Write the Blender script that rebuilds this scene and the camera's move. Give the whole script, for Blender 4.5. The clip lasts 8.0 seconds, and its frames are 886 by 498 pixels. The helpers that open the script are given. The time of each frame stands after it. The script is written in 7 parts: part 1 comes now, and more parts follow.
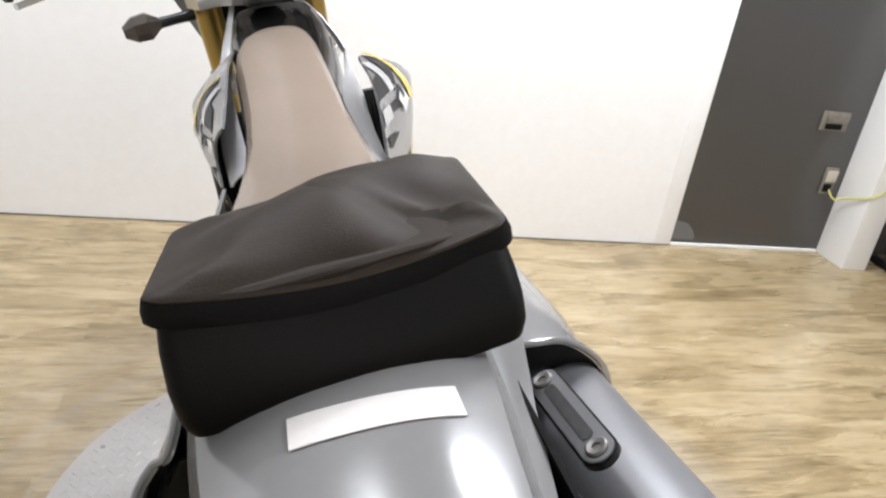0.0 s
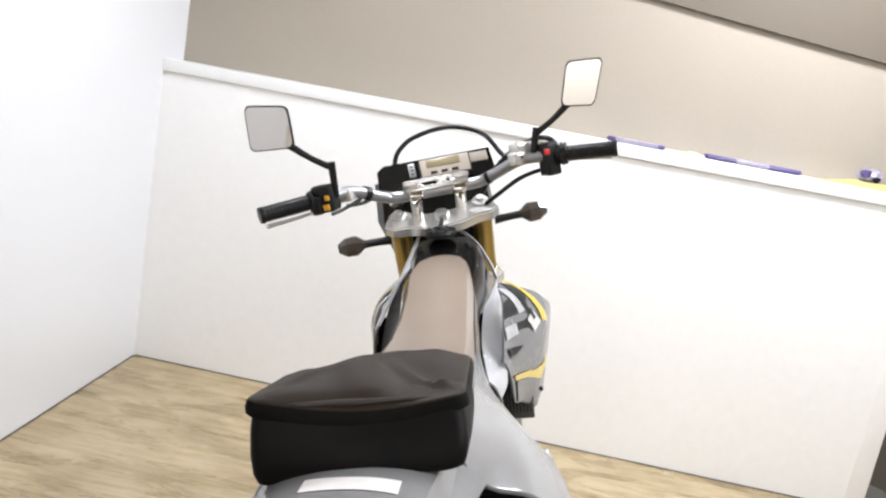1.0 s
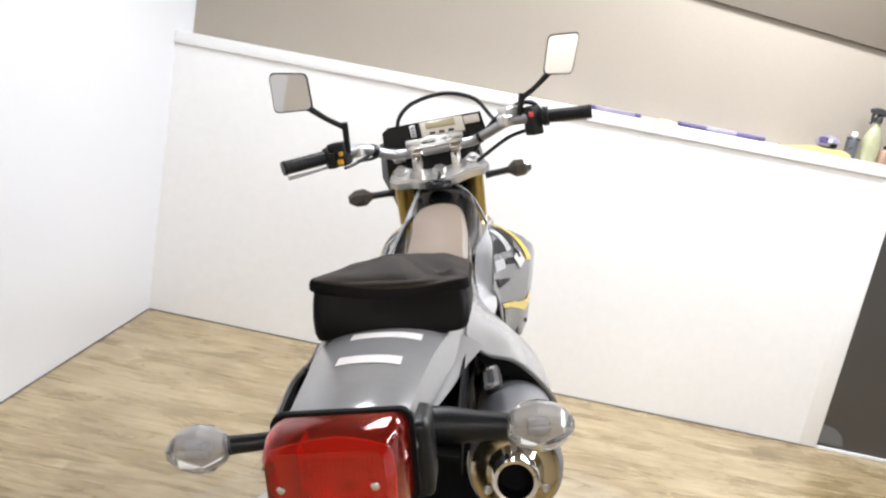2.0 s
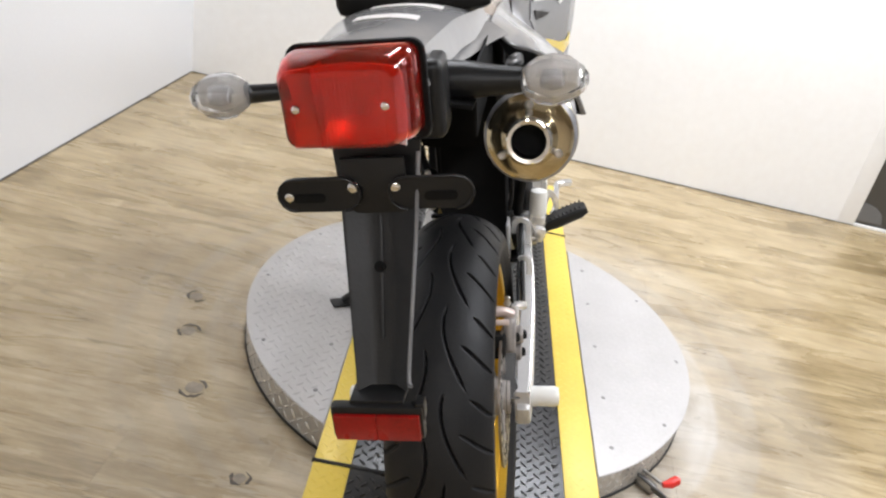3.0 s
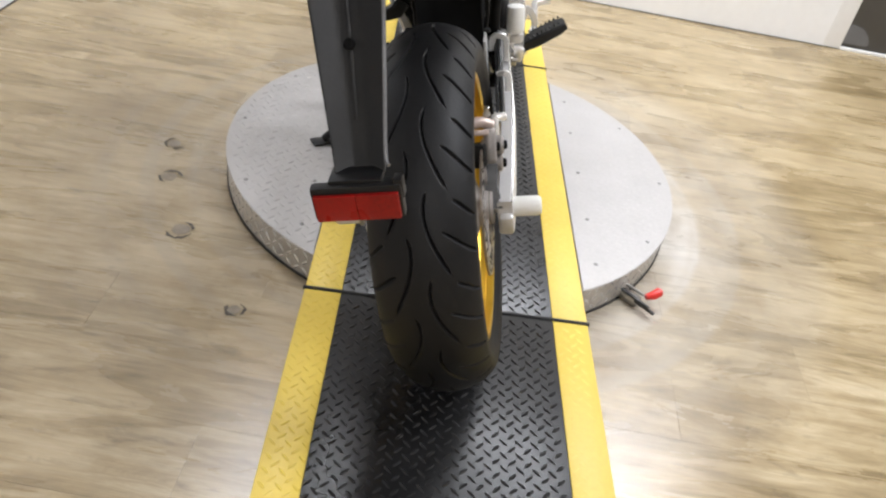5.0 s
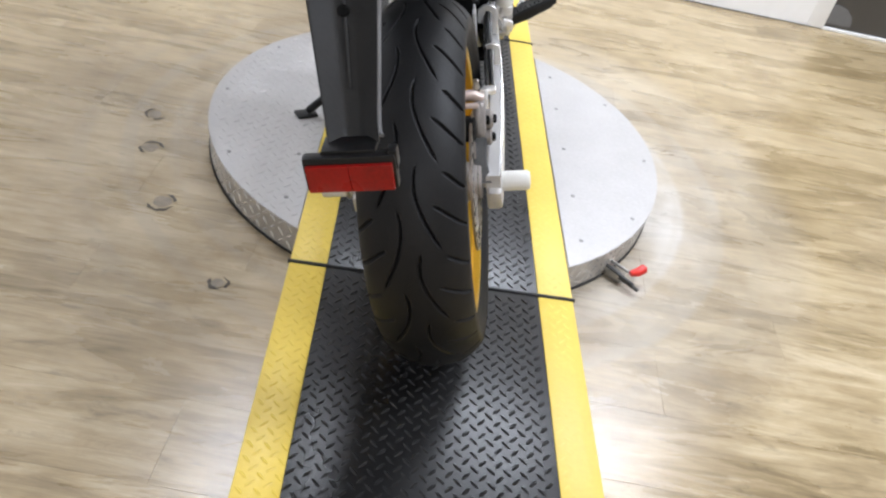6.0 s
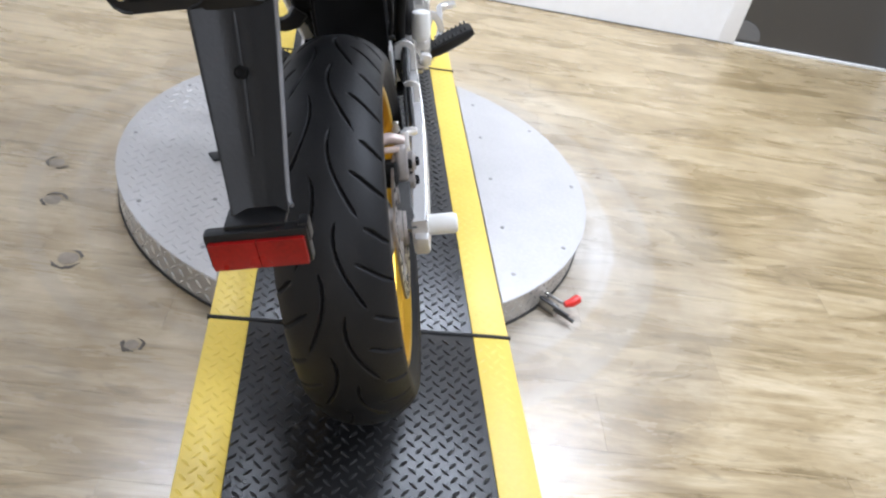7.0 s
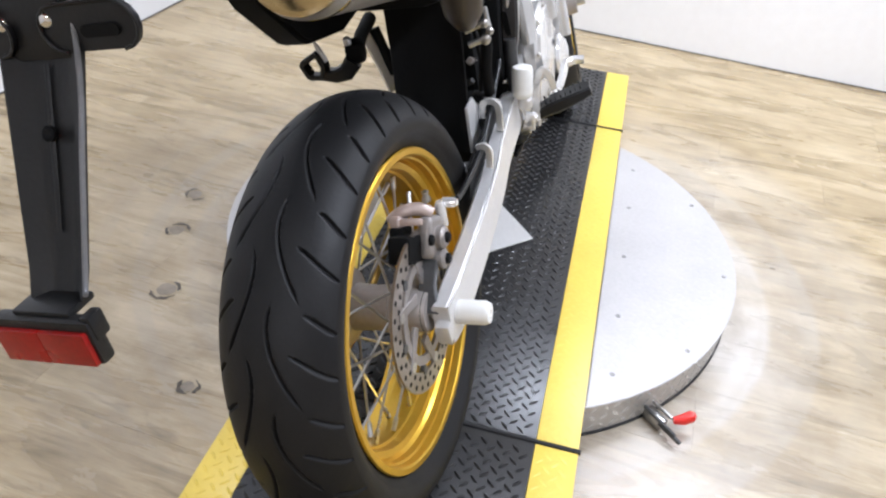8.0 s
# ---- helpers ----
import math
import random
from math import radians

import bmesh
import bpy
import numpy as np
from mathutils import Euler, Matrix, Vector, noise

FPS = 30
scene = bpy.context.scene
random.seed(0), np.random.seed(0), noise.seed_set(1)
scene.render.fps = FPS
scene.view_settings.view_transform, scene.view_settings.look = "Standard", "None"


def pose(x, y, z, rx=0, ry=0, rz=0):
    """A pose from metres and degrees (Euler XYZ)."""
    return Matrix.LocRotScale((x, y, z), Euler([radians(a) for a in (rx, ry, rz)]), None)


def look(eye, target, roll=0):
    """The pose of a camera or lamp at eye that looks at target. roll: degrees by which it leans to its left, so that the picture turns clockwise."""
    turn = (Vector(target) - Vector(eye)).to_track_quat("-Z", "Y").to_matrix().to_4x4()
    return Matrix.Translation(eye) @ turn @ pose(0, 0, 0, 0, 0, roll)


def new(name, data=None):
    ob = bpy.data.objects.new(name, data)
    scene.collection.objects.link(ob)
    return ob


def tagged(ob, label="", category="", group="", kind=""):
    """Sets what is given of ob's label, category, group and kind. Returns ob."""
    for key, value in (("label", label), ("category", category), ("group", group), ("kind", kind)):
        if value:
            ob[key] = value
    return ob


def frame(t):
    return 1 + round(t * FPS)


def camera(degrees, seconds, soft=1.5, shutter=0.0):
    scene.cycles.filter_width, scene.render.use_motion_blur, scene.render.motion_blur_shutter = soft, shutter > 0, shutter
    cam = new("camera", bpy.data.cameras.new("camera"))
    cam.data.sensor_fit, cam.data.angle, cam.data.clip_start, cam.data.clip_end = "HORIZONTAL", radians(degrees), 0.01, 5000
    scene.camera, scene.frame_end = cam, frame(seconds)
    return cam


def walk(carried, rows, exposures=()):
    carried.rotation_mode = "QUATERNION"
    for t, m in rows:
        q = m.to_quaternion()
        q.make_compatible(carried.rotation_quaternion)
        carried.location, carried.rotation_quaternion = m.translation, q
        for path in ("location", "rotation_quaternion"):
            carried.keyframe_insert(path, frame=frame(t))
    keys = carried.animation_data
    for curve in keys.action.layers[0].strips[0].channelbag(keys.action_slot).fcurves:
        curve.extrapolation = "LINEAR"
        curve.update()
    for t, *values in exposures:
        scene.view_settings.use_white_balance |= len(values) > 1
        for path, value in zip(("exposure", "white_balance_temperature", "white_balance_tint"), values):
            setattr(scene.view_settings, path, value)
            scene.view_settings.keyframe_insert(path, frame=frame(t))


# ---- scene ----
# seconds, stops, white balance
EXPOSURES = [(0.0, -0.05, 6350, 14), (1.2, -0.06, 6350, 14), (2.5, -0.01, 6350, 14), (4.0, -0.08, 6450, 14), (5.0, -0.1, 6400, 14), (6.5, 0.03, 5850, 14), (7.0, 0.03, 5750, 14), (7.5, 0.02, 5900, 15), (8.0, 0.10, 5900, 16)]
cam = camera(59.62, 8.0, soft=2.3)
# seconds, eye, target, roll
PATH = [
    (0, (-0.3245, -0.5263, 1.2862), (0.3096, 1.1758, 0.4493), 9.17),
    (0.1, (-0.3141, -0.5663, 1.3029), (0.1893, 1.2088, 0.5310), 9.14),
    (0.2, (-0.2960, -0.6070, 1.3243), (0.1097, 1.1975, 0.5633), 10.30),
    (0.3, (-0.2737, -0.6361, 1.3327), (0.0472, 1.2120, 0.6389), 12.33),
    (0.4, (-0.2515, -0.6675, 1.3419), (0.0031, 1.2087, 0.6977), 13.93),
    (0.5, (-0.2326, -0.6973, 1.3434), (-0.0569, 1.1882, 0.7000), 12.59),
    (0.6, (-0.2211, -0.7244, 1.3576), (-0.1311, 1.1736, 0.7334), 11.13),
    (0.7, (-0.2141, -0.7462, 1.3716), (-0.1914, 1.1777, 0.8253), 9.95),
    (0.8, (-0.2089, -0.7716, 1.3828), (-0.2052, 1.1711, 0.9076), 10.10),
    (0.9, (-0.2048, -0.7942, 1.3859), (-0.1849, 1.1581, 0.9523), 10.26),
    (1, (-0.2036, -0.8301, 1.3917), (-0.1819, 1.1284, 0.9868), 10.46),
    (1.1, (-0.2124, -0.8691, 1.3974), (-0.1796, 1.0945, 1.0189), 10.37),
    (1.2, (-0.2223, -0.9150, 1.4011), (-0.1760, 1.0513, 1.0387), 9.74),
    (2.3, (-0.2165, -1.1309, 1.3452), (-0.1433, 0.7706, 0.7295), 11.77),
    (2.5, (-0.1928, -1.1465, 1.3075), (-0.1210, 0.7048, 0.5543), 12.78),
    (2.7, (-0.1757, -1.1606, 1.2802), (-0.1269, 0.6568, 0.4467), 12.17),
    (3, (-0.1594, -1.1666, 1.2502), (-0.1187, 0.5924, 0.2993), 11.95),
    (3.2, (-0.1533, -1.1747, 1.2445), (-0.0973, 0.5734, 0.2745), 12.35),
    (3.5, (-0.1475, -1.1804, 1.2208), (-0.0710, 0.5166, 0.1653), 11.79),
    (3.7, (-0.1473, -1.1840, 1.2068), (-0.0653, 0.4678, 0.0821), 11.38),
    (4, (-0.1456, -1.1813, 1.1984), (-0.0384, 0.4636, 0.0659), 11.15),
    (4.2, (-0.1430, -1.1875, 1.1992), (-0.0331, 0.4484, 0.0539), 10.67),
    (4.5, (-0.1354, -1.1988, 1.1849), (-0.0149, 0.4010, -0.0093), 10.71),
    (5, (-0.1325, -1.2119, 1.1736), (-0.0028, 0.3631, -0.0521), 10.72),
    (5.1, (-0.1379, -1.2150, 1.1684), (-0.0042, 0.3461, -0.0746), 11.05),
    (5.2, (-0.1382, -1.2176, 1.1607), (0.0002, 0.3375, -0.0893), 11.17),
    (6.3, (-0.1581, -1.2017, 1.1651), (0.0480, 0.3357, -0.0974), 13.08),
    (6.4, (-0.1666, -1.1968, 1.1672), (0.0432, 0.3562, -0.0755), 12.99),
    (6.5, (-0.1777, -1.1820, 1.1677), (0.0533, 0.3735, -0.0681), 13.21),
    (6.7, (-0.1739, -1.1641, 1.1680), (0.1593, 0.4021, -0.0303), 14.95),
    (6.8, (-0.1676, -1.1550, 1.1647), (0.2079, 0.3876, -0.0517), 15.54),
    (7, (-0.1343, -1.1302, 1.1674), (0.2202, 0.4307, -0.0317), 13.05),
    (7.1, (-0.1067, -1.1183, 1.1697), (0.1853, 0.4824, 0.0068), 11.33),
    (7.2, (-0.0663, -1.1082, 1.1669), (0.1274, 0.5052, 0.0010), 9.65),
    (7.3, (-0.0278, -1.0800, 1.1719), (0.0798, 0.5476, 0.0146), 9.11),
    (7.4, (0.0214, -1.0582, 1.1806), (0.0709, 0.5819, 0.0371), 10.19),
    (7.5, (0.0612, -1.0412, 1.1827), (0.0714, 0.6200, 0.0691), 10.99),
    (7.6, (0.0931, -1.0271, 1.1836), (0.0337, 0.6371, 0.0759), 9.70),
    (7.8, (0.1324, -0.9859, 1.1868), (-0.0988, 0.6486, 0.0577), 7.82),
    (8, (0.1894, -0.9227, 1.1541), (-0.0966, 0.6539, -0.0428), 6.27),
]
walk(cam, [(t, look(eye, target, roll)) for t, eye, target, roll in PATH], EXPOSURES)

# ---- world and light ----
world = bpy.data.worlds.new("world")
world.use_nodes = True
world.node_tree.nodes["Background"].inputs[0].default_value = (1.0, 1.0, 1.0, 1)
world.node_tree.nodes["Background"].inputs[1].default_value = 0.3
scene.world = world

ROOM = pose(0, 0, 0, 0, 0, -4.66)          # the room stands slightly turned to the platform
CEILING = 2.75
# all unseen; the last is added to brighten the rear wall for the mirrors
LAMPS = ((0.95, 1.72, 66, 90), (1.50, -0.10, 60, 0), (-0.75, 1.10, 31, 0), (3.4, 1.0, 12, 0), (0.1, -2.75, 28, 90))
for lx, ly, power, turn in LAMPS:
    lamp = bpy.data.lights.new("ceiling_lamp", "AREA")
    lamp.shape, lamp.size, lamp.size_y, lamp.energy = "RECTANGLE", 0.28, 1.15, power
    lamp.color = (0.915, 0.965, 1.0)
    new("ceiling_lamp", lamp).matrix_world = ROOM @ pose(lx, ly, CEILING - 0.06, 0, 0, turn)


# ---- materials ----
def material(name, base, second=None, rough=0.5, metal=0.0, fine=60.0, coarse=4.0, bump=0.0, spread=0.5, coat=0.0,
             stretch=(1, 1, 1), rough_var=0.1, transmission=0.0, ior=1.5, piece=0.0, spec=0.5):
    """A surface with variation at two scales, in object space."""
    m = bpy.data.materials.new(name)
    m.use_nodes = True
    n, l = m.node_tree.nodes, m.node_tree.links
    b = n["Principled BSDF"]
    second = second or tuple(c * 0.78 for c in base)
    co = n.new("ShaderNodeTexCoord")
    mp = n.new("ShaderNodeMapping")
    mp.inputs["Scale"].default_value = stretch
    l.new(co.outputs["Object"], mp.inputs["Vector"])
    a, c = n.new("ShaderNodeTexNoise"), n.new("ShaderNodeTexNoise")
    a.inputs["Scale"].default_value, a.inputs["Detail"].default_value = fine, 3
    c.inputs["Scale"].default_value, c.inputs["Detail"].default_value = coarse, 4
    for t in (a, c):
        l.new(mp.outputs["Vector"], t.inputs["Vector"])
    mix = n.new("ShaderNodeMath")
    mix.operation = "MULTIPLY_ADD"
    mix.inputs[1].default_value = 0.4
    l.new(a.outputs["Fac"], mix.inputs[0])
    half = n.new("ShaderNodeMath")
    half.operation = "MULTIPLY"
    half.inputs[1].default_value = 0.6
    l.new(c.outputs["Fac"], half.inputs[0])
    l.new(half.outputs[0], mix.inputs[2])
    ramp = n.new("ShaderNodeMapRange")
    ramp.inputs["From Min"].default_value, ramp.inputs["From Max"].default_value = 0.5 - spread / 2, 0.5 + spread / 2
    l.new(mix.outputs[0], ramp.inputs["Value"])
    col = n.new("ShaderNodeMix")
    col.data_type = "RGBA"
    col.inputs["A"].default_value, col.inputs["B"].default_value = (*base, 1), (*second, 1)
    l.new(ramp.outputs[0], col.inputs["Factor"])
    out = col.outputs["Result"]
    if piece:
        info, hsv = n.new("ShaderNodeObjectInfo"), n.new("ShaderNodeHueSaturation")
        pr = n.new("ShaderNodeMapRange")
        pr.inputs["To Min"].default_value, pr.inputs["To Max"].default_value = 1 - piece, 1 + piece
        l.new(info.outputs["Random"], pr.inputs["Value"])
        l.new(pr.outputs[0], hsv.inputs["Value"])
        l.new(out, hsv.inputs["Color"])
        out = hsv.outputs["Color"]
    l.new(out, b.inputs["Base Color"])
    rr = n.new("ShaderNodeMapRange")
    rr.inputs["To Min"].default_value, rr.inputs["To Max"].default_value = max(rough - rough_var, 0.02), min(rough + rough_var, 1)
    l.new(c.outputs["Fac"], rr.inputs["Value"])
    l.new(rr.outputs[0], b.inputs["Roughness"])
    b.inputs["Metallic"].default_value, b.inputs["Coat Weight"].default_value = metal, coat
    b.inputs["Coat Roughness"].default_value = 0.08
    b.inputs["Specular IOR Level"].default_value = spec
    b.inputs["Transmission Weight"].default_value, b.inputs["IOR"].default_value = transmission, ior
    if bump:
        bp = n.new("ShaderNodeBump")
        bp.inputs["Strength"].default_value, bp.inputs["Distance"].default_value = bump, 0.002
        l.new(a.outputs["Fac"], bp.inputs["Height"])
        l.new(bp.outputs[0], b.inputs["Normal"])
    return m


WHITE_WALL = material("white_panel", (0.86, 0.86, 0.85), (0.80, 0.79, 0.77), 0.35, fine=30, coarse=1.2, bump=0.05)
LEFT_WALL = material("white_paint", (0.77, 0.78, 0.80), (0.73, 0.735, 0.75), 0.5, fine=90, coarse=1.0, bump=0.08)
GREY_WALL = material("grey_paint", (0.050, 0.048, 0.046), (0.044, 0.042, 0.040), 0.30, fine=80, coarse=0.8, spread=1.6, rough_var=0.02, spec=0.95)
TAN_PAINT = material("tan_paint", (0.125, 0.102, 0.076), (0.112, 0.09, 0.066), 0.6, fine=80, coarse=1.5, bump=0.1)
BEIGE_WALL = material("beige_paint", (0.34, 0.298, 0.245), (0.31, 0.27, 0.22), 0.6, fine=80, coarse=1.5, bump=0.1)
REAR_WALL = material("warm_paint", (0.74, 0.67, 0.58), (0.68, 0.61, 0.52), 0.6, fine=80, coarse=1.2, bump=0.08)
TRIM = material("white_trim", (0.82, 0.82, 0.81), (0.77, 0.77, 0.75), 0.4, fine=60, coarse=3)
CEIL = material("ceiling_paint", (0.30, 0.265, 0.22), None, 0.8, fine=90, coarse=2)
SUBFLOOR = material("joint_dark", (0.16, 0.12, 0.08), None, 0.8)
ALU = material("turntable_plate", (0.52, 0.505, 0.495), (0.41, 0.395, 0.38), 0.46, 0.30, fine=120, coarse=6, bump=0.08, rough_var=0.12)
SKIRT = material("skirt_plate", (0.50, 0.48, 0.45), (0.36, 0.34, 0.31), 0.42, 0.5, fine=90, coarse=9, bump=0.1)
DECK = material("black_deck", (0.006, 0.006, 0.0065), (0.016, 0.0155, 0.0155), 0.30, 0.0, fine=150, coarse=7, bump=0.15, rough_var=0.12, spec=0.42)
YELLOW = material("yellow_deck", (0.78, 0.58, 0.085), (0.64, 0.46, 0.06), 0.40, 0.0, fine=110, coarse=8, bump=0.12)
SEAM = material("seam_rubber", (0.006, 0.006, 0.006), None, 0.7)
RUBBER = material("tyre_rubber", (0.006, 0.006, 0.0066), (0.011, 0.0105, 0.0105), 0.54, fine=220, coarse=14, bump=0.15, rough_var=0.12, spec=0.28)
BLACK = material("black_plastic", (0.007, 0.007, 0.0075), (0.012, 0.012, 0.012), 0.40, fine=240, coarse=12, bump=0.12, spec=0.31)
GLOSS = material("gloss_black", (0.004, 0.004, 0.0045), (0.006, 0.006, 0.006), 0.16, fine=60, coarse=8, coat=0.2, rough_var=0.05)
TANK = material("tank_black", (0.004, 0.0038, 0.0038), (0.006, 0.0055, 0.0055), 0.14, fine=60, coarse=8, rough_var=0.03, spec=0.22)
MATT = material("matt_black", (0.004, 0.004, 0.004), (0.007, 0.007, 0.007), 0.7, fine=200, coarse=15, spec=0.12)
GREY = material("grey_bodywork", (0.255, 0.252, 0.25), (0.225, 0.222, 0.22), 0.20, fine=90, coarse=5, coat=0.2, rough_var=0.05)
SILVER_PLASTIC = material("silver_plastic", (0.50, 0.50, 0.51), (0.43, 0.43, 0.44), 0.25, 0.1, fine=90, coarse=5, coat=0.4)
SEAT = material("seat_vinyl", (0.30, 0.238, 0.188), (0.25, 0.198, 0.155), 0.25, fine=420, coarse=5, bump=0.03, rough_var=0.04)
# one black nylon: the lid's colour holds its brown sheen, the body's its shade
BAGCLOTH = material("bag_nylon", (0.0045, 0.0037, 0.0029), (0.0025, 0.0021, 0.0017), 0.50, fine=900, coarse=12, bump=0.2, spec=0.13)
BAGLIDSHEEN = material("bag_lid_sheen_nylon", (0.030, 0.0185, 0.0095), (0.012, 0.0075, 0.0042), 0.58, fine=900, coarse=9, bump=0.2, spec=0.26)
CALIPER = material("brown_anodised", (0.52, 0.43, 0.39), (0.38, 0.30, 0.265), 0.38, 0.35, fine=160, coarse=18, bump=0.1)
BAGTRIM = material("bag_trim", (0.0035, 0.003, 0.0026), None, 0.65, fine=500, coarse=20, bump=0.2, spec=0.15)
ALLOY = material("cast_alloy", (0.68, 0.67, 0.655), (0.56, 0.55, 0.535), 0.38, 0.45, fine=160, coarse=14, bump=0.12)
BRIGHT = material("polished_alloy", (0.86, 0.85, 0.83), (0.74, 0.73, 0.71), 0.20, 0.65, fine=120, coarse=18)
BARGREY = material("bar_aluminium", (0.40, 0.40, 0.41), (0.33, 0.33, 0.34), 0.34, 0.7, fine=200, coarse=14)
STEEL = material("steel", (0.55, 0.54, 0.52), (0.42, 0.41, 0.39), 0.3, 0.95, fine=180, coarse=20)
DARKSTEEL = material("dark_steel", (0.10, 0.10, 0.10), (0.06, 0.06, 0.06), 0.45, 0.6, fine=160, coarse=20)
GOLD = material("gold_anodised", (0.74, 0.47, 0.055), (0.62, 0.38, 0.04), 0.32, 0.85, fine=90, coarse=9)
GOLDFORK = material("gold_fork", (0.50, 0.36, 0.12), (0.42, 0.30, 0.09), 0.3, 0.85, fine=90, coarse=9)
BRASSY = material("heat_tinted_steel", (0.62, 0.53, 0.35), (0.48, 0.39, 0.24), 0.17, 1.0, fine=40, coarse=12)
CHROME = material("chrome", (0.78, 0.76, 0.72), (0.70, 0.68, 0.64), 0.09, 1.0, fine=40, coarse=9, rough_var=0.03)
CAN = material("muffler_grey", (0.265, 0.265, 0.275), (0.225, 0.225, 0.235), 0.36, 0.35, fine=200, coarse=6)
REDLENS = material("red_lens", (0.86, 0.040, 0.013), (0.78, 0.030, 0.010), 0.07, fine=30, coarse=9, transmission=0.94, ior=1.49, coat=0.5, rough_var=0.03)
REDDEEP = material("red_reflector", (0.36, 0.008, 0.005), (0.16, 0.004, 0.003), 0.30, fine=260, coarse=26, coat=0.12, spec=0.3)
CLEAR = material("clear_lens", (0.93, 0.93, 0.93), (0.90, 0.90, 0.90), 0.06, transmission=0.9, ior=1.45, rough_var=0.02)
SMOKE = material("smoked_lens", (0.075, 0.060, 0.048), (0.045, 0.036, 0.030), 0.24, coat=0.2)
SCREWS = material("plate_screw", (0.30, 0.29, 0.28), (0.20, 0.19, 0.18), 0.45, 0.6)
NYLON = material("white_nylon", (0.80, 0.79, 0.75), (0.70, 0.69, 0.65), 0.4, fine=120, coarse=20)
DECAL_YELLOW = material("yellow_decal", (0.78, 0.56, 0.04), None, 0.25, coat=0.4)
DECAL_BLACK = material("black_decal", (0.007, 0.007, 0.0075), None, 0.45, spec=0.3)
SHROUDGREY = material("shroud_grey", (0.155, 0.155, 0.16), (0.13, 0.13, 0.135), 0.25, fine=90, coarse=5, coat=0.3)
DECAL_WHITE = material("white_decal", (0.75, 0.74, 0.72), None, 0.3, coat=0.3)
LABEL = material("warning_label", (0.80, 0.77, 0.74), (0.72, 0.68, 0.65), 0.4, fine=320, coarse=60)
RED = material("red_paint", (0.75, 0.03, 0.02), None, 0.35)
ORANGE = material("orange_plastic", (0.85, 0.42, 0.02), None, 0.35)
LCD = material("lcd_face", (0.34, 0.29, 0.17), (0.30, 0.25, 0.15), 0.2, coat=0.5)
CASE = material("instrument_case", (0.52, 0.46, 0.38), (0.46, 0.41, 0.34), 0.35)
MIRROR = material("mirror_glass", (0.9, 0.9, 0.9), (0.89, 0.89, 0.89), 0.02, 1.0, rough_var=0.01)
PURPLE = material("purple_wrap", (0.040, 0.028, 0.11), (0.085, 0.065, 0.17), 0.35, fine=70, coarse=12)
LIME = material("yellow_hose", (0.62, 0.60, 0.18), None, 0.4)
CASEGREY = material("pale_grey_plastic", (0.15, 0.15, 0.15), (0.12, 0.12, 0.12), 0.4)
BOXGREY = material("outlet_metal", (0.16, 0.14, 0.12), (0.28, 0.26, 0.22), 0.5, 0.3, fine=120, coarse=30)
LAMPGLOW = bpy.data.materials.new("lamp_diffuser")
LAMPGLOW.use_nodes = True
_e = LAMPGLOW.node_tree.nodes["Principled BSDF"]
_e.inputs["Emission Color"].default_value, _e.inputs["Emission Strength"].default_value = (1, 0.97, 0.92, 1), 6.0


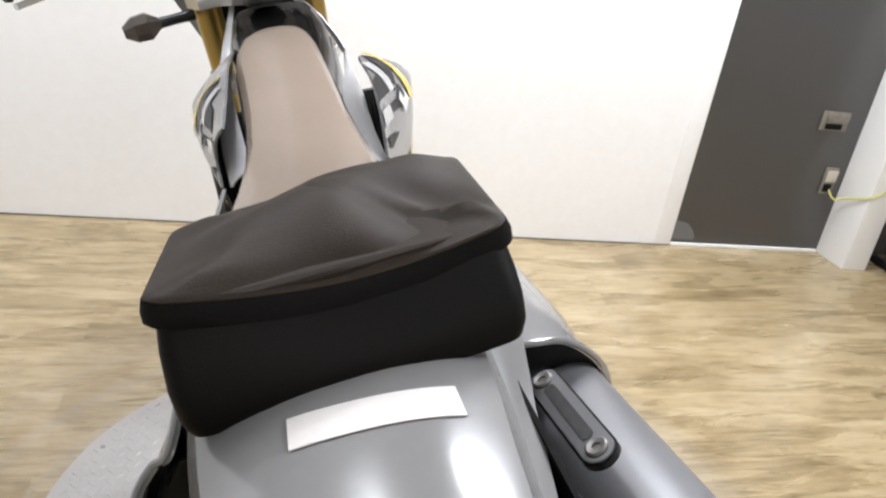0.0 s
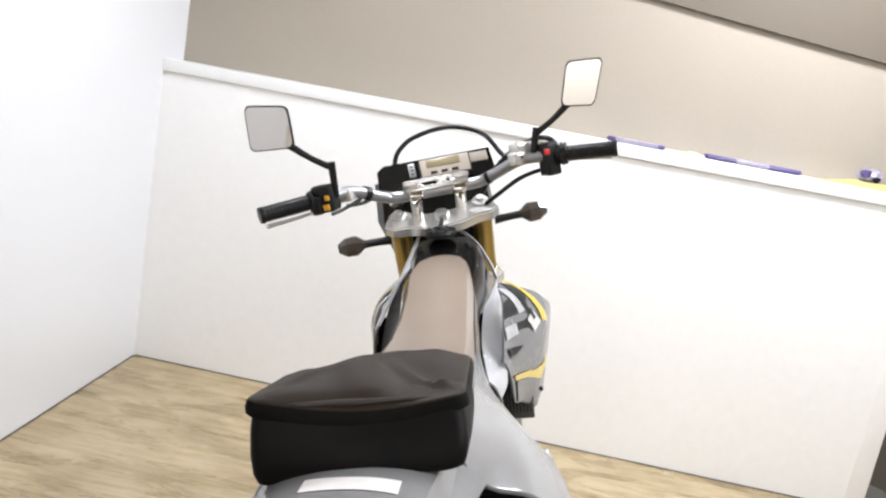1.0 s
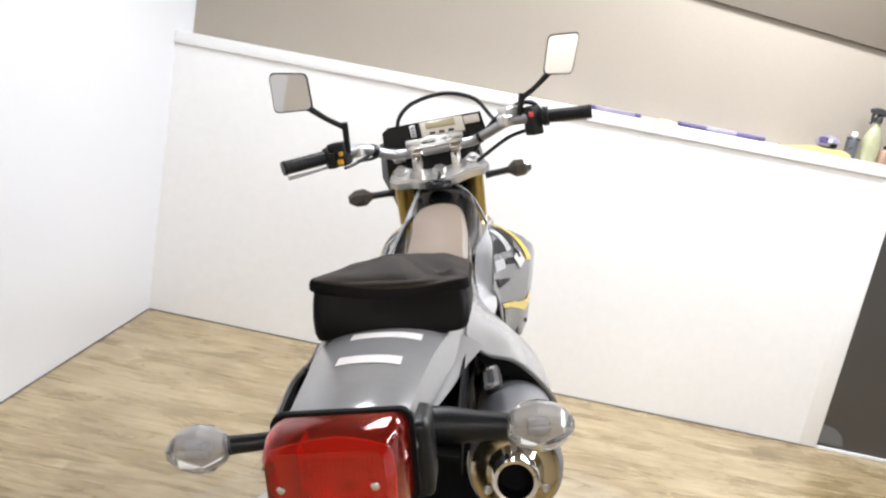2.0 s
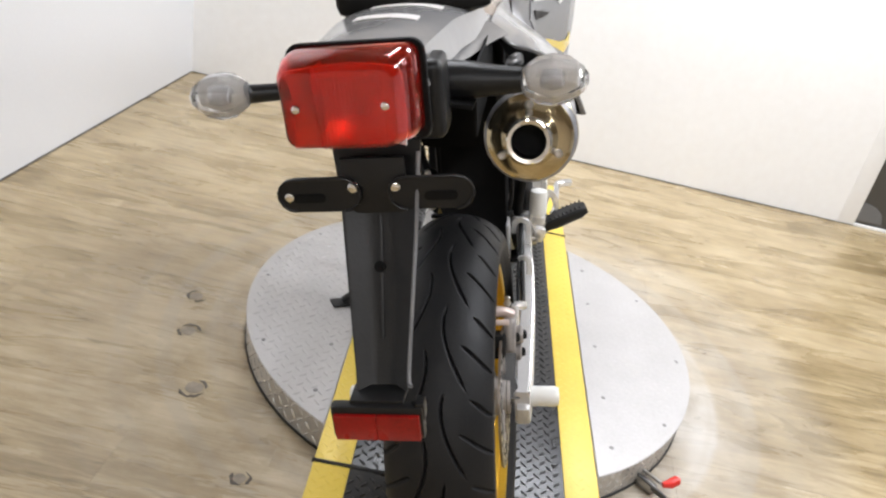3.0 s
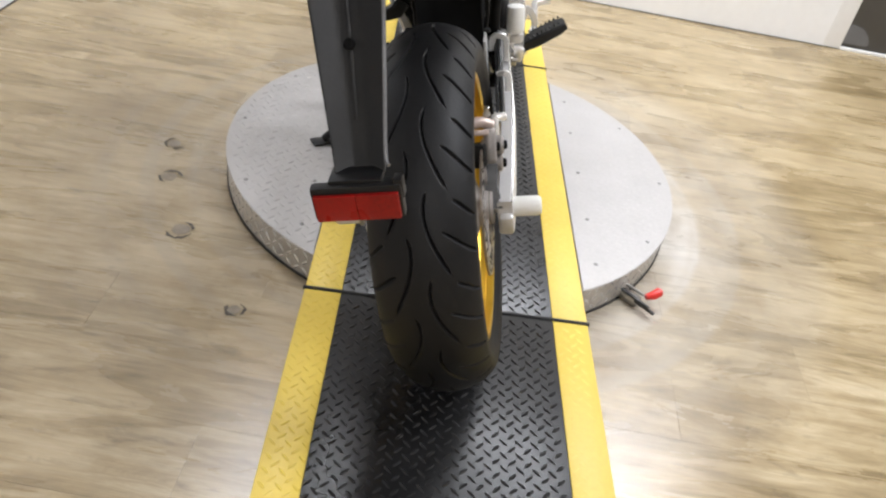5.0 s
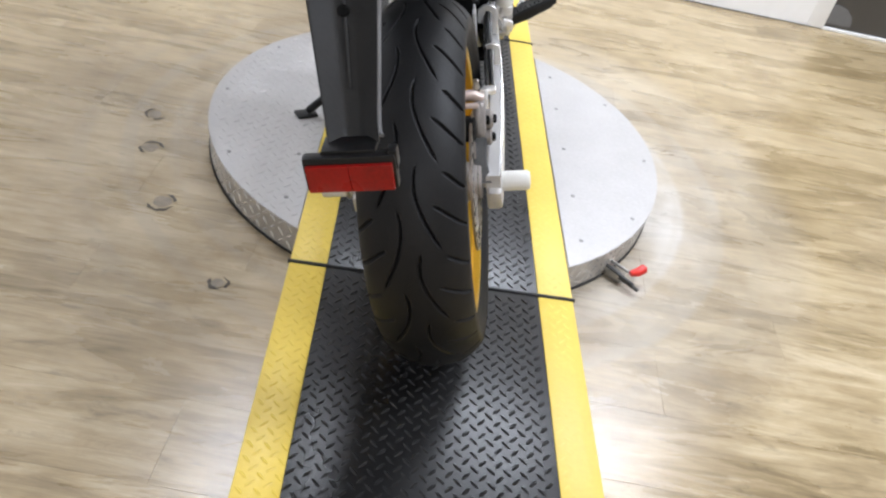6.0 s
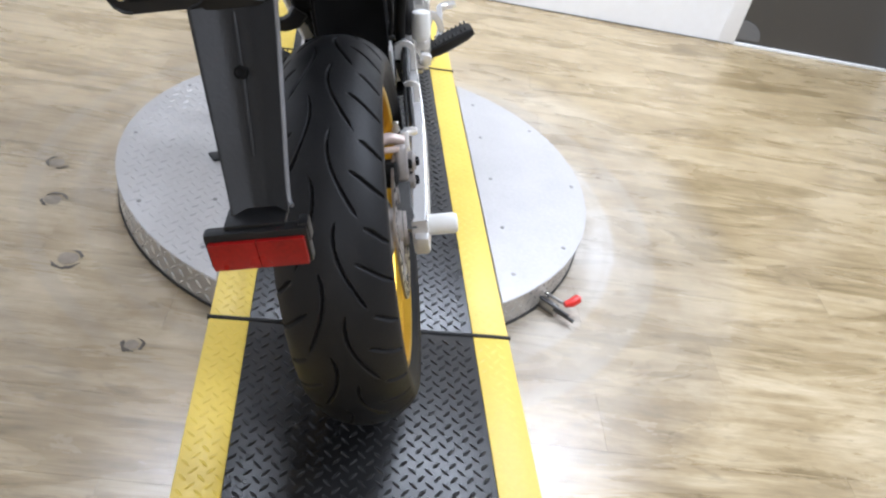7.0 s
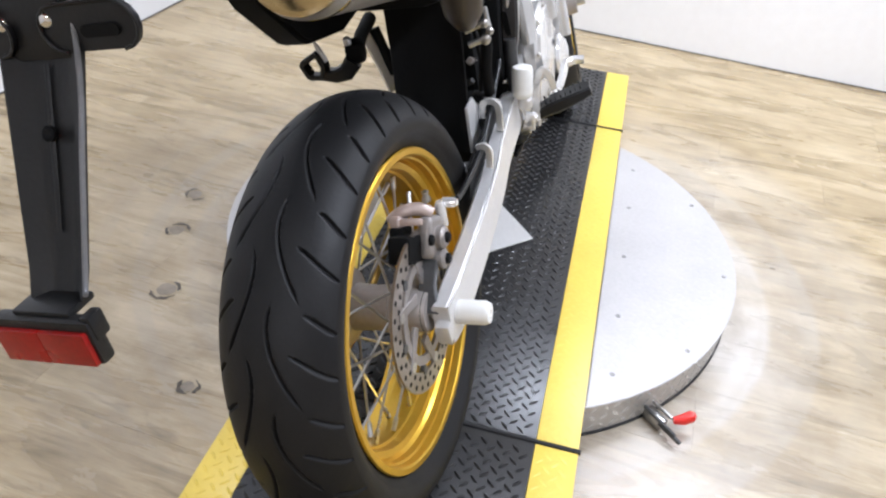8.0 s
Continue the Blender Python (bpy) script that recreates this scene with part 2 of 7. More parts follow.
def wood_material():
    """Pale oak-look vinyl: long grain, knots, and a different tone for each board."""
    m = bpy.data.materials.new("oak_vinyl")
    m.use_nodes = True
    n, l = m.node_tree.nodes, m.node_tree.links
    b = n["Principled BSDF"]
    co, info = n.new("ShaderNodeTexCoord"), n.new("ShaderNodeObjectInfo")
    shift = n.new("ShaderNodeVectorMath")
    shift.operation = "MULTIPLY_ADD"
    l.new(info.outputs["Random"], shift.inputs[0])
    shift.inputs[1].default_value = (37, 53, 11)
    l.new(co.outputs["Object"], shift.inputs[2])
    geo = n.new("ShaderNodeNewGeometry")
    def grain(scale, size, detail, rough=0.55, warp=0.0, whole=False):
        mp, t = n.new("ShaderNodeMapping"), n.new("ShaderNodeTexNoise")
        mp.inputs["Scale"].default_value = scale
        mp.inputs["Rotation"].default_value = (0, 0, radians(4.66) if whole else 0)
        l.new(geo.outputs["Position"] if whole else shift.outputs[0], mp.inputs["Vector"])
        t.inputs["Scale"].default_value, t.inputs["Detail"].default_value = size, detail
        t.inputs["Roughness"].default_value, t.inputs["Distortion"].default_value = rough, warp
        l.new(mp.outputs["Vector"], t.inputs["Vector"])
        return t.outputs["Fac"]
    broad, streak, thread = grain((0.95, 4.6, 1), 1.9, 6, 0.60, 1.0, True), grain((1.5, 10.5, 1), 2.4, 6, 0.63, 1.4), grain((3, 90, 1), 6, 3)
    cloud = grain((1.0, 1.7, 1), 1.25, 3, 0.5, 0.8, True)
    ramp = n.new("ShaderNodeValToRGB")
    e = ramp.color_ramp.elements
    e[0].position, e[0].color = 0.30, (0.140, 0.098, 0.047, 1)
    e[1].position, e[1].color = 0.74, (0.650, 0.560, 0.410, 1)
    for p, c in ((0.42, (0.266, 0.196, 0.099, 1)), (0.50, (0.402, 0.307, 0.170, 1)), (0.60, (0.525, 0.424, 0.265, 1))):
        k = e.new(p)
        k.color = c
    s0, s1, s2, s3 = (n.new("ShaderNodeMath") for _ in range(4))
    s0.operation = s1.operation = s2.operation = s3.operation = "MULTIPLY_ADD"
    l.new(cloud, s0.inputs[0]); s0.inputs[1].default_value = 0.20; s0.inputs[2].default_value = 0.006
    l.new(broad, s1.inputs[0]); s1.inputs[1].default_value = 0.34; l.new(s0.outputs[0], s1.inputs[2])
    l.new(streak, s2.inputs[0]); s2.inputs[1].default_value = 0.42; l.new(s1.outputs[0], s2.inputs[2])
    l.new(info.outputs["Random"], s3.inputs[0]); s3.inputs[1].default_value = 0.026; l.new(s2.outputs[0], s3.inputs[2])
    l.new(s3.outputs[0], ramp.inputs["Fac"])
    dark = n.new("ShaderNodeMix")
    dark.data_type, dark.blend_type = "RGBA", "MULTIPLY"
    dr = n.new("ShaderNodeMapRange")
    dr.inputs["From Min"].default_value, dr.inputs["From Max"].default_value = 0.35, 0.6
    dr.inputs["To Min"].default_value = 0.84
    l.new(thread, dr.inputs["Value"])
    dark.inputs["Factor"].default_value = 1.0
    l.new(ramp.outputs["Color"], dark.inputs["A"])
    # short dark flecks and small knots
    fl, fleck = n.new("ShaderNodeMapRange"), n.new("ShaderNodeMath")
    fl.inputs["From Min"].default_value, fl.inputs["From Max"].default_value = 0.60, 0.72
    fl.inputs["To Min"].default_value, fl.inputs["To Max"].default_value = 1.0, 0.66
    l.new(grain((3.2, 10, 1), 3.6, 4, 0.6, 0.6), fl.inputs["Value"])
    fleck.operation = "MULTIPLY"
    l.new(dr.outputs[0], fleck.inputs[0])
    l.new(fl.outputs[0], fleck.inputs[1])
    l.new(fleck.outputs[0], dark.inputs["B"])
    # pale scuffed ring worn round the turntable
    dist, sub = n.new("ShaderNodeVectorMath"), n.new("ShaderNodeMath")
    dist.operation, sub.operation = "DISTANCE", "SUBTRACT"
    dist.inputs[1].default_value = (0.0, 0.628, 0.0)
    l.new(geo.outputs["Position"], dist.inputs[0])
    l.new(dist.outputs["Value"], sub.inputs[0])
    sub.inputs[1].default_value = 0.62
    mr, sc, wm = n.new("ShaderNodeValToRGB"), n.new("ShaderNodeTexNoise"), n.new("ShaderNodeMath")
    wm.operation = "MULTIPLY"
    l.new(sub.outputs[0], mr.inputs["Fac"])
    band = mr.color_ramp.elements
    band[0].position, band[0].color = 0.0, (0.9, 0.9, 0.9, 1)
    band[1].position, band[1].color = 0.46, (0, 0, 0, 1)
    for p, c in ((0.078, 1.0), (0.092, 0.55), (0.19, 0.62), (0.205, 0.34), (0.36, 0.24)):
        band.new(p).color = (c, c, c, 1)
    sc.inputs["Scale"].default_value, sc.inputs["Detail"].default_value = 3.5, 4
    l.new(geo.outputs["Position"], sc.inputs["Vector"])
    l.new(mr.outputs["Color"], wm.inputs[0])
    wide = n.new("ShaderNodeMath")
    wide.operation = "MULTIPLY"
    wide.inputs[1].default_value = 1.7
    l.new(sc.outputs["Fac"], wide.inputs[0])
    l.new(wide.outputs[0], wm.inputs[1])
    pale = n.new("ShaderNodeMix")
    pale.data_type = "RGBA"
    pale.inputs["B"].default_value = (0.51, 0.475, 0.425, 1)
    sep, side, wear = n.new("ShaderNodeSeparateXYZ"), n.new("ShaderNodeMapRange"), n.new("ShaderNodeMath")
    l.new(geo.outputs["Position"], sep.inputs[0])
    l.new(sep.outputs["X"], side.inputs["Value"])
    side.inputs["From Min"].default_value, side.inputs["From Max"].default_value = 0.1, 0.6
    side.inputs["To Min"].default_value, side.inputs["To Max"].default_value = 0.25, 1.0
    wear.operation, wear.use_clamp = "MULTIPLY", True
    l.new(wm.outputs[0], wear.inputs[0])
    l.new(side.outputs[0], wear.inputs[1])
    l.new(wear.outputs[0], pale.inputs["Factor"])
    l.new(dark.outputs["Result"], pale.inputs["A"])
    # grime trodden into the boards around the platform
    far, gr, gm, gx = n.new("ShaderNodeMapRange"), n.new("ShaderNodeTexNoise"), n.new("ShaderNodeMapRange"), n.new("ShaderNodeMath")
    far.inputs["From Min"].default_value, far.inputs["From Max"].default_value = 0.66, 1.15
    far.inputs["To Min"].default_value, far.inputs["To Max"].default_value = 0.78, 0.40
    l.new(dist.outputs["Value"], far.inputs["Value"])
    gr.inputs["Scale"].default_value, gr.inputs["Detail"].default_value, gr.inputs["Roughness"].default_value = 4.5, 7, 0.68
    l.new(geo.outputs["Position"], gr.inputs["Vector"])
    gm.inputs["From Min"].default_value, gm.inputs["From Max"].default_value = 0.45, 0.72
    l.new(gr.outputs["Fac"], gm.inputs["Value"])
    gx.operation = "MULTIPLY"
    l.new(far.outputs[0], gx.inputs[0])
    l.new(gm.outputs[0], gx.inputs[1])
    grime = n.new("ShaderNodeMix")
    grime.data_type, grime.blend_type = "RGBA", "MULTIPLY"
    grime.inputs["B"].default_value = (0.50, 0.425, 0.325, 1)
    l.new(gx.outputs[0], grime.inputs["Factor"])
    l.new(pale.outputs["Result"], grime.inputs["A"])
    # faint circles scuffed by the turning platform's lever
    ringn, rmod, rfade, rmul = n.new("ShaderNodeTexNoise"), n.new("ShaderNodeMapRange"), n.new("ShaderNodeMapRange"), n.new("ShaderNodeMath")
    ringn.noise_dimensions = "1D"
    rs = n.new("ShaderNodeMath")
    rs.operation = "MULTIPLY"
    rs.inputs[1].default_value = 17.0
    l.new(dist.outputs["Value"], rs.inputs[0])
    l.new(rs.outputs[0], ringn.inputs["W"])
    ringn.inputs["Scale"].default_value, ringn.inputs["Detail"].default_value = 1.0, 2
    l.new(ringn.outputs["Fac"], rmod.inputs["Value"])
    rmod.inputs["From Min"].default_value, rmod.inputs["From Max"].default_value = 0.50, 0.66
    rfade.inputs["From Min"].default_value, rfade.inputs["From Max"].default_value = 0.72, 1.12
    rfade.inputs["To Min"].default_value, rfade.inputs["To Max"].default_value = 0.62, 0.0
    l.new(dist.outputs["Value"], rfade.inputs["Value"])
    rmul.operation = "MULTIPLY"
    l.new(rmod.outputs[0], rmul.inputs[0])
    l.new(rfade.outputs[0], rmul.inputs[1])
    rwear = n.new("ShaderNodeMath")
    rwear.operation = "MULTIPLY"
    l.new(rmul.outputs[0], rwear.inputs[0])
    l.new(sc.outputs["Fac"], rwear.inputs[1])
    circles = n.new("ShaderNodeMix")
    circles.data_type = "RGBA"
    circles.inputs["B"].default_value = (0.34, 0.295, 0.225, 1)
    l.new(rwear.outputs[0], circles.inputs["Factor"])
    l.new(grime.outputs["Result"], circles.inputs["A"])
    l.new(circles.outputs["Result"], b.inputs["Base Color"])
    rr = n.new("ShaderNodeMapRange")
    b.inputs["Specular IOR Level"].default_value = 0.75
    rr.inputs["To Min"].default_value, rr.inputs["To Max"].default_value = 0.20, 0.36
    l.new(broad, rr.inputs["Value"])
    l.new(rr.outputs[0], b.inputs["Roughness"])
    bp = n.new("ShaderNodeBump")
    bp.inputs["Strength"].default_value, bp.inputs["Distance"].default_value = 0.12, 0.001
    l.new(thread, bp.inputs["Height"])
    l.new(bp.outputs[0], b.inputs["Normal"])
    return m


WOOD = wood_material()


# ---- mesh helpers ----
def finish(name, me, mat, parent, label, angle=38):
    me.materials.append(mat)
    me.polygons.foreach_set("use_smooth", [True] * len(me.polygons))
    me.set_sharp_from_angle(angle=radians(angle))
    ob = new(name, me)
    if parent:
        ob.parent = parent
    if label:
        ob["label"] = label
    return ob


def part(name, bm, mat, parent=None, label="", m=None, angle=38):
    """One mesh object from a bmesh, under a thing or a part."""
    if m is not None:
        bm.transform(m)
    bmesh.ops.recalc_face_normals(bm, faces=bm.faces)
    me = bpy.data.meshes.new(name)
    bm.to_mesh(me)
    bm.free()
    return finish(name, me, mat, parent, label, angle)


def thing(name, label, category, m=None, group="", kind=""):
    ob = new(name)
    ob.empty_display_size = 0.05
    if m is not None:
        ob.matrix_world = m
    return tagged(ob, label, category, group, kind)


def merge(*bms):
    out = bms[0]
    for b in bms[1:]:
        me = bpy.data.meshes.new("t")
        b.to_mesh(me)
        out.from_mesh(me)
        bpy.data.meshes.remove(me)
        b.free()
    return out


def box(size, at=(0, 0, 0), turn=(0, 0, 0), bevel=0.0, seg=2, taper=None):
    bm = bmesh.new()
    bmesh.ops.create_cube(bm, size=1.0)
    for v in bm.verts:
        k = taper if taper and v.co.z > 0 else (1, 1)
        v.co = Vector((v.co.x * size[0] * k[0], v.co.y * size[1] * k[1], v.co.z * size[2]))
    if bevel:
        bmesh.ops.bevel(bm, geom=bm.edges[:], offset=bevel, segments=seg, profile=0.6, affect="EDGES")
    bm.transform(pose(*at, *turn))
    return bm


def smooth(pts, k=6):
    """Points of a smooth curve through pts."""
    p = [Vector(q) for q in pts]
    out = []
    for i in range(len(p) - 1):
        a, b, c, d = p[max(i - 1, 0)], p[i], p[i + 1], p[min(i + 2, len(p) - 1)]
        for j in range(k):
            t = j / k
            out.append(0.5 * (2 * b + (c - a) * t + (2 * a - 5 * b + 4 * c - d) * t * t + (3 * b - a - 3 * c + d) * t ** 3))
    return out + [p[-1]]


def sweep(pts, sizes, n=12, square=False, up=(0, 0, 1)):
    """A tube (or bar) along pts; sizes: one radius, or (across, upward) half sizes, for all or for each point."""
    pts = [Vector(p) for p in pts]
    if not isinstance(sizes, list):
        sizes = [sizes] * len(pts)
    if len(sizes) != len(pts):
        t = [i / (len(pts) - 1) * (len(sizes) - 1) for i in range(len(pts))]
        pick = []
        for s in t:
            i = min(int(s), len(sizes) - 2)
            a, b, f = np.atleast_1d(sizes[i]), np.atleast_1d(sizes[i + 1]), s - int(min(s, len(sizes) - 2))
            pick.append(tuple(a * (1 - f) + b * f))
        sizes = pick
    bm = bmesh.new()
    n = 8 if square else n
    rings, ref = [], Vector(up)
    for i, p in enumerate(pts):
        d = (pts[min(i + 1, len(pts) - 1)] - pts[max(i - 1, 0)]).normalized()
        side = d.cross(ref)
        if side.length < 1e-4:
            side = d.cross(Vector((1, 0, 0)))
        side.normalize()
        top = side.cross(d).normalized()
        ref = top
        s = np.atleast_1d(sizes[i])
        a, b = (s[0], s[0]) if len(s) == 1 else (s[0], s[1])
        c = min(a, b) * 0.32
        corners = [(a, b - c), (a - c, b), (-a + c, b), (-a, b - c), (-a, -b + c), (-a + c, -b), (a - c, -b), (a, -b + c)]
        around = corners if square else [(a * math.cos(2 * math.pi * k / n), b * math.sin(2 * math.pi * k / n)) for k in range(n)]
        ring = [bm.verts.new(p + side * x + top * y) for x, y in around]
        rings.append(ring)
    for r, q in zip(rings, rings[1:]):
        for k in range(n):
            bm.faces.new((r[k], r[(k + 1) % n], q[(k + 1) % n], q[k]))
    bm.faces.new(rings[0][::-1])
    bm.faces.new(rings[-1])
    return bm


def lathe(profile, n=48, axis="x", at=(0, 0, 0), closed=False):
    """Turned body: profile of (radius, along the axis)."""
    bm = bmesh.new()
    rings = []
    for r, h in profile:
        ring = []
        for k in range(n):
            a = 2 * math.pi * k / n
            c, s = r * math.cos(a), r * math.sin(a)
            ring.append(bm.verts.new({"x": (h, c, s), "y": (s, h, c), "z": (c, s, h)}[axis]))
        rings.append(ring)
    pairs = list(zip(rings, rings[1:])) + ([(rings[-1], rings[0])] if closed else [])
    for r, q in pairs:
        for k in range(n):
            bm.faces.new((r[k], r[(k + 1) % n], q[(k + 1) % n], q[k]))
    if not closed:
        if profile[0][0] > 1e-6:
            bm.faces.new(rings[0][::-1])
        if profile[-1][0] > 1e-6:
            bm.faces.new(rings[-1])
    bmesh.ops.remove_doubles(bm, verts=bm.verts, dist=1e-6)
    bm.transform(Matrix.Translation(at))
    return bm


def loft(rings, cap=True, closed=True):
    bm = bmesh.new()
    vs = [[bm.verts.new(p) for p in r] for r in rings]
    n = len(vs[0])
    for r, q in zip(vs, vs[1:]):
        for k in range(n if closed else n - 1):
            bm.faces.new((r[k], r[(k + 1) % n], q[(k + 1) % n], q[k]))
    if cap and closed:
        bm.faces.new(vs[0][::-1])
        bm.faces.new(vs[-1])
    return bm


def shell(grid, thick):
    """A sheet through a grid of points, with thickness."""
    bm = loft(grid, closed=False)
    bmesh.ops.recalc_face_normals(bm, faces=bm.faces)
    bmesh.ops.solidify(bm, geom=bm.faces[:], thickness=thick)
    return bm


def slab(outline, thick, m=None, bevel=0.0, holes=()):
    """A flat plate: outline in its own x and y, thickness along z."""
    bm = bmesh.new()
    base = bm.faces.new([bm.verts.new((x, y, 0)) for x, y in outline])
    r = bmesh.ops.extrude_face_region(bm, geom=[base])
    bmesh.ops.translate(bm, verts=[v for v in r["geom"] if isinstance(v, bmesh.types.BMVert)], vec=(0, 0, thick))
    if bevel:
        bmesh.ops.recalc_face_normals(bm, faces=bm.faces)
        bmesh.ops.bevel(bm, geom=[e for e in bm.edges if len(e.link_faces) == 2 and e.calc_face_angle(0) > 0.6 and abs(e.verts[0].co.z - e.verts[1].co.z) < 1e-6],
                        offset=bevel, segments=2, affect="EDGES")
    if m is not None:
        bm.transform(m)
    return bm


def stadium(length, width, n=8):
    """Outline with round ends, along x."""
    r, h = width / 2, length / 2 - width / 2
    pts = [(h + r * math.cos(a), r * math.sin(a)) for a in np.linspace(-math.pi / 2, math.pi / 2, n)]
    return pts + [(-h + r * math.cos(a), r * math.sin(a)) for a in np.linspace(math.pi / 2, 3 * math.pi / 2, n)]


def bolt(at, r=0.006, h=0.004, axis="y", turn=None):
    bm = lathe([(r, 0), (r, h * 0.55), (r * 0.9, h * 0.8), (r * 0.6, h), (0, h)], 14, "z")
    m = {"y": pose(0, 0, 0, 90, 0, 0), "x": pose(0, 0, 0, 0, 90, 0), "z": Matrix.Identity(4)}[axis]
    bm.transform(Matrix.Translation(at) @ (turn or m))
    return bm


# ---- the room ----
def structure(name, bm, mat, label, m=ROOM):
    ob = part(name, bm, mat, None)
    ob.matrix_world = m
    return tagged(ob, label, name.split("_")[0], kind="structure")


X0, X1, YB, YF = -1.623, 4.6, 2.278, -3.2      # left wall, right wall, back panel, wall behind the camera
structure("wall_west", box((0.12, YB - YF + 0.5, CEILING), (X0 - 0.06, (YB + YF) / 2 + 0.1, CEILING / 2)), LEFT_WALL, "smooth white painted side wall reaching the ceiling")
panel = structure("wall_north", box((1.553 - X0, 0.10, 1.25), ((1.553 + X0) / 2, YB + 0.05, 0.625)), WHITE_WALL, "glossy white lower wall panel behind the motorcycle")
structure("trim_cap", box((1.585 - X0, 0.19, 0.05), ((1.585 + X0) / 2, YB + 0.083, 1.2765), bevel=0.004), TRIM, "white cap ledge along the top of the low wall")
structure("wall_upper", box((1.553 - X0, 0.08, CEILING - 1.3015), ((1.553 + X0) / 2, YB + 0.22, 1.3015 + (CEILING - 1.3015) / 2)), BEIGE_WALL, "beige painted wall set back above the ledge")
structure("wall_corner", box((0.076, 0.0024, 1.249), (1.515, YB - 0.0016, 0.625), bevel=0.0008), WHITE_WALL, "white corner strip ending the wall panel")
structure("wall_east", box((X1 - 1.5535, 0.10, CEILING), ((X1 + 1.5535) / 2, YB + 0.055, CEILING / 2)), GREY_WALL, "plain grey painted wall beside the white panel")
structure("trim_base", box((0.765, 0.012, 0.014), (1.937, YB - 0.002, 0.0075), bevel=0.002), TRIM, "thin white strip along the foot of the grey wall")
JOINTLINE = material("wall_joint", (0.10, 0.09, 0.08), None, 0.8)
structure("trim_joint", box((1.553 - X0 - 0.01, 0.006, 0.0035), ((1.553 + X0) / 2, YB - 0.002, 0.0020)), JOINTLINE, "dark narrow joint along the foot of the white panel")
structure("trim_gap", box((0.006, YB - YF - 0.02, 0.0035), (X0 + 0.002, (YB + YF) / 2, 0.0020)), JOINTLINE, "dark narrow joint along the foot of the side wall")
structure("column", box((0.13, 0.19, CEILING - 0.001), (2.39, YB - 0.091, CEILING / 2), bevel=0.006), TRIM, "white painted wall pilaster")
structure("wall_right", box((0.12, YB - YF + 0.4, CEILING), (X1 + 0.06, (YB + YF) / 2, CEILING / 2)), LEFT_WALL, "plain white wall closing the room")
structure("wall_south", box((X1 - X0, 0.12, CEILING), ((X1 + X0) / 2, YF - 0.06, CEILING / 2)), REAR_WALL, "plain beige wall closing the room")
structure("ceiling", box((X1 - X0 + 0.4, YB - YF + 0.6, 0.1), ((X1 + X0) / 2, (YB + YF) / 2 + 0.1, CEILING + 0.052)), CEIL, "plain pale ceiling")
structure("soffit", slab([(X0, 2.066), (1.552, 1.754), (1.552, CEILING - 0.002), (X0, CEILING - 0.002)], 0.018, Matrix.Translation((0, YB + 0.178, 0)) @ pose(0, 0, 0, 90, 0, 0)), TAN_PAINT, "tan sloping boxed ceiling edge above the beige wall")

for lx, ly, power, turn in LAMPS:
    fix = thing("ceiling_light", "unseen long white fluorescent ceiling light, switched on", "ceiling light", ROOM @ pose(lx, ly, CEILING, 0, 0, turn), "ceiling lights")
    part("housing", box((0.34, 1.22, 0.04), (0, 0, -0.0205), bevel=0.006), TRIM, fix)
    part("diffuser", box((0.29, 1.16, 0.01), (0, 0, -0.046), bevel=0.003), LAMPGLOW, fix)

# outlets and hose on the grey wall
def outlet(x, z, w, h, turn, label):
    ob = thing("outlet_box", label, "wall outlet", ROOM @ pose(x, YB + 0.004, z))
    part("back_box", box((w, 0.010, h), (0, -0.005, 0), bevel=0.003), BOXGREY, ob)
    part("cover", box((w * 0.82, 0.006, h * 0.42), (w * 0.06, -0.0125, h * 0.18), bevel=0.002), CASE if turn else BOXGREY, ob)
    part("socket", box((w * 0.6, 0.006, h * 0.28), (-w * 0.03, -0.0125, -h * 0.26), bevel=0.002), MATT, ob)
    return ob


outlet(2.17, 0.625, 0.135, 0.085, 0, "open grey metal outlet box on the grey wall")
outlet(2.25, 0.355, 0.066, 0.125, 1, "small dark outlet box with a hose end on the wall")
hose = sweep(smooth([(2.25, YB - 0.02, 0.32), (2.27, YB - 0.05, 0.285), (2.30, YB - 0.07, 0.30), (2.33, YB - 0.2, 0.36), (2.40, YB - 0.235, 0.46), (2.45, YB - 0.22, 0.60), (2.46, YB - 0.10, 0.8)], 8), 0.0045, 8)
ob = tagged(part("hose", hose, LIME), "thin yellow-green hose curling up the wall", "hose")
ob.matrix_world = ROOM
foot_plate = tagged(part("cover_plate", slab([(0.0, 0.0), (0.112, 0.0), (0.112, 0.018), (0.098, 0.050), (0.068, 0.075), (0.034, 0.086), (0.0, 0.088)], 0.006, pose(0, 0, 0, 90, 0, 0), 0.0015), CASEGREY), "small pale grey rounded cover plate low on the grey wall", "cover plate")
foot_plate.matrix_world = ROOM @ pose(1.5545, YB + 0.0055, 0.0285)
stand = thing("shop_stand", "black metal stand with a grey tray beside the pilaster", "stand", ROOM @ pose(2.72, 1.98, 0))
part("foot", sweep([(-0.20, -0.05, 0.02), (0.25, -0.05, 0.02)], (0.018, 0.018), 8, True), BLACK, stand)
part("foot", sweep([(-0.14, -0.05, 0.02), (-0.14, 0.22, 0.02)], (0.016, 0.016), 8, True), BLACK, stand)
part("post", sweep([(-0.14, 0.0, 0.03), (-0.14, 0.0, 0.42)], (0.014, 0.014), 8, True), BLACK, stand)
part("tray", box((0.4, 0.24, 0.16), (0.07, 0.1, 0.22), bevel=0.008), BOXGREY, stand, "grey tray")
part("caster", lathe([(0.0, -0.012), (0.02, -0.012), (0.022, 0), (0.02, 0.012), (0.0, 0.012)], 16, "x", (-0.19, -0.05, 0.022)), MATT, stand)

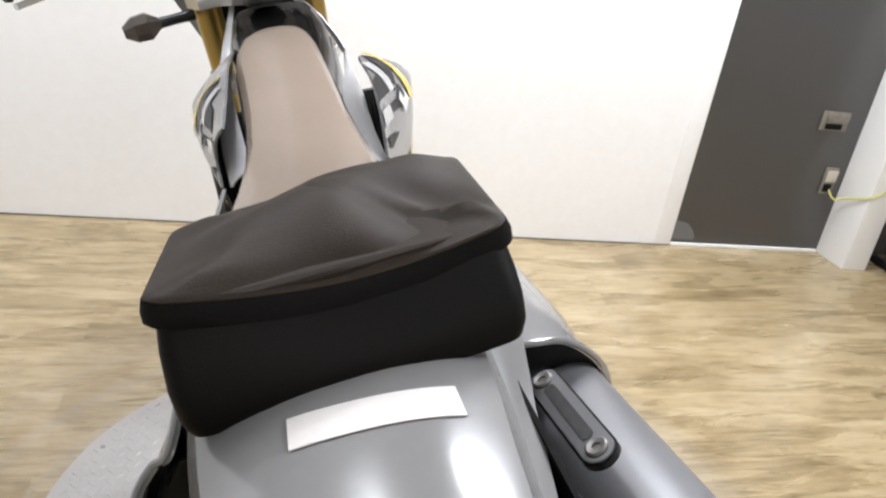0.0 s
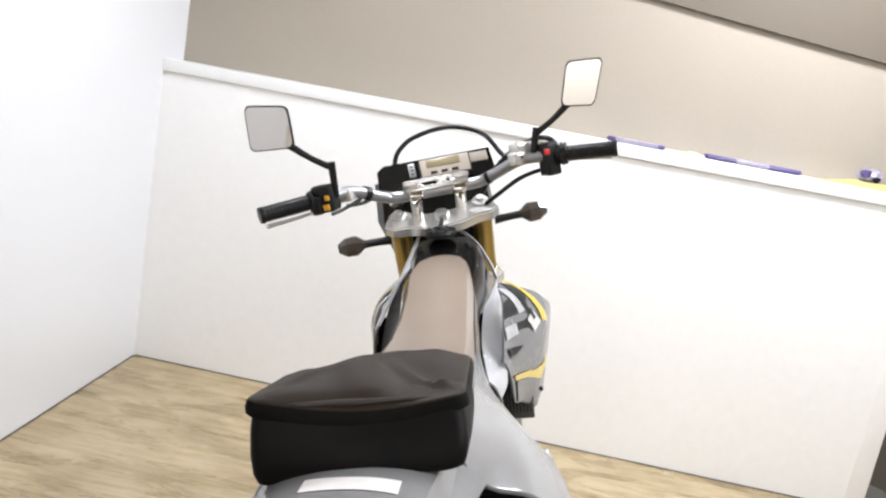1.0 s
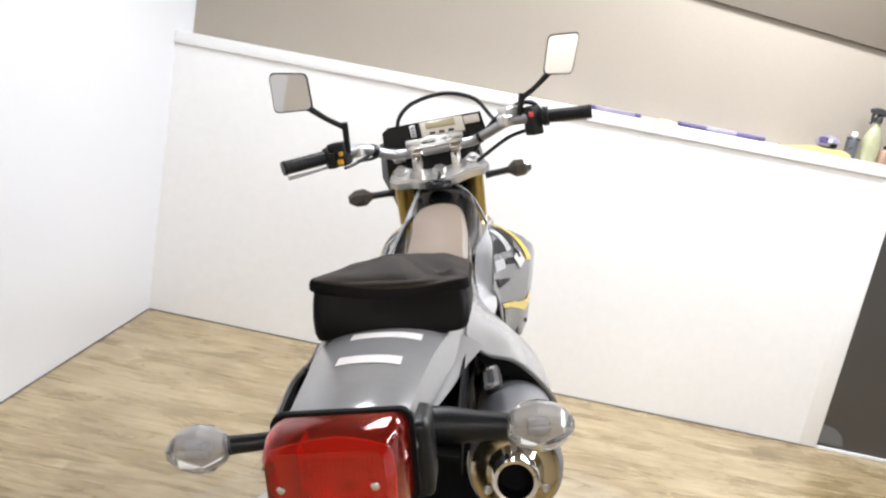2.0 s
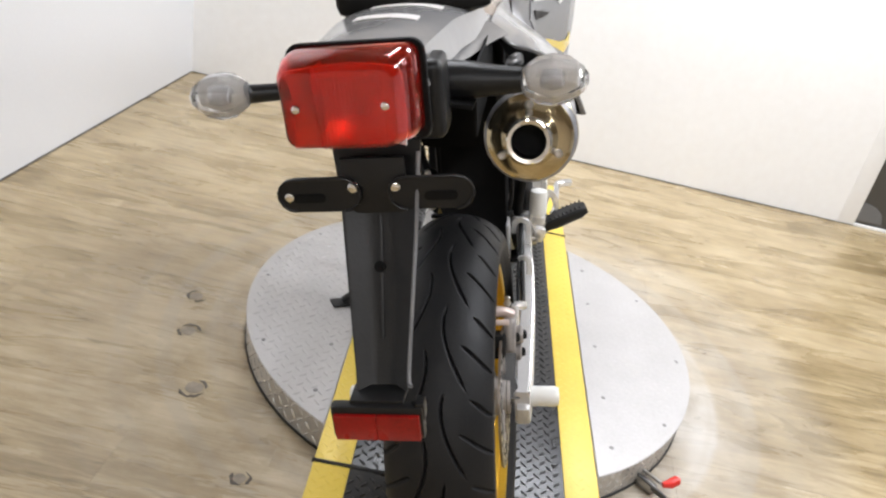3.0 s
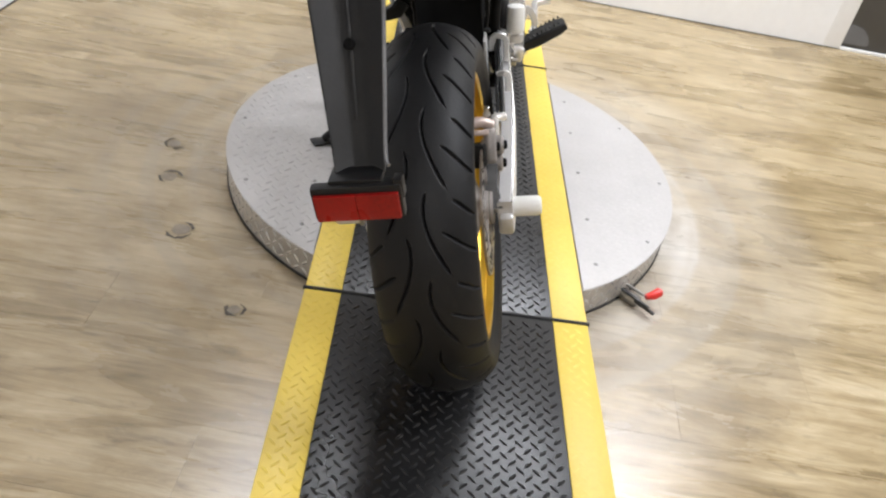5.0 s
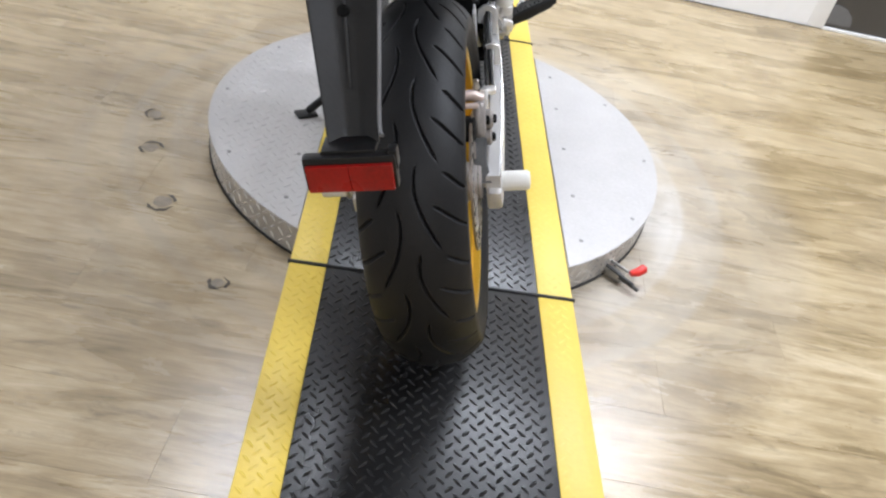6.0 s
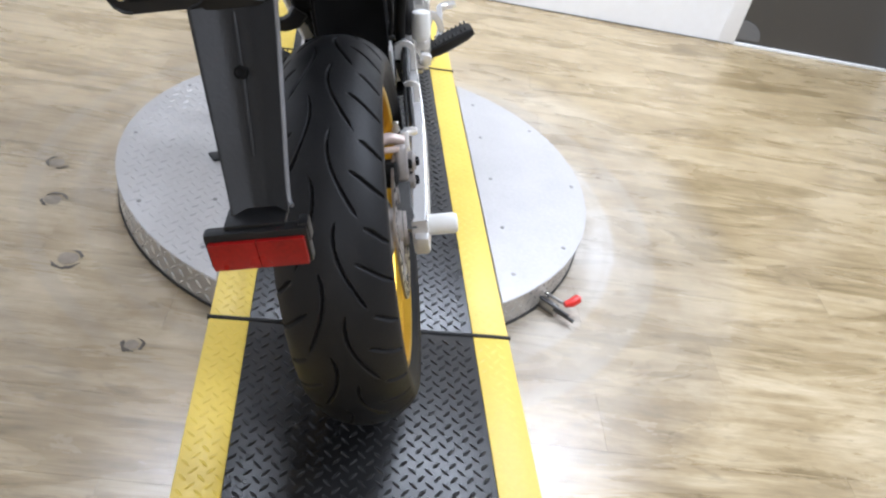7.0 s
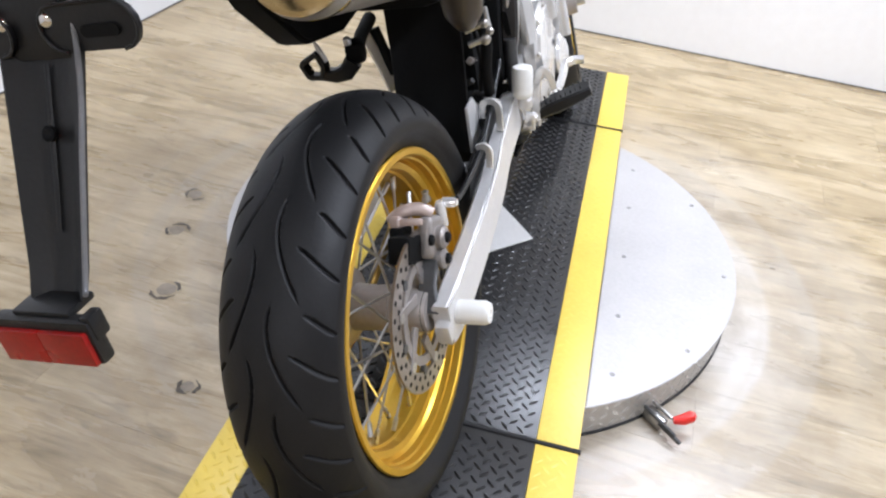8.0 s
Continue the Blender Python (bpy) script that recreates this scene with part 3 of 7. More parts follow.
# things that lie on the ledge
LEDGE = 1.3018
GREYWRAP = material("grey_wrap", (0.30, 0.28, 0.32), (0.20, 0.17, 0.26), 0.3, fine=70, coarse=18)
BOTTLE = material("yellowish_plastic", (0.42, 0.42, 0.27), (0.34, 0.34, 0.20), 0.3, fine=60, coarse=14)
ORANGERED = material("orange_red_plastic", (0.55, 0.10, 0.05), (0.42, 0.07, 0.04), 0.4, fine=80, coarse=16)
CANSIDE = material("blue_grey_can", (0.16, 0.17, 0.18), (0.10, 0.105, 0.115), 0.3, 0.5, fine=80, coarse=30)
CANPALE = material("bottle_pink", (0.34, 0.22, 0.16), (0.28, 0.17, 0.12), 0.4, fine=80, coarse=16)


def packet(x, l, h, pale0, pale1, label):
    """A long thin wrapped packet, pale over a part of its length."""
    ob = thing("packet", label, "packet", ROOM @ pose(x, YB + 0.07, LEDGE, 0, 0, 2), "packets on the ledge")
    ring = [(0.024 * math.copysign(abs(math.cos(a)) ** 0.6, math.cos(a)), h / 2 + h / 2 * math.copysign(abs(math.sin(a)) ** 0.7, math.sin(a))) for a in np.linspace(0, 2 * math.pi, 17)[:-1]]
    part("wrapper", loft([[(u, y * k, h / 2 + (z - h / 2) * k) for y, z in ring] for u, k in ((-l / 2, 0.7), (-l / 2 + 0.006, 1), (-l / 6, 0.96), (l / 6, 1.0), (l / 2 - 0.006, 1), (l / 2, 0.7))]), PURPLE, ob)
    part("label_band", loft([[(u, y * 1.04, h / 2 + (z - h / 2) * 1.05) for y, z in ring] for u in (pale0, pale1)]), GREYWRAP, ob, "pale band round the wrapper")


packet(0.325, 0.23, 0.019, -0.085, 0.085, "thin purple packet with a pale band lying on the ledge")
packet(0.79, 0.38, 0.021, -0.07, 0.06, "long dark purple packet lying on the ledge")
p = tagged(part("strip", merge(box((0.17, 0.03, 0.010), (0, 0, 0.005), bevel=0.003), box((0.05, 0.034, 0.016), (0.03, 0, 0.008), bevel=0.004)), CASE), "flat tan strip lying between the purple packets", "strip")
p.matrix_world = ROOM @ pose(0.52, YB + 0.07, LEDGE)
RAGCLOTH = material("yellow_rag", (0.46, 0.38, 0.14), (0.34, 0.28, 0.12), 0.8, fine=300, coarse=40, bump=0.3)
rag = thing("rag", "folded yellow rag lying flat on the ledge", "rag", ROOM @ pose(1.20, YB + 0.075, LEDGE))
rows = []
for k in range(25):
    x = -0.15 + 0.29 * k / 24
    h = 0.004 + 0.020 * max(0.0, min(1.0, (x + 0.11) / 0.09))
    rows.append([(x, 0.055 * t * (0.75 + 0.25 * math.sin(k * 0.4)), h * (1 - t ** 4) + 0.003 * noise.noise(Vector((x * 40, t * 2, 3))) * (1 - abs(t)) + 0.0015) for t in np.linspace(-1, 1, 9)])
part("cloth", shell(rows, 0.0014), RAGCLOTH, rag)
bag_c = thing("crumpled_wrapper", "crumpled grey and purple wrapper lying on the yellow rag", "wrapper", ROOM @ pose(1.245, YB + 0.080, LEDGE + 0.026))
for name, c, r, mat in (("wrapper", (0.0, 0.0, 0.022), (0.050, 0.030, 0.026), GREYWRAP), ("fold", (-0.026, -0.012, 0.026), (0.020, 0.022, 0.020), PURPLE), ("opening", (0.016, -0.026, 0.012), (0.013, 0.008, 0.013), MATT)):
    bm = bmesh.new()
    bmesh.ops.create_icosphere(bm, subdivisions=3, radius=1)
    for v in bm.verts:
        q = v.co.copy()
        k = 1 + 0.30 * noise.noise(q * 1.9 + Vector(c) * 50) + 0.22 * noise.noise(q * 4.5)
        v.co = Vector((c[0] + q.x * r[0] * k, c[1] + q.y * r[1] * k, max(0.0, c[2] + q.z * r[2] * k)))
    part(name, bm, mat, bag_c)
can = thing("spray_can", "blue-grey spray can with a pale cap standing on the ledge", "can", ROOM @ pose(1.337, YB + 0.065, LEDGE))
part("can_body", lathe([(0.0, 0.0), (0.024, 0.0), (0.026, 0.003), (0.026, 0.082), (0.022, 0.090), (0.014, 0.094), (0, 0.094)], 28, "z"), CANSIDE, can)
part("rim", lathe([(0.0262, 0.080), (0.0275, 0.082), (0.0262, 0.085), (0.0250, 0.083)], 28, "z", closed=True), MATT, can)
part("cap", lathe([(0.012, 0.094), (0.012, 0.108), (0.009, 0.112), (0.0, 0.112)], 18, "z"), NYLON, can, "pale nozzle cap")
spray = thing("trigger_bottle", "yellowish plastic bottle with a dark trigger spray head on the ledge", "spray bottle", ROOM @ pose(1.418, YB + 0.075, LEDGE, 0, 0, 20))
part("bottle", loft([[(a * 0.040 * math.copysign(abs(math.cos(w)) ** 0.7, math.cos(w)), a * 0.028 * math.copysign(abs(math.sin(w)) ** 0.7, math.sin(w)), z) for w in np.linspace(0, 2 * math.pi, 21)[:-1]] for z, a in ((0.0, 0.92), (0.006, 1.0), (0.085, 1.0), (0.115, 0.86), (0.140, 0.52), (0.155, 0.36), (0.175, 0.34))]), BOTTLE, spray)
part("collar", lathe([(0.0165, 0.165), (0.0165, 0.186), (0.012, 0.190), (0, 0.190)], 20, "z"), DARKSTEEL, spray)
part("spray_head", merge(sweep([(0.026, 0, 0.205), (0.0, 0, 0.212), (-0.030, 0, 0.214), (-0.048, 0, 0.210)], [(0.011, 0.010), (0.013, 0.014), (0.011, 0.012), (0.007, 0.008)], 12, True), box((0.020, 0.018, 0.030), (0.004, 0, 0.198), bevel=0.004)), DARKSTEEL, spray, "dark spray head")
part("trigger", sweep(smooth([(-0.026, 0, 0.207), (-0.034, 0, 0.190), (-0.032, 0, 0.170), (-0.040, 0, 0.158)], 5), [(0.005, 0.007), (0.004, 0.007), (0.003, 0.006)], 10, True), DARKSTEEL, spray)
for x, mat, h, label in ((1.478, CANPALE, 0.075, "small brownish bottle with a dark foot on the ledge"), (1.522, ORANGERED, 0.088, "small orange-red bottle standing on the ledge")):
    bt = thing("bottle", label, "bottle", ROOM @ pose(x, YB + 0.065, LEDGE), "small bottles on the ledge")
    part("bottle_body", lathe([(0.0, 0.0), (0.019, 0.0), (0.021, 0.004), (0.021, h * 0.66), (0.016, h * 0.80), (0.009, h * 0.86), (0, h * 0.86)], 22, "z"), mat, bt)
    part("cap", lathe([(0.0105, h * 0.86), (0.0105, h), (0.008, h + 0.002), (0.0, h + 0.002)], 18, "z"), NYLON if mat is ORANGERED else MATT, bt)

# ---- turntable ----
TC, TR, TH = 0.628, 0.605, 0.085
table = thing("turntable", "low round turntable of pale aluminium tread plate on the floor", "turntable", pose(0, TC, 0))


def lug_sheet(cells, length, width, height):
    """Raised tread bars, joined: cells of (matrix, flip)."""
    vs, fs = [], []
    for m, flip in cells:
        a = radians(45 if flip else -45)
        b = len(vs)
        for x, y, z in ((-1, 0, 0), (-0.45, -1, 0), (0.45, -1, 0), (1, 0, 0), (0.45, 1, 0), (-0.45, 1, 0), (-0.5, 0, 1), (0.5, 0, 1)):
            px, py = x * length / 2, y * width / 2
            vs.append(m @ Vector((px * math.cos(a) - py * math.sin(a), px * math.sin(a) + py * math.cos(a), z * height)))
        fs += [tuple(b + i for i in f) for f in ((0, 1, 6), (1, 2, 7, 6), (2, 3, 7), (3, 4, 7), (4, 5, 6, 7), (5, 0, 6))]
    me = bpy.data.meshes.new("tread")
    me.from_pydata([tuple(v) for v in vs], [], fs)
    return me


part("drum", lathe([(0, 0.002), (TR - 0.004, 0.002), (TR - 0.004, TH - 0.0075), (0, TH - 0.0075)], 96, "z"), SKIRT, table)
for side in (-1, 1):
    c0 = math.acos(0.3035 / TR)
    arc = [(side * TR * math.cos(a), TR * math.sin(a)) for a in np.linspace(-c0, c0, 64)]
    part("top_plate", slab(arc, 0.0065, Matrix.Translation((0, 0, TH - 0.0065)), 0.0012), ALU, table, "pale aluminium top plate")
def tread_grid(x0, x1, y0, y1, pitch):
    """Places of tread bars: staggered rows whose direction alternates."""
    rows = int((y1 - y0) / (pitch / 2))
    cols = int((x1 - x0) / pitch) + 2
    for j in range(rows):
        for i in range(cols):
            x, y = x0 + (i + 0.5 * (j % 2)) * pitch, y0 + (j + 0.5) * pitch / 2
            if x < x1:
                yield x, y, j % 2


cells = []
for x, y, flip in tread_grid(-TR, TR, -TR, TR, 0.034):
    if math.hypot(x, y) < TR - 0.016 and abs(x) > 0.312:
        cells.append((pose(x, y, TH - 0.0001), flip))
for side in (-1, 1):
    finish("top_tread", lug_sheet([c for c in cells if c[0].translation.x * side > 0], 0.0245, 0.0062, 0.0018 if side < 0 else 0.0007), ALU, table, "")["kind"] = "stuff"
cells = []
for i in range(150):
    a = 2 * math.pi * i / 150
    for j in range(3):
        z = 0.019 + j * 0.025
        cells.append((Matrix.Rotation(a, 4, "Z") @ Matrix.Translation((TR - 0.0041, 0, z)) @ pose(0, 0, 0, 0, 90, 0), (i + j) % 2))
# black ring standing in for the shaded gap at the skirt's foot
part("base_shade_ring", lathe([(TR - 0.02, 0.0006), (TR - 0.0015, 0.0006), (TR - 0.0005, 0.0015), (TR - 0.0005, 0.0050), (TR - 0.0015, 0.0058), (TR - 0.02, 0.0058)], 96, "z", closed=True), SEAM, table, "black ring drawn as the shaded gap under the rim")
for side, high in ((-1, 0.0016), (1, 0.0005)):          # tread bars stand lower on the right side
    finish("skirt_tread", lug_sheet([c for c in cells if c[0].translation.x * side > 0], 0.024, 0.006, high), BRIGHT, table, "")["kind"] = "stuff"
for i in range(12):
    a = radians(i * 30 - 1.5)
    if abs(0.576 * math.cos(a)) > 0.31:
        part("screw", lathe([(0.0055, 0), (0.0055, 0.001), (0.004, 0.0018), (0.0015, 0.0014), (0, 0.0005)], 10, "z", (0.576 * math.cos(a), 0.576 * math.sin(a), TH)), SCREWS, table)
for sx in (-1, 1):
    for y in (-0.42, -0.24, -0.02, 0.2, 0.4):
        part("screw", lathe([(0.0055, 0), (0.0055, 0.001), (0.004, 0.0018), (0.0015, 0.0014), (0, 0.0005)], 10, "z", (sx * 0.345, y, TH)), SCREWS, table)

# ---- the long deck, in three lengths ----
HALF, EDGE, DZ = 0.301, 0.0755, 0.0825


def deck(y0, y1, label):
    """A length of black tread-plate deck with yellow borders."""
    t = thing("deck_plate", label, "deck", pose(0, 0, 0), "deck plates")
    zb = 0.0778 if y0 > -0.1 and y1 < 1.4 else 0.0005
    part("deck_body", box((2 * (HALF - EDGE) - 0.001, y1 - y0, DZ - zb), (0, (y0 + y1) / 2, (DZ + zb) / 2), bevel=0.001), DECK, t)
    cells = {0: [], 1: [], 2: []}
    for x, y, flip in tread_grid(-HALF + 0.012, HALF - 0.010, y0 + 0.004, y1 - 0.004, 0.0284):
        k = 0 if abs(x) < HALF - EDGE - 0.004 else (1 if x < -(HALF - EDGE + 0.006) else 2 if x > HALF - EDGE + 0.006 else None)
        if k is not None:
            cells[k].append((pose(x, y, DZ - 0.0001), flip))
    finish("deck_tread", lug_sheet(cells[0], 0.0222, 0.0066, 0.0024), DECK, t, "")["kind"] = "stuff"
    for k, s in ((1, -1), (2, 1)):
        b = part("yellow_border", box((EDGE, y1 - y0, DZ - zb), (s * (HALF - EDGE / 2), (y0 + y1) / 2, (DZ + zb) / 2), bevel=0.001), YELLOW, t, "yellow painted border")
        finish("border_tread", lug_sheet(cells[k], 0.0222, 0.0062, 0.0013 if s < 0 else 0.0006), YELLOW, b, "")["kind"] = "stuff"
    return t


deck(-0.72, -0.0055, "black tread-plate deck with worn yellow borders, rear length")
deck(0.0055, 1.2575, "black tread-plate deck with yellow borders across the turntable")
deck(1.2685, 1.69, "short black tread-plate deck with yellow borders, front length")
for y in (0.0, 1.263):
    s = tagged(part("seam_strip", sweep([(-HALF - 0.004, y, 0.0), (HALF + 0.004, y, 0.0)], 0.0048, 8), SEAM), "black rubber strip in the joint between deck plates", "seam strip", "seam strips")
    s.matrix_world = pose(0, 0, DZ - 0.0015)

# clamp with a red lever at the turntable's rim
clamp = thing("rim_clamp", "steel toggle clamp with a red grip at the turntable rim", "clamp", pose(0.445, 0.195, 0.001, 0, 0, -42))
part("base", box((0.05, 0.022, 0.022), (0.0, 0, 0.0115), bevel=0.003), STEEL, clamp)
part("jaw", box((0.018, 0.03, 0.03), (-0.03, 0, 0.0155), bevel=0.003), STEEL, clamp)
part("arm", sweep([(-0.02, 0.012, 0.03), (0.03, 0.012, 0.03)], (0.004, 0.004), 8), STEEL, clamp)
part("arm", sweep([(-0.02, -0.012, 0.03), (0.06, -0.012, 0.024)], (0.004, 0.004), 8), DARKSTEEL, clamp)
part("screw", sweep([(0.02, -0.01, 0.018), (0.075, -0.01, 0.016)], 0.0045, 10), DARKSTEEL, clamp)
part("red_grip", sweep([(0.035, 0.01, 0.03), (0.045, 0.024, 0.034), (0.050, 0.044, 0.038), (0.052, 0.050, 0.039)], [0.007, 0.011, 0.0115, 0.006], 12), RED, clamp, "red plastic lever grip")

# old bolt marks in the floor
def floor_mark(x, y, w, turn, label):
    t = thing("floor_mark", label, "floor mark", ROOM @ pose(x, y, 0.0006, 0, 0, turn), "old bolt marks")
    rim = [(w * (1 + 0.16 * noise.noise(Vector((i * 0.7, x * 9, y * 9)))) * math.cos(a), w * (1 + 0.2 * noise.noise(Vector((y * 7, i * 0.6, 3)))) * math.sin(a)) for i, a in enumerate(np.linspace(0.2, 5.6, 26))]
    k = int(abs(x) * 97) % 9
    for i0, i1 in ((k, k + 12), (k + 13, k + 20)):
        arc = [Vector((rim[i % 26][0], rim[i % 26][1], 0.0004)) * (1 + 0.05 * noise.noise(Vector((i * 1.3, y * 5, 0)))) for i in range(i0, i1)]
        part("torn_edge", sweep(arc, [(0.0010, 0.0004), (0.0050, 0.0008), (0.0020, 0.0006), (0.0056, 0.0009), (0.0024, 0.0006), (0.0010, 0.0004)], 6), MARKDARK, t)
    part("patch", slab([(p[0] * 0.70 - w * 0.12, p[1] * 0.66) for p in rim], 0.0004), WOODPATCH, t)


MARKDARK = material("torn_vinyl", (0.05, 0.042, 0.034), (0.12, 0.10, 0.075), 0.7, fine=200, coarse=60)
WOODPATCH = material("filler_patch", (0.17, 0.14, 0.105), (0.31, 0.26, 0.195), 0.5, fine=60, coarse=30)
floor_mark(-0.80, 0.535, 0.026, 40, "old worn bolt hole filled level with the boards")
floor_mark(-0.752, 0.380, 0.027, 10, "old worn bolt hole filled level with the boards")
floor_mark(-0.652, 0.180, 0.031, 200, "large old bolt hole filled level with the boards")
nick = thing("floor_nick", "small dark chip knocked out of the floor boards", "floor mark", ROOM @ pose(0.664, 0.872, 0.0006, 0, 0, 20))
part("torn_edge", sweep([(-0.007, 0.002, 0.0003), (-0.001, 0.004, 0.0004), (0.004, 0.001, 0.0004), (0.007, -0.004, 0.0003)], [(0.0010, 0.0004), (0.0028, 0.0006), (0.0022, 0.0006), (0.0008, 0.0004)], 6), MARKDARK, nick)
floor_mark(-0.444, -0.045, 0.020, 60, "shallow old bolt mark in the boards")


# ---- the motorcycle: x right, y forward, z up in its own frame; it leans on its side stand ----
BIKE = pose(0.0237, -0.0915, 0.0834, 0, -15.296, -2.896)
bike = thing("motorcycle", "grey and black supermoto with gold rims, leaning on its stand", "motorcycle", BIKE)
AXLE = Vector((0.012, -0.008, 0.319))
AXIS = Vector((0, -math.sin(radians(25.6)), math.cos(radians(25.6))))
HEAD = Vector((0, 1.555, 0))
STEER = Matrix.Translation(HEAD) @ Matrix.Rotation(radians(11.86), 4, AXIS) @ Matrix.Translation(-HEAD)


WORNALLOY = material("worn_alloy", (0.36, 0.33, 0.31), (0.24, 0.22, 0.205), 0.45, 0.5, fine=180, coarse=22, bump=0.15)


HUB = material("hub_alloy", (0.42, 0.385, 0.355), (0.30, 0.27, 0.245), 0.45, 0.4, fine=160, coarse=16, bump=0.1)


def tyre_mesh(name, radius, half, bead, grooved):
    """A tyre about the x axis; its grooves are cut into the tread."""
    nu, nv = (1080, 184) if grooved else (120, 40)
    v = np.linspace(-1, 1, nv)
    crown = np.radians(62)
    prof_x, prof_r = [], []
    for t in v:
        s = abs(t)
        if s < 0.72:                                   # tread: one arc from shoulder to shoulder
            w = s / 0.72 * crown
            R = half / math.sin(crown)
            x, r = R * math.sin(w), radius - 0.85 * R * (1 - math.cos(w))
        else:                                          # side wall, down to the bead
            k = (s - 0.72) / 0.28
            R = half / math.sin(crown)
            r0 = radius - 0.85 * R * (1 - math.cos(crown))
            r = r0 + (bead - r0) * k
            x = half * (1 + 0.035 * math.sin(math.pi * min(k * 1.6, 1))) - (half - 0.058) * k ** 2.2
        prof_x.append(math.copysign(x, t)); prof_r.append(r)
    X, Rr = np.array(prof_x), np.array(prof_r)
    th = np.linspace(0, 2 * math.pi, nu, endpoint=False)
    XX, TT = np.meshgrid(X, th)
    RR = np.tile(Rr, (nu, 1))
    if grooved:
        deg = np.degrees(TT)
        deep = np.zeros_like(RR)
        bend = np.polyfit((0.0, 0.22, 0.46, 0.68, 0.85, 1.03), (0.21, 0.14, 0.19, 0.31, 0.46, 0.585), 3)
        for side, start in ((1, 17.0), (-1, 5.75)):
            S = XX * side / half
            f = (deg - start + 11.3) % 22.5                # sixteen repeats round the tyre
            for turn in (0.0, 22.5):
                g = f + turn
                u = g / 23.2                               # long wave beside the crown
                wid = 0.034 * np.clip(np.minimum(u, 1 - u) * 9, 0.2, 1) * (0.75 + 0.35 * u)
                deep = np.maximum(deep, np.clip((wid - abs(S - np.polyval(bend, u))) / 0.024, 0, 1) * ((u > 0) & (u < 1)))
                # a long and a short slash across the shoulder
                for off, c0, c1, ln in ((11.3, 0.47, 0.99, 6.5), (2.8, 0.65, 0.98, 4.4)):
                    u = (g - off) / ln
                    c = c0 + (c1 - c0) * np.clip(u, 0, 1) ** 0.88
                    wid = 0.052 * np.clip(np.minimum(u + 0.08, 1.05 - u) * 6, 0.1, 1)
                    deep = np.maximum(deep, np.clip((wid - abs(S - c)) / 0.030, 0, 1) * ((u > 0) & (u < 1)))
        RR = RR - 0.0055 * deep * (np.abs(v)[None, :] < 0.75)
    co = np.stack([XX, RR * np.cos(TT), RR * np.sin(TT)], -1).reshape(-1, 3)
    faces = [(i * nv + j, i * nv + j + 1, ((i + 1) % nu) * nv + j + 1, ((i + 1) % nu) * nv + j) for i in range(nu) for j in range(nv - 1)]
    me = bpy.data.meshes.new(name)
    me.from_pydata(co, [], faces)
    return me


def rim_profile(r, w):
    """Cross-section of a spoked rim: two flanges and a dropped centre."""
    half = [(r, w), (r - 0.002, w + 0.003), (r - 0.010, w + 0.003), (r - 0.0125, w + 0.0005), (r - 0.0135, w - 0.011), (r - 0.0165, w - 0.0125), (r - 0.0185, w - 0.026), (r - 0.031, w - 0.031),
            (r - 0.0325, w - 0.045), (r - 0.036, w - 0.047), (r - 0.0375, w - 0.056)]
    return half + [(r - 0.0375, 0)] + [(a, -b) for a, b in reversed(half)] + [

            (r - 0.006, -w + 0.004), (r - 0.012, -w + 0.016), (r - 0.030, -w + 0.036), (r - 0.034, 0), (r - 0.030, w - 0.036), (r - 0.012, w - 0.016), (r - 0.006, w - 0.004)]


def wheel(name, centre, radius, half, rim_r, rim_w, grooved, hub_r, m=None):
    """Spoked wheel: the hub is the part, the rest hang under it."""
    place = (m or Matrix.Identity(4)) @ Matrix.Translation(centre)
    hub = part(name, lathe([(0.012, -0.085), (0.030, -0.085), (0.034, -0.060), (hub_r, -0.052), (hub_r, -0.042), (hub_r * 0.62, -0.030), (hub_r * 0.58, 0), (hub_r * 0.62, 0.030), (hub_r, 0.042),
                            (hub_r, 0.052), (0.034, 0.060), (0.030, 0.085), (0.012, 0.085)], 40, "x"), HUB, bike, "gold-rimmed spoked wheel" if grooved else "spoked front wheel")
    hub.matrix_basis = place
    finish("tyre", tyre_mesh("tyre", radius, half, rim_r - 0.002, grooved), RUBBER, hub, "black road tyre with curved tread grooves", 50)
    part("rim", lathe(rim_profile(rim_r, rim_w), 96, "x", closed=True), GOLD, hub, "gold anodised rim")
    side = 0.046
    n = 36
    for k in range(n):
        s = 1 if k % 2 else -1
        a = 2 * math.pi * k / n
        lead = 0.62 * (1 if k % 4 < 2 else -1)
        p0 = Vector((s * side, (hub_r - 0.004) * math.cos(a + lead), (hub_r - 0.004) * math.sin(a + lead)))
        p1 = Vector((s * 0.012, 0.192 * math.cos(a), 0.192 * math.sin(a)))
        q = p1 + (p0 - p1).normalized() * 0.017
        part("spoke", merge(sweep([p0, q], 0.0021, 6), sweep([q, p1 - (p0 - p1).normalized() * 0.004], [0.0036, 0.0042], 8)), STEEL, hub)
    return hub


rear = wheel("rear_wheel", AXLE, 0.316, 0.0775, 0.2345, 0.063, True, 0.058)


DISC = material("disc_steel", (0.34, 0.31, 0.285), (0.26, 0.235, 0.215), 0.34, 0.85, fine=200, coarse=24, rough_var=0.1)


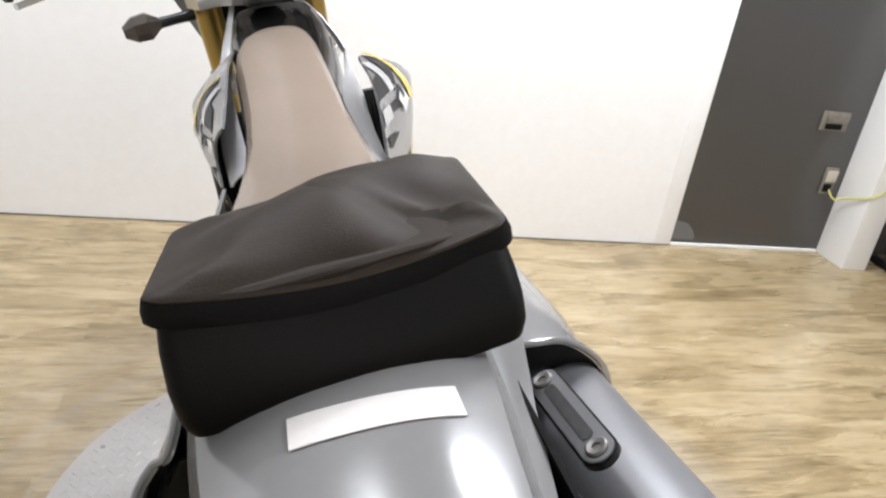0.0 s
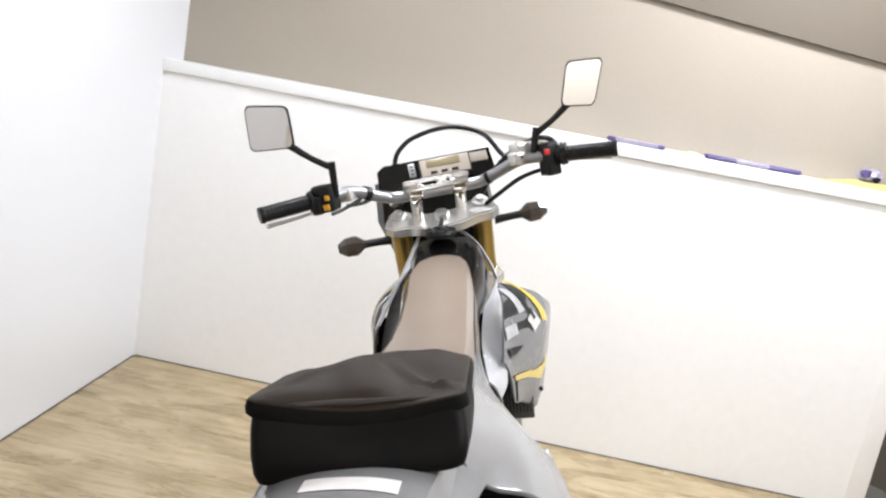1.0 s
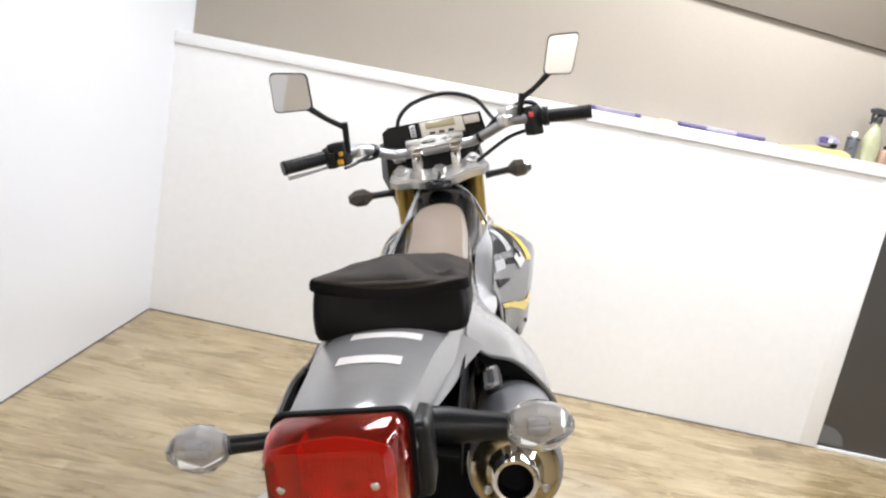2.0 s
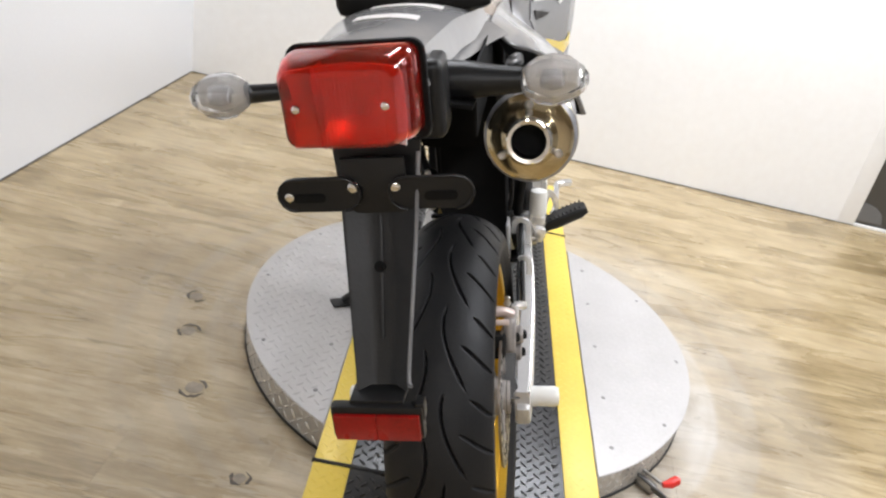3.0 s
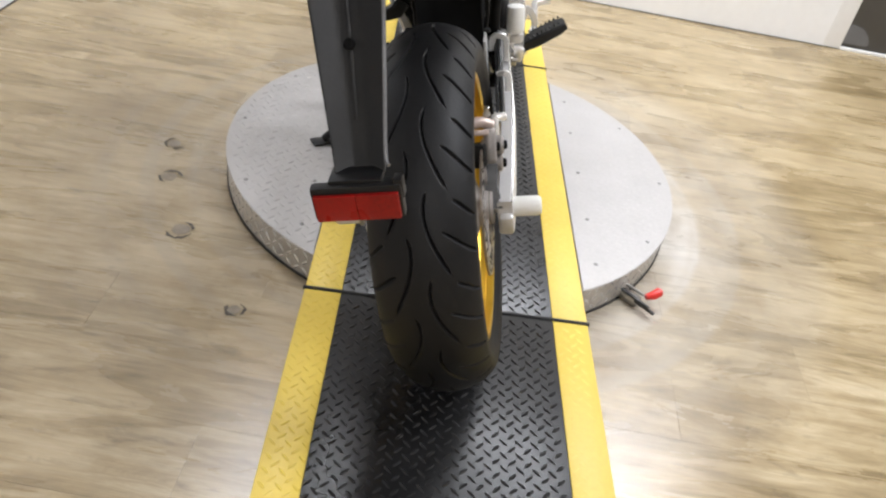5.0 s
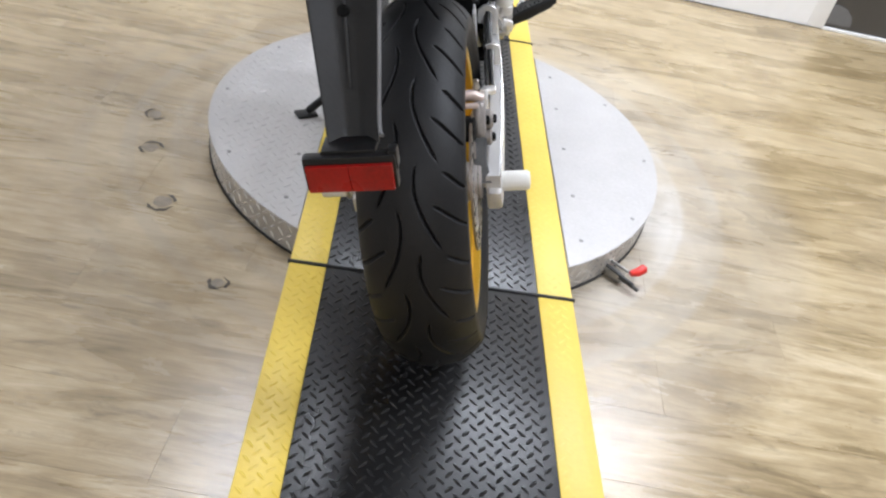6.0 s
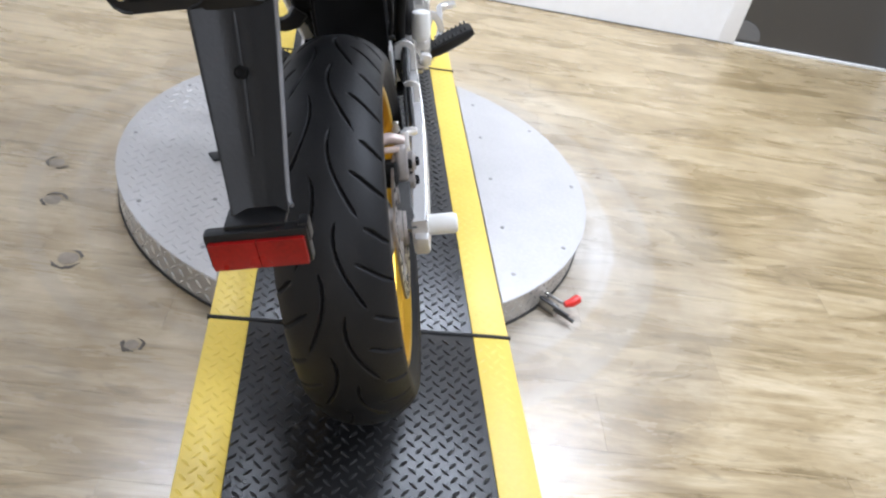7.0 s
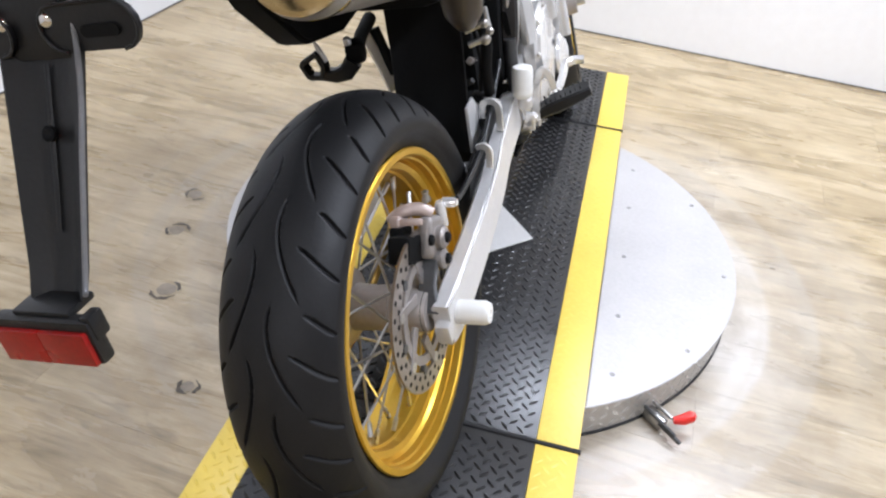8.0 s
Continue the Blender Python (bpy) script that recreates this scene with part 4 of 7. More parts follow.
def brake_disc(parent, x, r, inner, label):
    """Drilled disc on a carrier with arms."""
    part("brake_disc", lathe([(r, x - 0.002), (r, x + 0.002), (inner, x + 0.002), (inner, x - 0.002)], 72, "x", closed=True), DISC, parent, label)
    part("carrier_ring", lathe([(inner - 0.010, x - 0.0035), (inner - 0.010, x + 0.0015), (inner - 0.024, x + 0.0015), (inner - 0.024, x - 0.0035)], 60, "x", closed=True), WORNALLOY, parent, "worn alloy disc carrier")
    for k in range(12):
        a = 2 * math.pi * k / 12
        part("carrier_button", lathe([(0.0075, x - 0.003), (0.0075, x + 0.0032), (0.004, x + 0.0036), (0, x + 0.0028)], 12, "x", (0, (inner - 0.003) * math.cos(a), (inner - 0.003) * math.sin(a))), STEEL if k % 2 else DARKSTEEL, parent)
    holes = bmesh.new()
    n = 30
    for k in range(n):
        for rr, o in ((inner + (r - inner) * 0.28, 0), (inner + (r - inner) * 0.72, 0.5)):
            a = 2 * math.pi * (k + o) / n
            holes = merge(holes, lathe([(0.0039, x - 0.0024), (0.0039, x + 0.0024), (0.0, x + 0.0024)], 8, "x", (0, rr * math.cos(a), rr * math.sin(a))))
    part("disc_drilling", holes, MATT, parent)["kind"] = "stuff"
    for k in range(6):
        a = 2 * math.pi * k / 6
        b = a + 0.5
        part("disc_arm", sweep([(x, 0.040 * math.cos(a), 0.040 * math.sin(a)), (x, (inner + 0.006) * math.cos(b), (inner + 0.006) * math.sin(b))], [(0.009, 0.003), (0.006, 0.003)], 8, True, (1, 0, 0)), WORNALLOY, parent)


brake_disc(rear, 0.074, 0.120, 0.090, "drilled steel brake disc")
part("sprocket", lathe([(0.098, -0.082), (0.098, -0.077), (0.055, -0.077), (0.055, -0.082)], 43, "x", closed=True), DARKSTEEL, rear)
part("axle", lathe([(0.0, -0.130), (0.011, -0.130), (0.011, 0.105), (0.0, 0.105)], 20, "x"), STEEL, rear)

# swing arm, caliper, sliders
ARM = material("brushed_arm", (0.70, 0.69, 0.68), (0.58, 0.57, 0.56), 0.36, 0.40, fine=220, coarse=10, bump=0.08)
for s in (-1, 1):
    path = smooth([(s * 0.117, -0.022, 0.303), (s * 0.118, 0.03, 0.305), (s * 0.119, 0.16, 0.326), (s * 0.118, 0.29, 0.353), (s * 0.110, 0.40, 0.378), (s * 0.104, 0.56, 0.400)], 5)
    arm = part("swingarm", sweep(path, [(0.0130, 0.034), (0.0140, 0.039), (0.0145, 0.037), (0.0145, 0.034), (0.015, 0.036), (0.016, 0.040)], 16, True), ARM, bike, "silver swing arm")
    part("axle_block", box((0.024, 0.030, 0.034), (s * 0.119, -0.020, 0.296), (6, 0, 0), 0.006, 2), ALLOY, arm)
    # bright bead that draws the highlight on the arm's upper edge
    part("arm_highlight", sweep([Vector((p.x + s * 0.0125, p.y, p.z + h)) for p, h in zip(path, np.linspace(0.033, 0.037, len(path)))], 0.0018, 8), BRIGHT, arm)
    part("axle_washer", lathe([(0.0, 0), (0.022, 0), (0.022, 0.004), (0.013, 0.006), (0.013, 0.016), (0, 0.016)], 24, "x", (s * 0.124 if s > 0 else -0.146, 0.008, 0.307)), STEEL, arm)
part("axle_slider", lathe([(0.0, 0.134), (0.0165, 0.134), (0.0178, 0.137), (0.0178, 0.177), (0.0145, 0.183), (0.006, 0.184), (0.005, 0.180), (0.0, 0.180)], 28, "x", (-0.004, 0.010, 0.305)), NYLON, bike, "white nylon axle slider")
part("axle_slider", lathe([(0.0, -0.138), (0.0155, -0.138), (0.0165, -0.142), (0.0165, -0.186), (0.0145, -0.192), (0.0, -0.193)], 28, "x", (0, 0.010, 0.305)), NYLON, bike, "white nylon axle slider")
# upper hook guides that carry the brake hose along the arm
part("hose_guide", sweep(smooth([(0.122, 0.285, 0.395), (0.124, 0.285, 0.425), (0.116, 0.285, 0.434), (0.104, 0.285, 0.430)], 4), (0.0035, 0.006), 8, True), BRIGHT, bike)
part("hose_guide", sweep(smooth([(0.118, 0.385, 0.415), (0.120, 0.385, 0.458), (0.110, 0.385, 0.470), (0.094, 0.385, 0.466), (0.090, 0.385, 0.440)], 4), (0.0035, 0.006), 8, True), BRIGHT, bike)
part("arm_shield", slab([(-0.09, -0.02), (0.13, -0.016), (0.12, 0.030), (-0.06, 0.028)], 0.003, Matrix.Translation((0.100, 0.30, 0.405)) @ pose(0, 0, 0, 90, 0, 90) @ pose(0, 0, 0, 0, 0, 9)), MATT, bike)
part("brake_hose", sweep(smooth([(0.118, 0.116, 0.432), (0.116, 0.16, 0.425), (0.110, 0.285, 0.425), (0.106, 0.385, 0.455), (0.100, 0.50, 0.50)], 8), 0.0048, 10), BLACK, bike)
caliper = part("brake_caliper", merge(sweep(smooth([(0.048, 0.052, 0.436), (0.066, 0.060, 0.446), (0.088, 0.070, 0.446), (0.106, 0.074, 0.436)], 4), [0.007, 0.0095, 0.0100, 0.0095], 14),
                                      box((0.018, 0.036, 0.018), (0.062, 0.054, 0.434), (-26, 0, 0), 0.007, 3), box((0.040, 0.008, 0.010), (0.082, 0.044, 0.440), (-26, 0, 4), 0.003, 2)), CALIPER, bike, "brown anodised rear brake caliper")
part("caliper_body", merge(box((0.022, 0.048, 0.060), (0.101, 0.064, 0.404), (-26, 0, 0), 0.009, 3), lathe([(0.017, 0.098), (0.017, 0.120), (0.013, 0.124), (0, 0.124)], 20, "x", (0, 0.066, 0.402)),
                           lathe([(0.015, 0.096), (0.015, 0.118), (0.011, 0.121), (0, 0.121)], 18, "x", (0, 0.058, 0.372))), WORNALLOY, caliper, "dull alloy outer half")
part("caliper_bracket", sweep([(0.098, 0.0, 0.314), (0.098, 0.025, 0.345), (0.098, 0.048, 0.375)], [(0.020, 0.005), (0.012, 0.006), (0.014, 0.006)], 12, True, (0, 1, 0)), DARKSTEEL, caliper)
for p in ((0.124, 0.066, 0.402), (0.121, 0.060, 0.370), (0.114, 0.030, 0.420)):
    part("caliper_bolt", bolt(p, 0.0080, 0.006, "x"), MATT, caliper)
part("bleed_nipple", lathe([(0.004, 0), (0.007, 0.004), (0.004, 0.012), (0.0055, 0.017), (0.0, 0.020)], 12, "z", (0.098, 0.082, 0.450)), STEEL, caliper)
part("hose_union", merge(lathe([(0.008, 0), (0.008, 0.034), (0.005, 0.040), (0, 0.040)], 12, "z", (0.108, 0.102, 0.400)), lathe([(0.008, 0), (0.008, 0.016), (0.005, 0.022), (0, 0.022)], 12, "x", (0.108, 0.116, 0.430))), BRIGHT, caliper)
part("pad_carrier", merge(box((0.034, 0.074, 0.040), (0.078, 0.032, 0.404), (-26, 0, 0), 0.006, 2), box((0.020, 0.040, 0.022), (0.064, 0.046, 0.418), (-26, 0, 0), 0.004, 2)), MATT, caliper, "black pad carrier")
part("axle_seal", lathe([(0.024, 0.084), (0.031, 0.084), (0.031, 0.092), (0.024, 0.092)], 32, "x", (0.004, 0.012, 0.311), closed=True), MATT, caliper)
part("brake_pad", box((0.012, 0.05, 0.03), (0.080, 0.03, 0.400), (-26, 0, 0), 0.002), GOLD, caliper)

caliper.location = (-0.004, -0.020, 0.008)

# inner mudguard and shock
guard_rows = []
for t in np.linspace(0, 1, 10):
    v, w = 0.34 + 0.05 * math.sin(t * 2.4), 0.40 + 0.42 * t
    guard_rows.append([(u, v - (0.012 if abs(u - 0.014) > 0.055 else 0), w) for u in (-0.052, -0.035, -0.015, 0.0, 0.03, 0.06, 0.080)])
part("inner_mudguard", shell(guard_rows, 0.004), MATT, bike, "matt black inner mudguard")
part("inner_fender", shell([[(u, v, w - 0.012 * (abs(u) / 0.1) ** 2) for u in (-0.10, -0.06, -0.02, 0.02, 0.06, 0.10)] for v, w in ((0.40, 0.80), (0.28, 0.835), (0.12, 0.872), (-0.04, 0.905), (-0.2, 0.93), (-0.33, 0.945))], 0.004), MATT, bike, "black under-tail liner")
part("shock_absorber", merge(sweep([(0, 0.40, 0.42), (0, 0.47, 0.72)], 0.022, 16), lathe([(0.03, 0), (0.03, 0.012), (0, 0.012)], 20, "z", (0, 0.40, 0.43))), DARKSTEEL, bike)
spring = [Vector((0.036 * math.cos(t), 0.405 + 0.055 * t / 44 + 0.036 * math.sin(t), 0.44 + 0.24 * t / 44)) for t in np.linspace(0, 44, 180)]
part("shock_spring", sweep(spring, 0.006, 8), DECAL_YELLOW, bike, "yellow shock spring")

# ---- tail ----
def crowned(stations, drop=0.018, n=15, edge=0.012, shift=0.0):
    """Rows of points for a crowned sheet: stations of (v, half width, crown height)."""
    out = []
    for v, hw, w in stations:
        row = []
        for k in range(n):
            t = -1 + 2 * k / (n - 1)
            z = w - drop * abs(t) ** 2.4 - (edge * ((abs(t) - 0.86) / 0.14) ** 1.5 if abs(t) > 0.86 else 0)
            row.append((shift + hw * t, v, z))
        out.append(row)
    return out


fender_st = [(-0.391, 0.060, 1.004), (-0.384, 0.063, 1.011), (-0.365, 0.066, 1.014), (-0.31, 0.070, 1.013), (-0.26, 0.074, 1.0115), (-0.20, 0.080, 1.010), (-0.15, 0.087, 1.006), (-0.10, 0.093, 1.000), (-0.02, 0.101, 0.990), (0.08, 0.108, 0.972), (0.16, 0.108, 0.955)]
part("rear_fender", shell(crowned(fender_st, 0.020, 17, 0.026), 0.004), GREY, bike, "glossy grey plastic rear fender")


def on_fender(v):
    st = sorted(fender_st)
    for (a, h0, w0), (b, h1, w1) in zip(st, st[1:]):
        if a <= v <= b:
            f = (v - a) / (b - a)
            return h0 + (h1 - h0) * f, w0 + (w1 - w0) * f


def fender_label(u0, u1, v0, v1, label):
    rows = []
    for v in np.linspace(v0, v1, 5):
        h, w = on_fender(v)
        rows.append([(u, v, w - 0.020 * abs(u / h) ** 2.4 + 0.0012) for u in np.linspace(u0, u1, 10)])
    return part("label_sticker", shell(rows, 0.0006), LABEL, bike, label)


fender_label(-0.030, 0.054, -0.172, -0.147, "white paper warning label")
fender_label(-0.030, 0.040, -0.262, -0.238, "white paper warning label")
# side panels that flare out over the silencer and end in an arched edge
RIGHT_PANEL = [[(0.099, -0.040, 0.958), (0.121, -0.028, 0.928), (0.159, -0.014, 0.911), (0.186, 0.002, 0.882), (0.211, 0.030, 0.838), (0.224, 0.050, 0.800)],
               [(0.099, 0.010, 0.958), (0.126, 0.020, 0.932), (0.160, 0.030, 0.910), (0.188, 0.042, 0.874), (0.208, 0.062, 0.830), (0.216, 0.080, 0.792)],
               [(0.100, 0.070, 0.957), (0.127, 0.072, 0.931), (0.160, 0.080, 0.906), (0.190, 0.090, 0.869), (0.212, 0.105, 0.826), (0.220, 0.115, 0.783)],
               [(0.100, 0.170, 0.948), (0.124, 0.170, 0.922), (0.160, 0.170, 0.894), (0.192, 0.170, 0.856), (0.211, 0.170, 0.812), (0.217, 0.170, 0.768)],
               [(0.094, 0.280, 0.932), (0.113, 0.280, 0.905), (0.140, 0.280, 0.877), (0.164, 0.280, 0.842), (0.182, 0.280, 0.800), (0.187, 0.280, 0.760)],
               [(0.090, 0.400, 0.915), (0.102, 0.400, 0.890), (0.114, 0.400, 0.860), (0.121, 0.400, 0.830), (0.125, 0.400, 0.800), (0.126, 0.400, 0.775)],
               [(0.088, 0.500, 0.905), (0.095, 0.500, 0.880), (0.098, 0.500, 0.850), (0.100, 0.500, 0.825), (0.100, 0.500, 0.800), (0.100, 0.500, 0.780)]]
LEFT_PANEL = [[(0.099, -0.052, 0.962), (0.108, -0.078, 0.947), (0.121, -0.072, 0.935), (0.134, -0.088, 0.922), (0.143, -0.145, 0.898)],
              [(0.099, -0.045, 0.962), (0.110, -0.062, 0.942), (0.122, -0.057, 0.926), (0.134, -0.068, 0.908), (0.142, -0.114, 0.880)],
              [(0.100, 0.035, 0.958), (0.110, 0.024, 0.926), (0.120, 0.024, 0.902), (0.130, 0.012, 0.878), (0.136, -0.033, 0.845)],
              [(0.100, 0.150, 0.945), (0.108, 0.150, 0.908), (0.115, 0.145, 0.878), (0.120, 0.128, 0.845), (0.124, 0.093, 0.805)],
              [(0.094, 0.280, 0.930), (0.102, 0.280, 0.895), (0.107, 0.280, 0.860), (0.110, 0.270, 0.820), (0.111, 0.260, 0.780)],
              [(0.090, 0.400, 0.915), (0.097, 0.400, 0.885), (0.100, 0.400, 0.850), (0.101, 0.400, 0.815), (0.101, 0.400, 0.775)]]


def side_panel(s, curves):
    """A side panel that flares over the silencer; its arched rear edge is turned in and black inside."""
    rows = [[(s * p.x, p.y, p.z) for p in smooth(c, 6)] for c in curves]
    pan = part("side_panel", shell(rows, 0.0040), GREY, bike, "glossy grey side panel")
    edge = [Vector(p) for p in rows[0]]
    core = Vector((s * 0.135, 0.02, 0.845))
    flange = []
    for k in (0.0, 0.5, 1.0):
        row = []
        for p in edge:
            d = core - p
            d.y = 0
            row.append(p + d.normalized() * (0.003 + 0.026 * k) + Vector((0, 0.003 + 0.008 * k, 0)))
        flange.append(row)
    part("panel_flange", shell(flange, 0.002), MATT, pan, "black turned-in edge")
    part("panel_lip", sweep(edge, 0.0026, 8), GREY, pan)
    n = len(edge)
    part("panel_lining", shell([[(p[0] - s * 0.012, p[1] + 0.003, p[2] - 0.004) for p in r[n // 3:]] for r in rows[:5]], 0.002), MATT, pan, "black inside face")


side_panel(1, RIGHT_PANEL)
part("fender_gusset", shell([[(b + 0.030 * k * g, v, 0.962 - (0.010 * k + 0.010 * k * k) * g) for k in (0.0, 0.35, 0.7, 1.0)] for v, b, g in ((-0.31, 0.066, 0.10), (-0.26, 0.070, 0.20), (-0.215, 0.074, 0.38), (-0.17, 0.079, 0.50), (-0.12, 0.085, 0.62), (-0.08, 0.089, 0.80), (-0.042, 0.093, 0.95))], 0.003), GREY, bike, "grey web between fender and side panel")
side_panel(-1, LEFT_PANEL)
part("battery_cover", slab([(0.0, 0.865), (0.030, 0.815), (0.073, 0.745), (0.150, 0.672), (0.172, 0.661), (0.29, 0.642), (0.37, 0.655), (0.40, 0.70), (0.38, 0.85), (0.2, 0.885)], 0.05,
                           Matrix(((0, 0, -1, -0.082), (1, 0, 0, 0), (0, 1, 0, 0), (0, 0, 0, 1))), 0.006), MATT, bike, "matt black side cover")

# tail lamp
lamp_t = part("tail_light", box((0.120, 0.050, 0.074), (0.004, -0.364, 0.956), (0, 0, 0), 0.008, 3), BLACK, bike, "tail light with a red lens")
rings = []
for v, hw, hh, dz in ((-0.392, 0.060, 0.0425, 0.004), (-0.396, 0.061, 0.0430, 0.004), (-0.416, 0.060, 0.042, 0.003), (-0.436, 0.0545, 0.0375, 0.001), (-0.441, 0.0510, 0.0340, 0.0)):
    r = 0.012
    ring = []
    for cx, cz, a0 in ((hw - r, hh - r, 0), (-hw + r, hh - r, 90), (-hw + r, -hh + r, 180), (hw - r, -hh + r, 270)):
        for a in np.linspace(a0, a0 + 90, 5):
            ring.append((0.001 - 0.16 * max(0.0, -0.396 - v) + cx + r * math.cos(radians(a)), v, 0.968 + dz + cz + r * math.sin(radians(a))))
    rings.append(ring)
bm = loft(rings, cap=False)
bm.verts.ensure_lookup_table()
n_r = len(rings[0])
bm.faces.new([bm.verts[(len(rings) - 1) * n_r + k] for k in range(n_r)])
bmesh.ops.recalc_face_normals(bm, faces=bm.faces)
bmesh.ops.solidify(bm, geom=bm.faces[:], thickness=0.0022)
lens = part("lens", bm, REDLENS, lamp_t, "bright red plastic lens")
lens.visible_shadow = False
for k in range(15):
    part("lens_rib", box((0.0026, 0.0016, 0.066), (-0.024 + k * 0.0040, -0.4374, 0.964), (0, 0, 0), 0.0007, 1), REDLENS, lens).visible_shadow = False
gasket = []
for cx, cz, a0 in ((0.0525, 0.0340, 0), (-0.0525, 0.0340, 90), (-0.0525, -0.0340, 180), (0.0525, -0.0340, 270)):
    gasket += [(cx + 0.013 * math.cos(radians(a)), cz + 0.013 * math.sin(radians(a))) for a in np.linspace(a0, a0 + 90, 6)]
part("lens_gasket", slab(gasket, 0.009, Matrix.Translation((0.001, -0.3840, 0.9695)) @ pose(0, 0, 0, 90, 0, 0), 0.001), MATT, lamp_t, "black rubber gasket")
part("lamp_base", box((0.150, 0.055, 0.078), (0.002, -0.340, 0.950), (0, 0, 0), 0.010, 3), BLACK, lamp_t)
part("lens_divider", box((0.0016, 0.036, 0.070), (-0.030, -0.414, 0.966)), REDDEEP, lamp_t)
bowl = [[(x, -0.398 - 0.020 * abs((x + 0.002) / 0.05) ** 1.6 - 0.012 * abs(z / 0.034) ** 2, 0.966 + z) for z in np.linspace(-0.036, 0.036, 9)] for x in np.linspace(-0.054, 0.050, 14)]
part("reflector_bowl", shell(bowl, 0.0015), BRIGHT, lamp_t, "bright reflector bowl")
part("bulb", lathe([(0, -0.432), (0.007, -0.430), (0.010, -0.422), (0.008, -0.412), (0.006, -0.400), (0, -0.400)], 16, "y", (0.010, 0, 0.966)), CLEAR, lamp_t)
for s in (-1, 1):
    part("lens_screw", bolt((-0.0045 + s * 0.0405, -0.4400, 0.970), 0.0042, 0.004, "y"), CHROME, lamp_t, "chrome lens screw")

# number plate bracket, flap and red reflector
brk = part("plate_bracket", merge(slab(stadium(0.088, 0.038), 0.004, pose(-0.058, -0.375, 0.861, 90, 0, 0), 0.001), slab(stadium(0.088, 0.036), 0.004, pose(0.058, -0.3745, 0.861, 90, 0, 0), 0.001),
                                  box((0.066, 0.006, 0.060), (0, -0.372, 0.868), bevel=0.002)), BLACK, bike, "black plate bracket with two slotted ears")
for s in (-1, 1):
    part("bracket_slot", slab(stadium(0.034, 0.009), 0.0012, pose(s * 0.068, -0.3795, 0.858, 90, 0, 0)), MATT, brk)
    part("bracket_bolt", bolt((s * 0.0215, -0.3755, 0.868), 0.0064, 0.005, "y"), CHROME, brk, "bright bracket bolt")
    part("ear_rim", sweep([(p[0] + s * 0.058, -0.3795, p[1] + 0.861) for p in stadium(0.086, 0.035)], 0.0016, 6), BLACK, brk)
part("ear_bolt", bolt((-0.089, -0.3795, 0.860), 0.0052, 0.003, "y"), CHROME, brk)
rows = []
for v, w, h in ((-0.345, 0.945, 0.048), (-0.352, 0.90, 0.045), (-0.361, 0.86, 0.041), (-0.386, 0.81, 0.037), (-0.411, 0.76, 0.033), (-0.441, 0.700, 0.028), (-0.455, 0.678, 0.026)):
    rows.append([(0.003 + h * t, v - (0.0 if abs(t) < 0.9 else 0.010), w) for t in (-1.0, -0.96, -0.9, -0.5, -0.18, -0.1, 0.1, 0.18, 0.5, 0.9, 0.96, 1.0)])
flap = part("tail_flap", shell(rows, 0.004), BLACK, bike, "black plastic tail extension")
part("flap_groove", sweep([(0.002, -0.3765, 0.835), (0.002, -0.4035, 0.78), (0.002, -0.4325, 0.722)], [(0.0022, 0.0005), (0.0028, 0.0006), (0.0022, 0.0005)], 8), BLACK, flap)
part("flap_boss", lathe([(0.006, 0), (0.006, 0.003), (0.004, 0.004), (0, 0.0025)], 16, "z"), MATT, flap, "", Matrix.Translation((0.002, -0.4000, 0.789)) @ pose(0, 0, 0, 64, 0, 0))
# thin grey rod that draws the highlight along the flap's right edge
FLANGEGLINT = material("flange_glint_grey", (0.20, 0.20, 0.205), (0.14, 0.14, 0.145), 0.45, 0.3, fine=160, coarse=20)
part("flange_highlight", sweep(smooth([(0.0465, -0.366, 0.900), (0.0415, -0.388, 0.83), (0.0365, -0.420, 0.765), (0.0310, -0.455, 0.694), (0.034, -0.464, 0.685)], 5), 0.0022, 8), FLANGEGLINT, bike, "thin grey line drawn as the highlight on the flap's edge")
refl = part("rear_reflector", box((0.095, 0.014, 0.040), (0.0, -0.480, 0.656), (0, 0, 0), 0.004, 2), BLACK, bike, "red rear reflector in a black frame")
for s in (-1, 1):
    part("reflector_lens", box((0.0438, 0.008, 0.030), (0.0 + s * 0.0220, -0.4875, 0.653), (0, 0, 0), 0.0012, 2), REDDEEP, refl, "red reflector lens")
part("reflector_bracket", merge(box((0.056, 0.030, 0.006), (0.0, -0.466, 0.677), (0, 0, 0), 0.002), box((0.010, 0.016, 0.022), (0.044, -0.476, 0.668), (0, 0, 0), 0.003)), BLACK, refl)


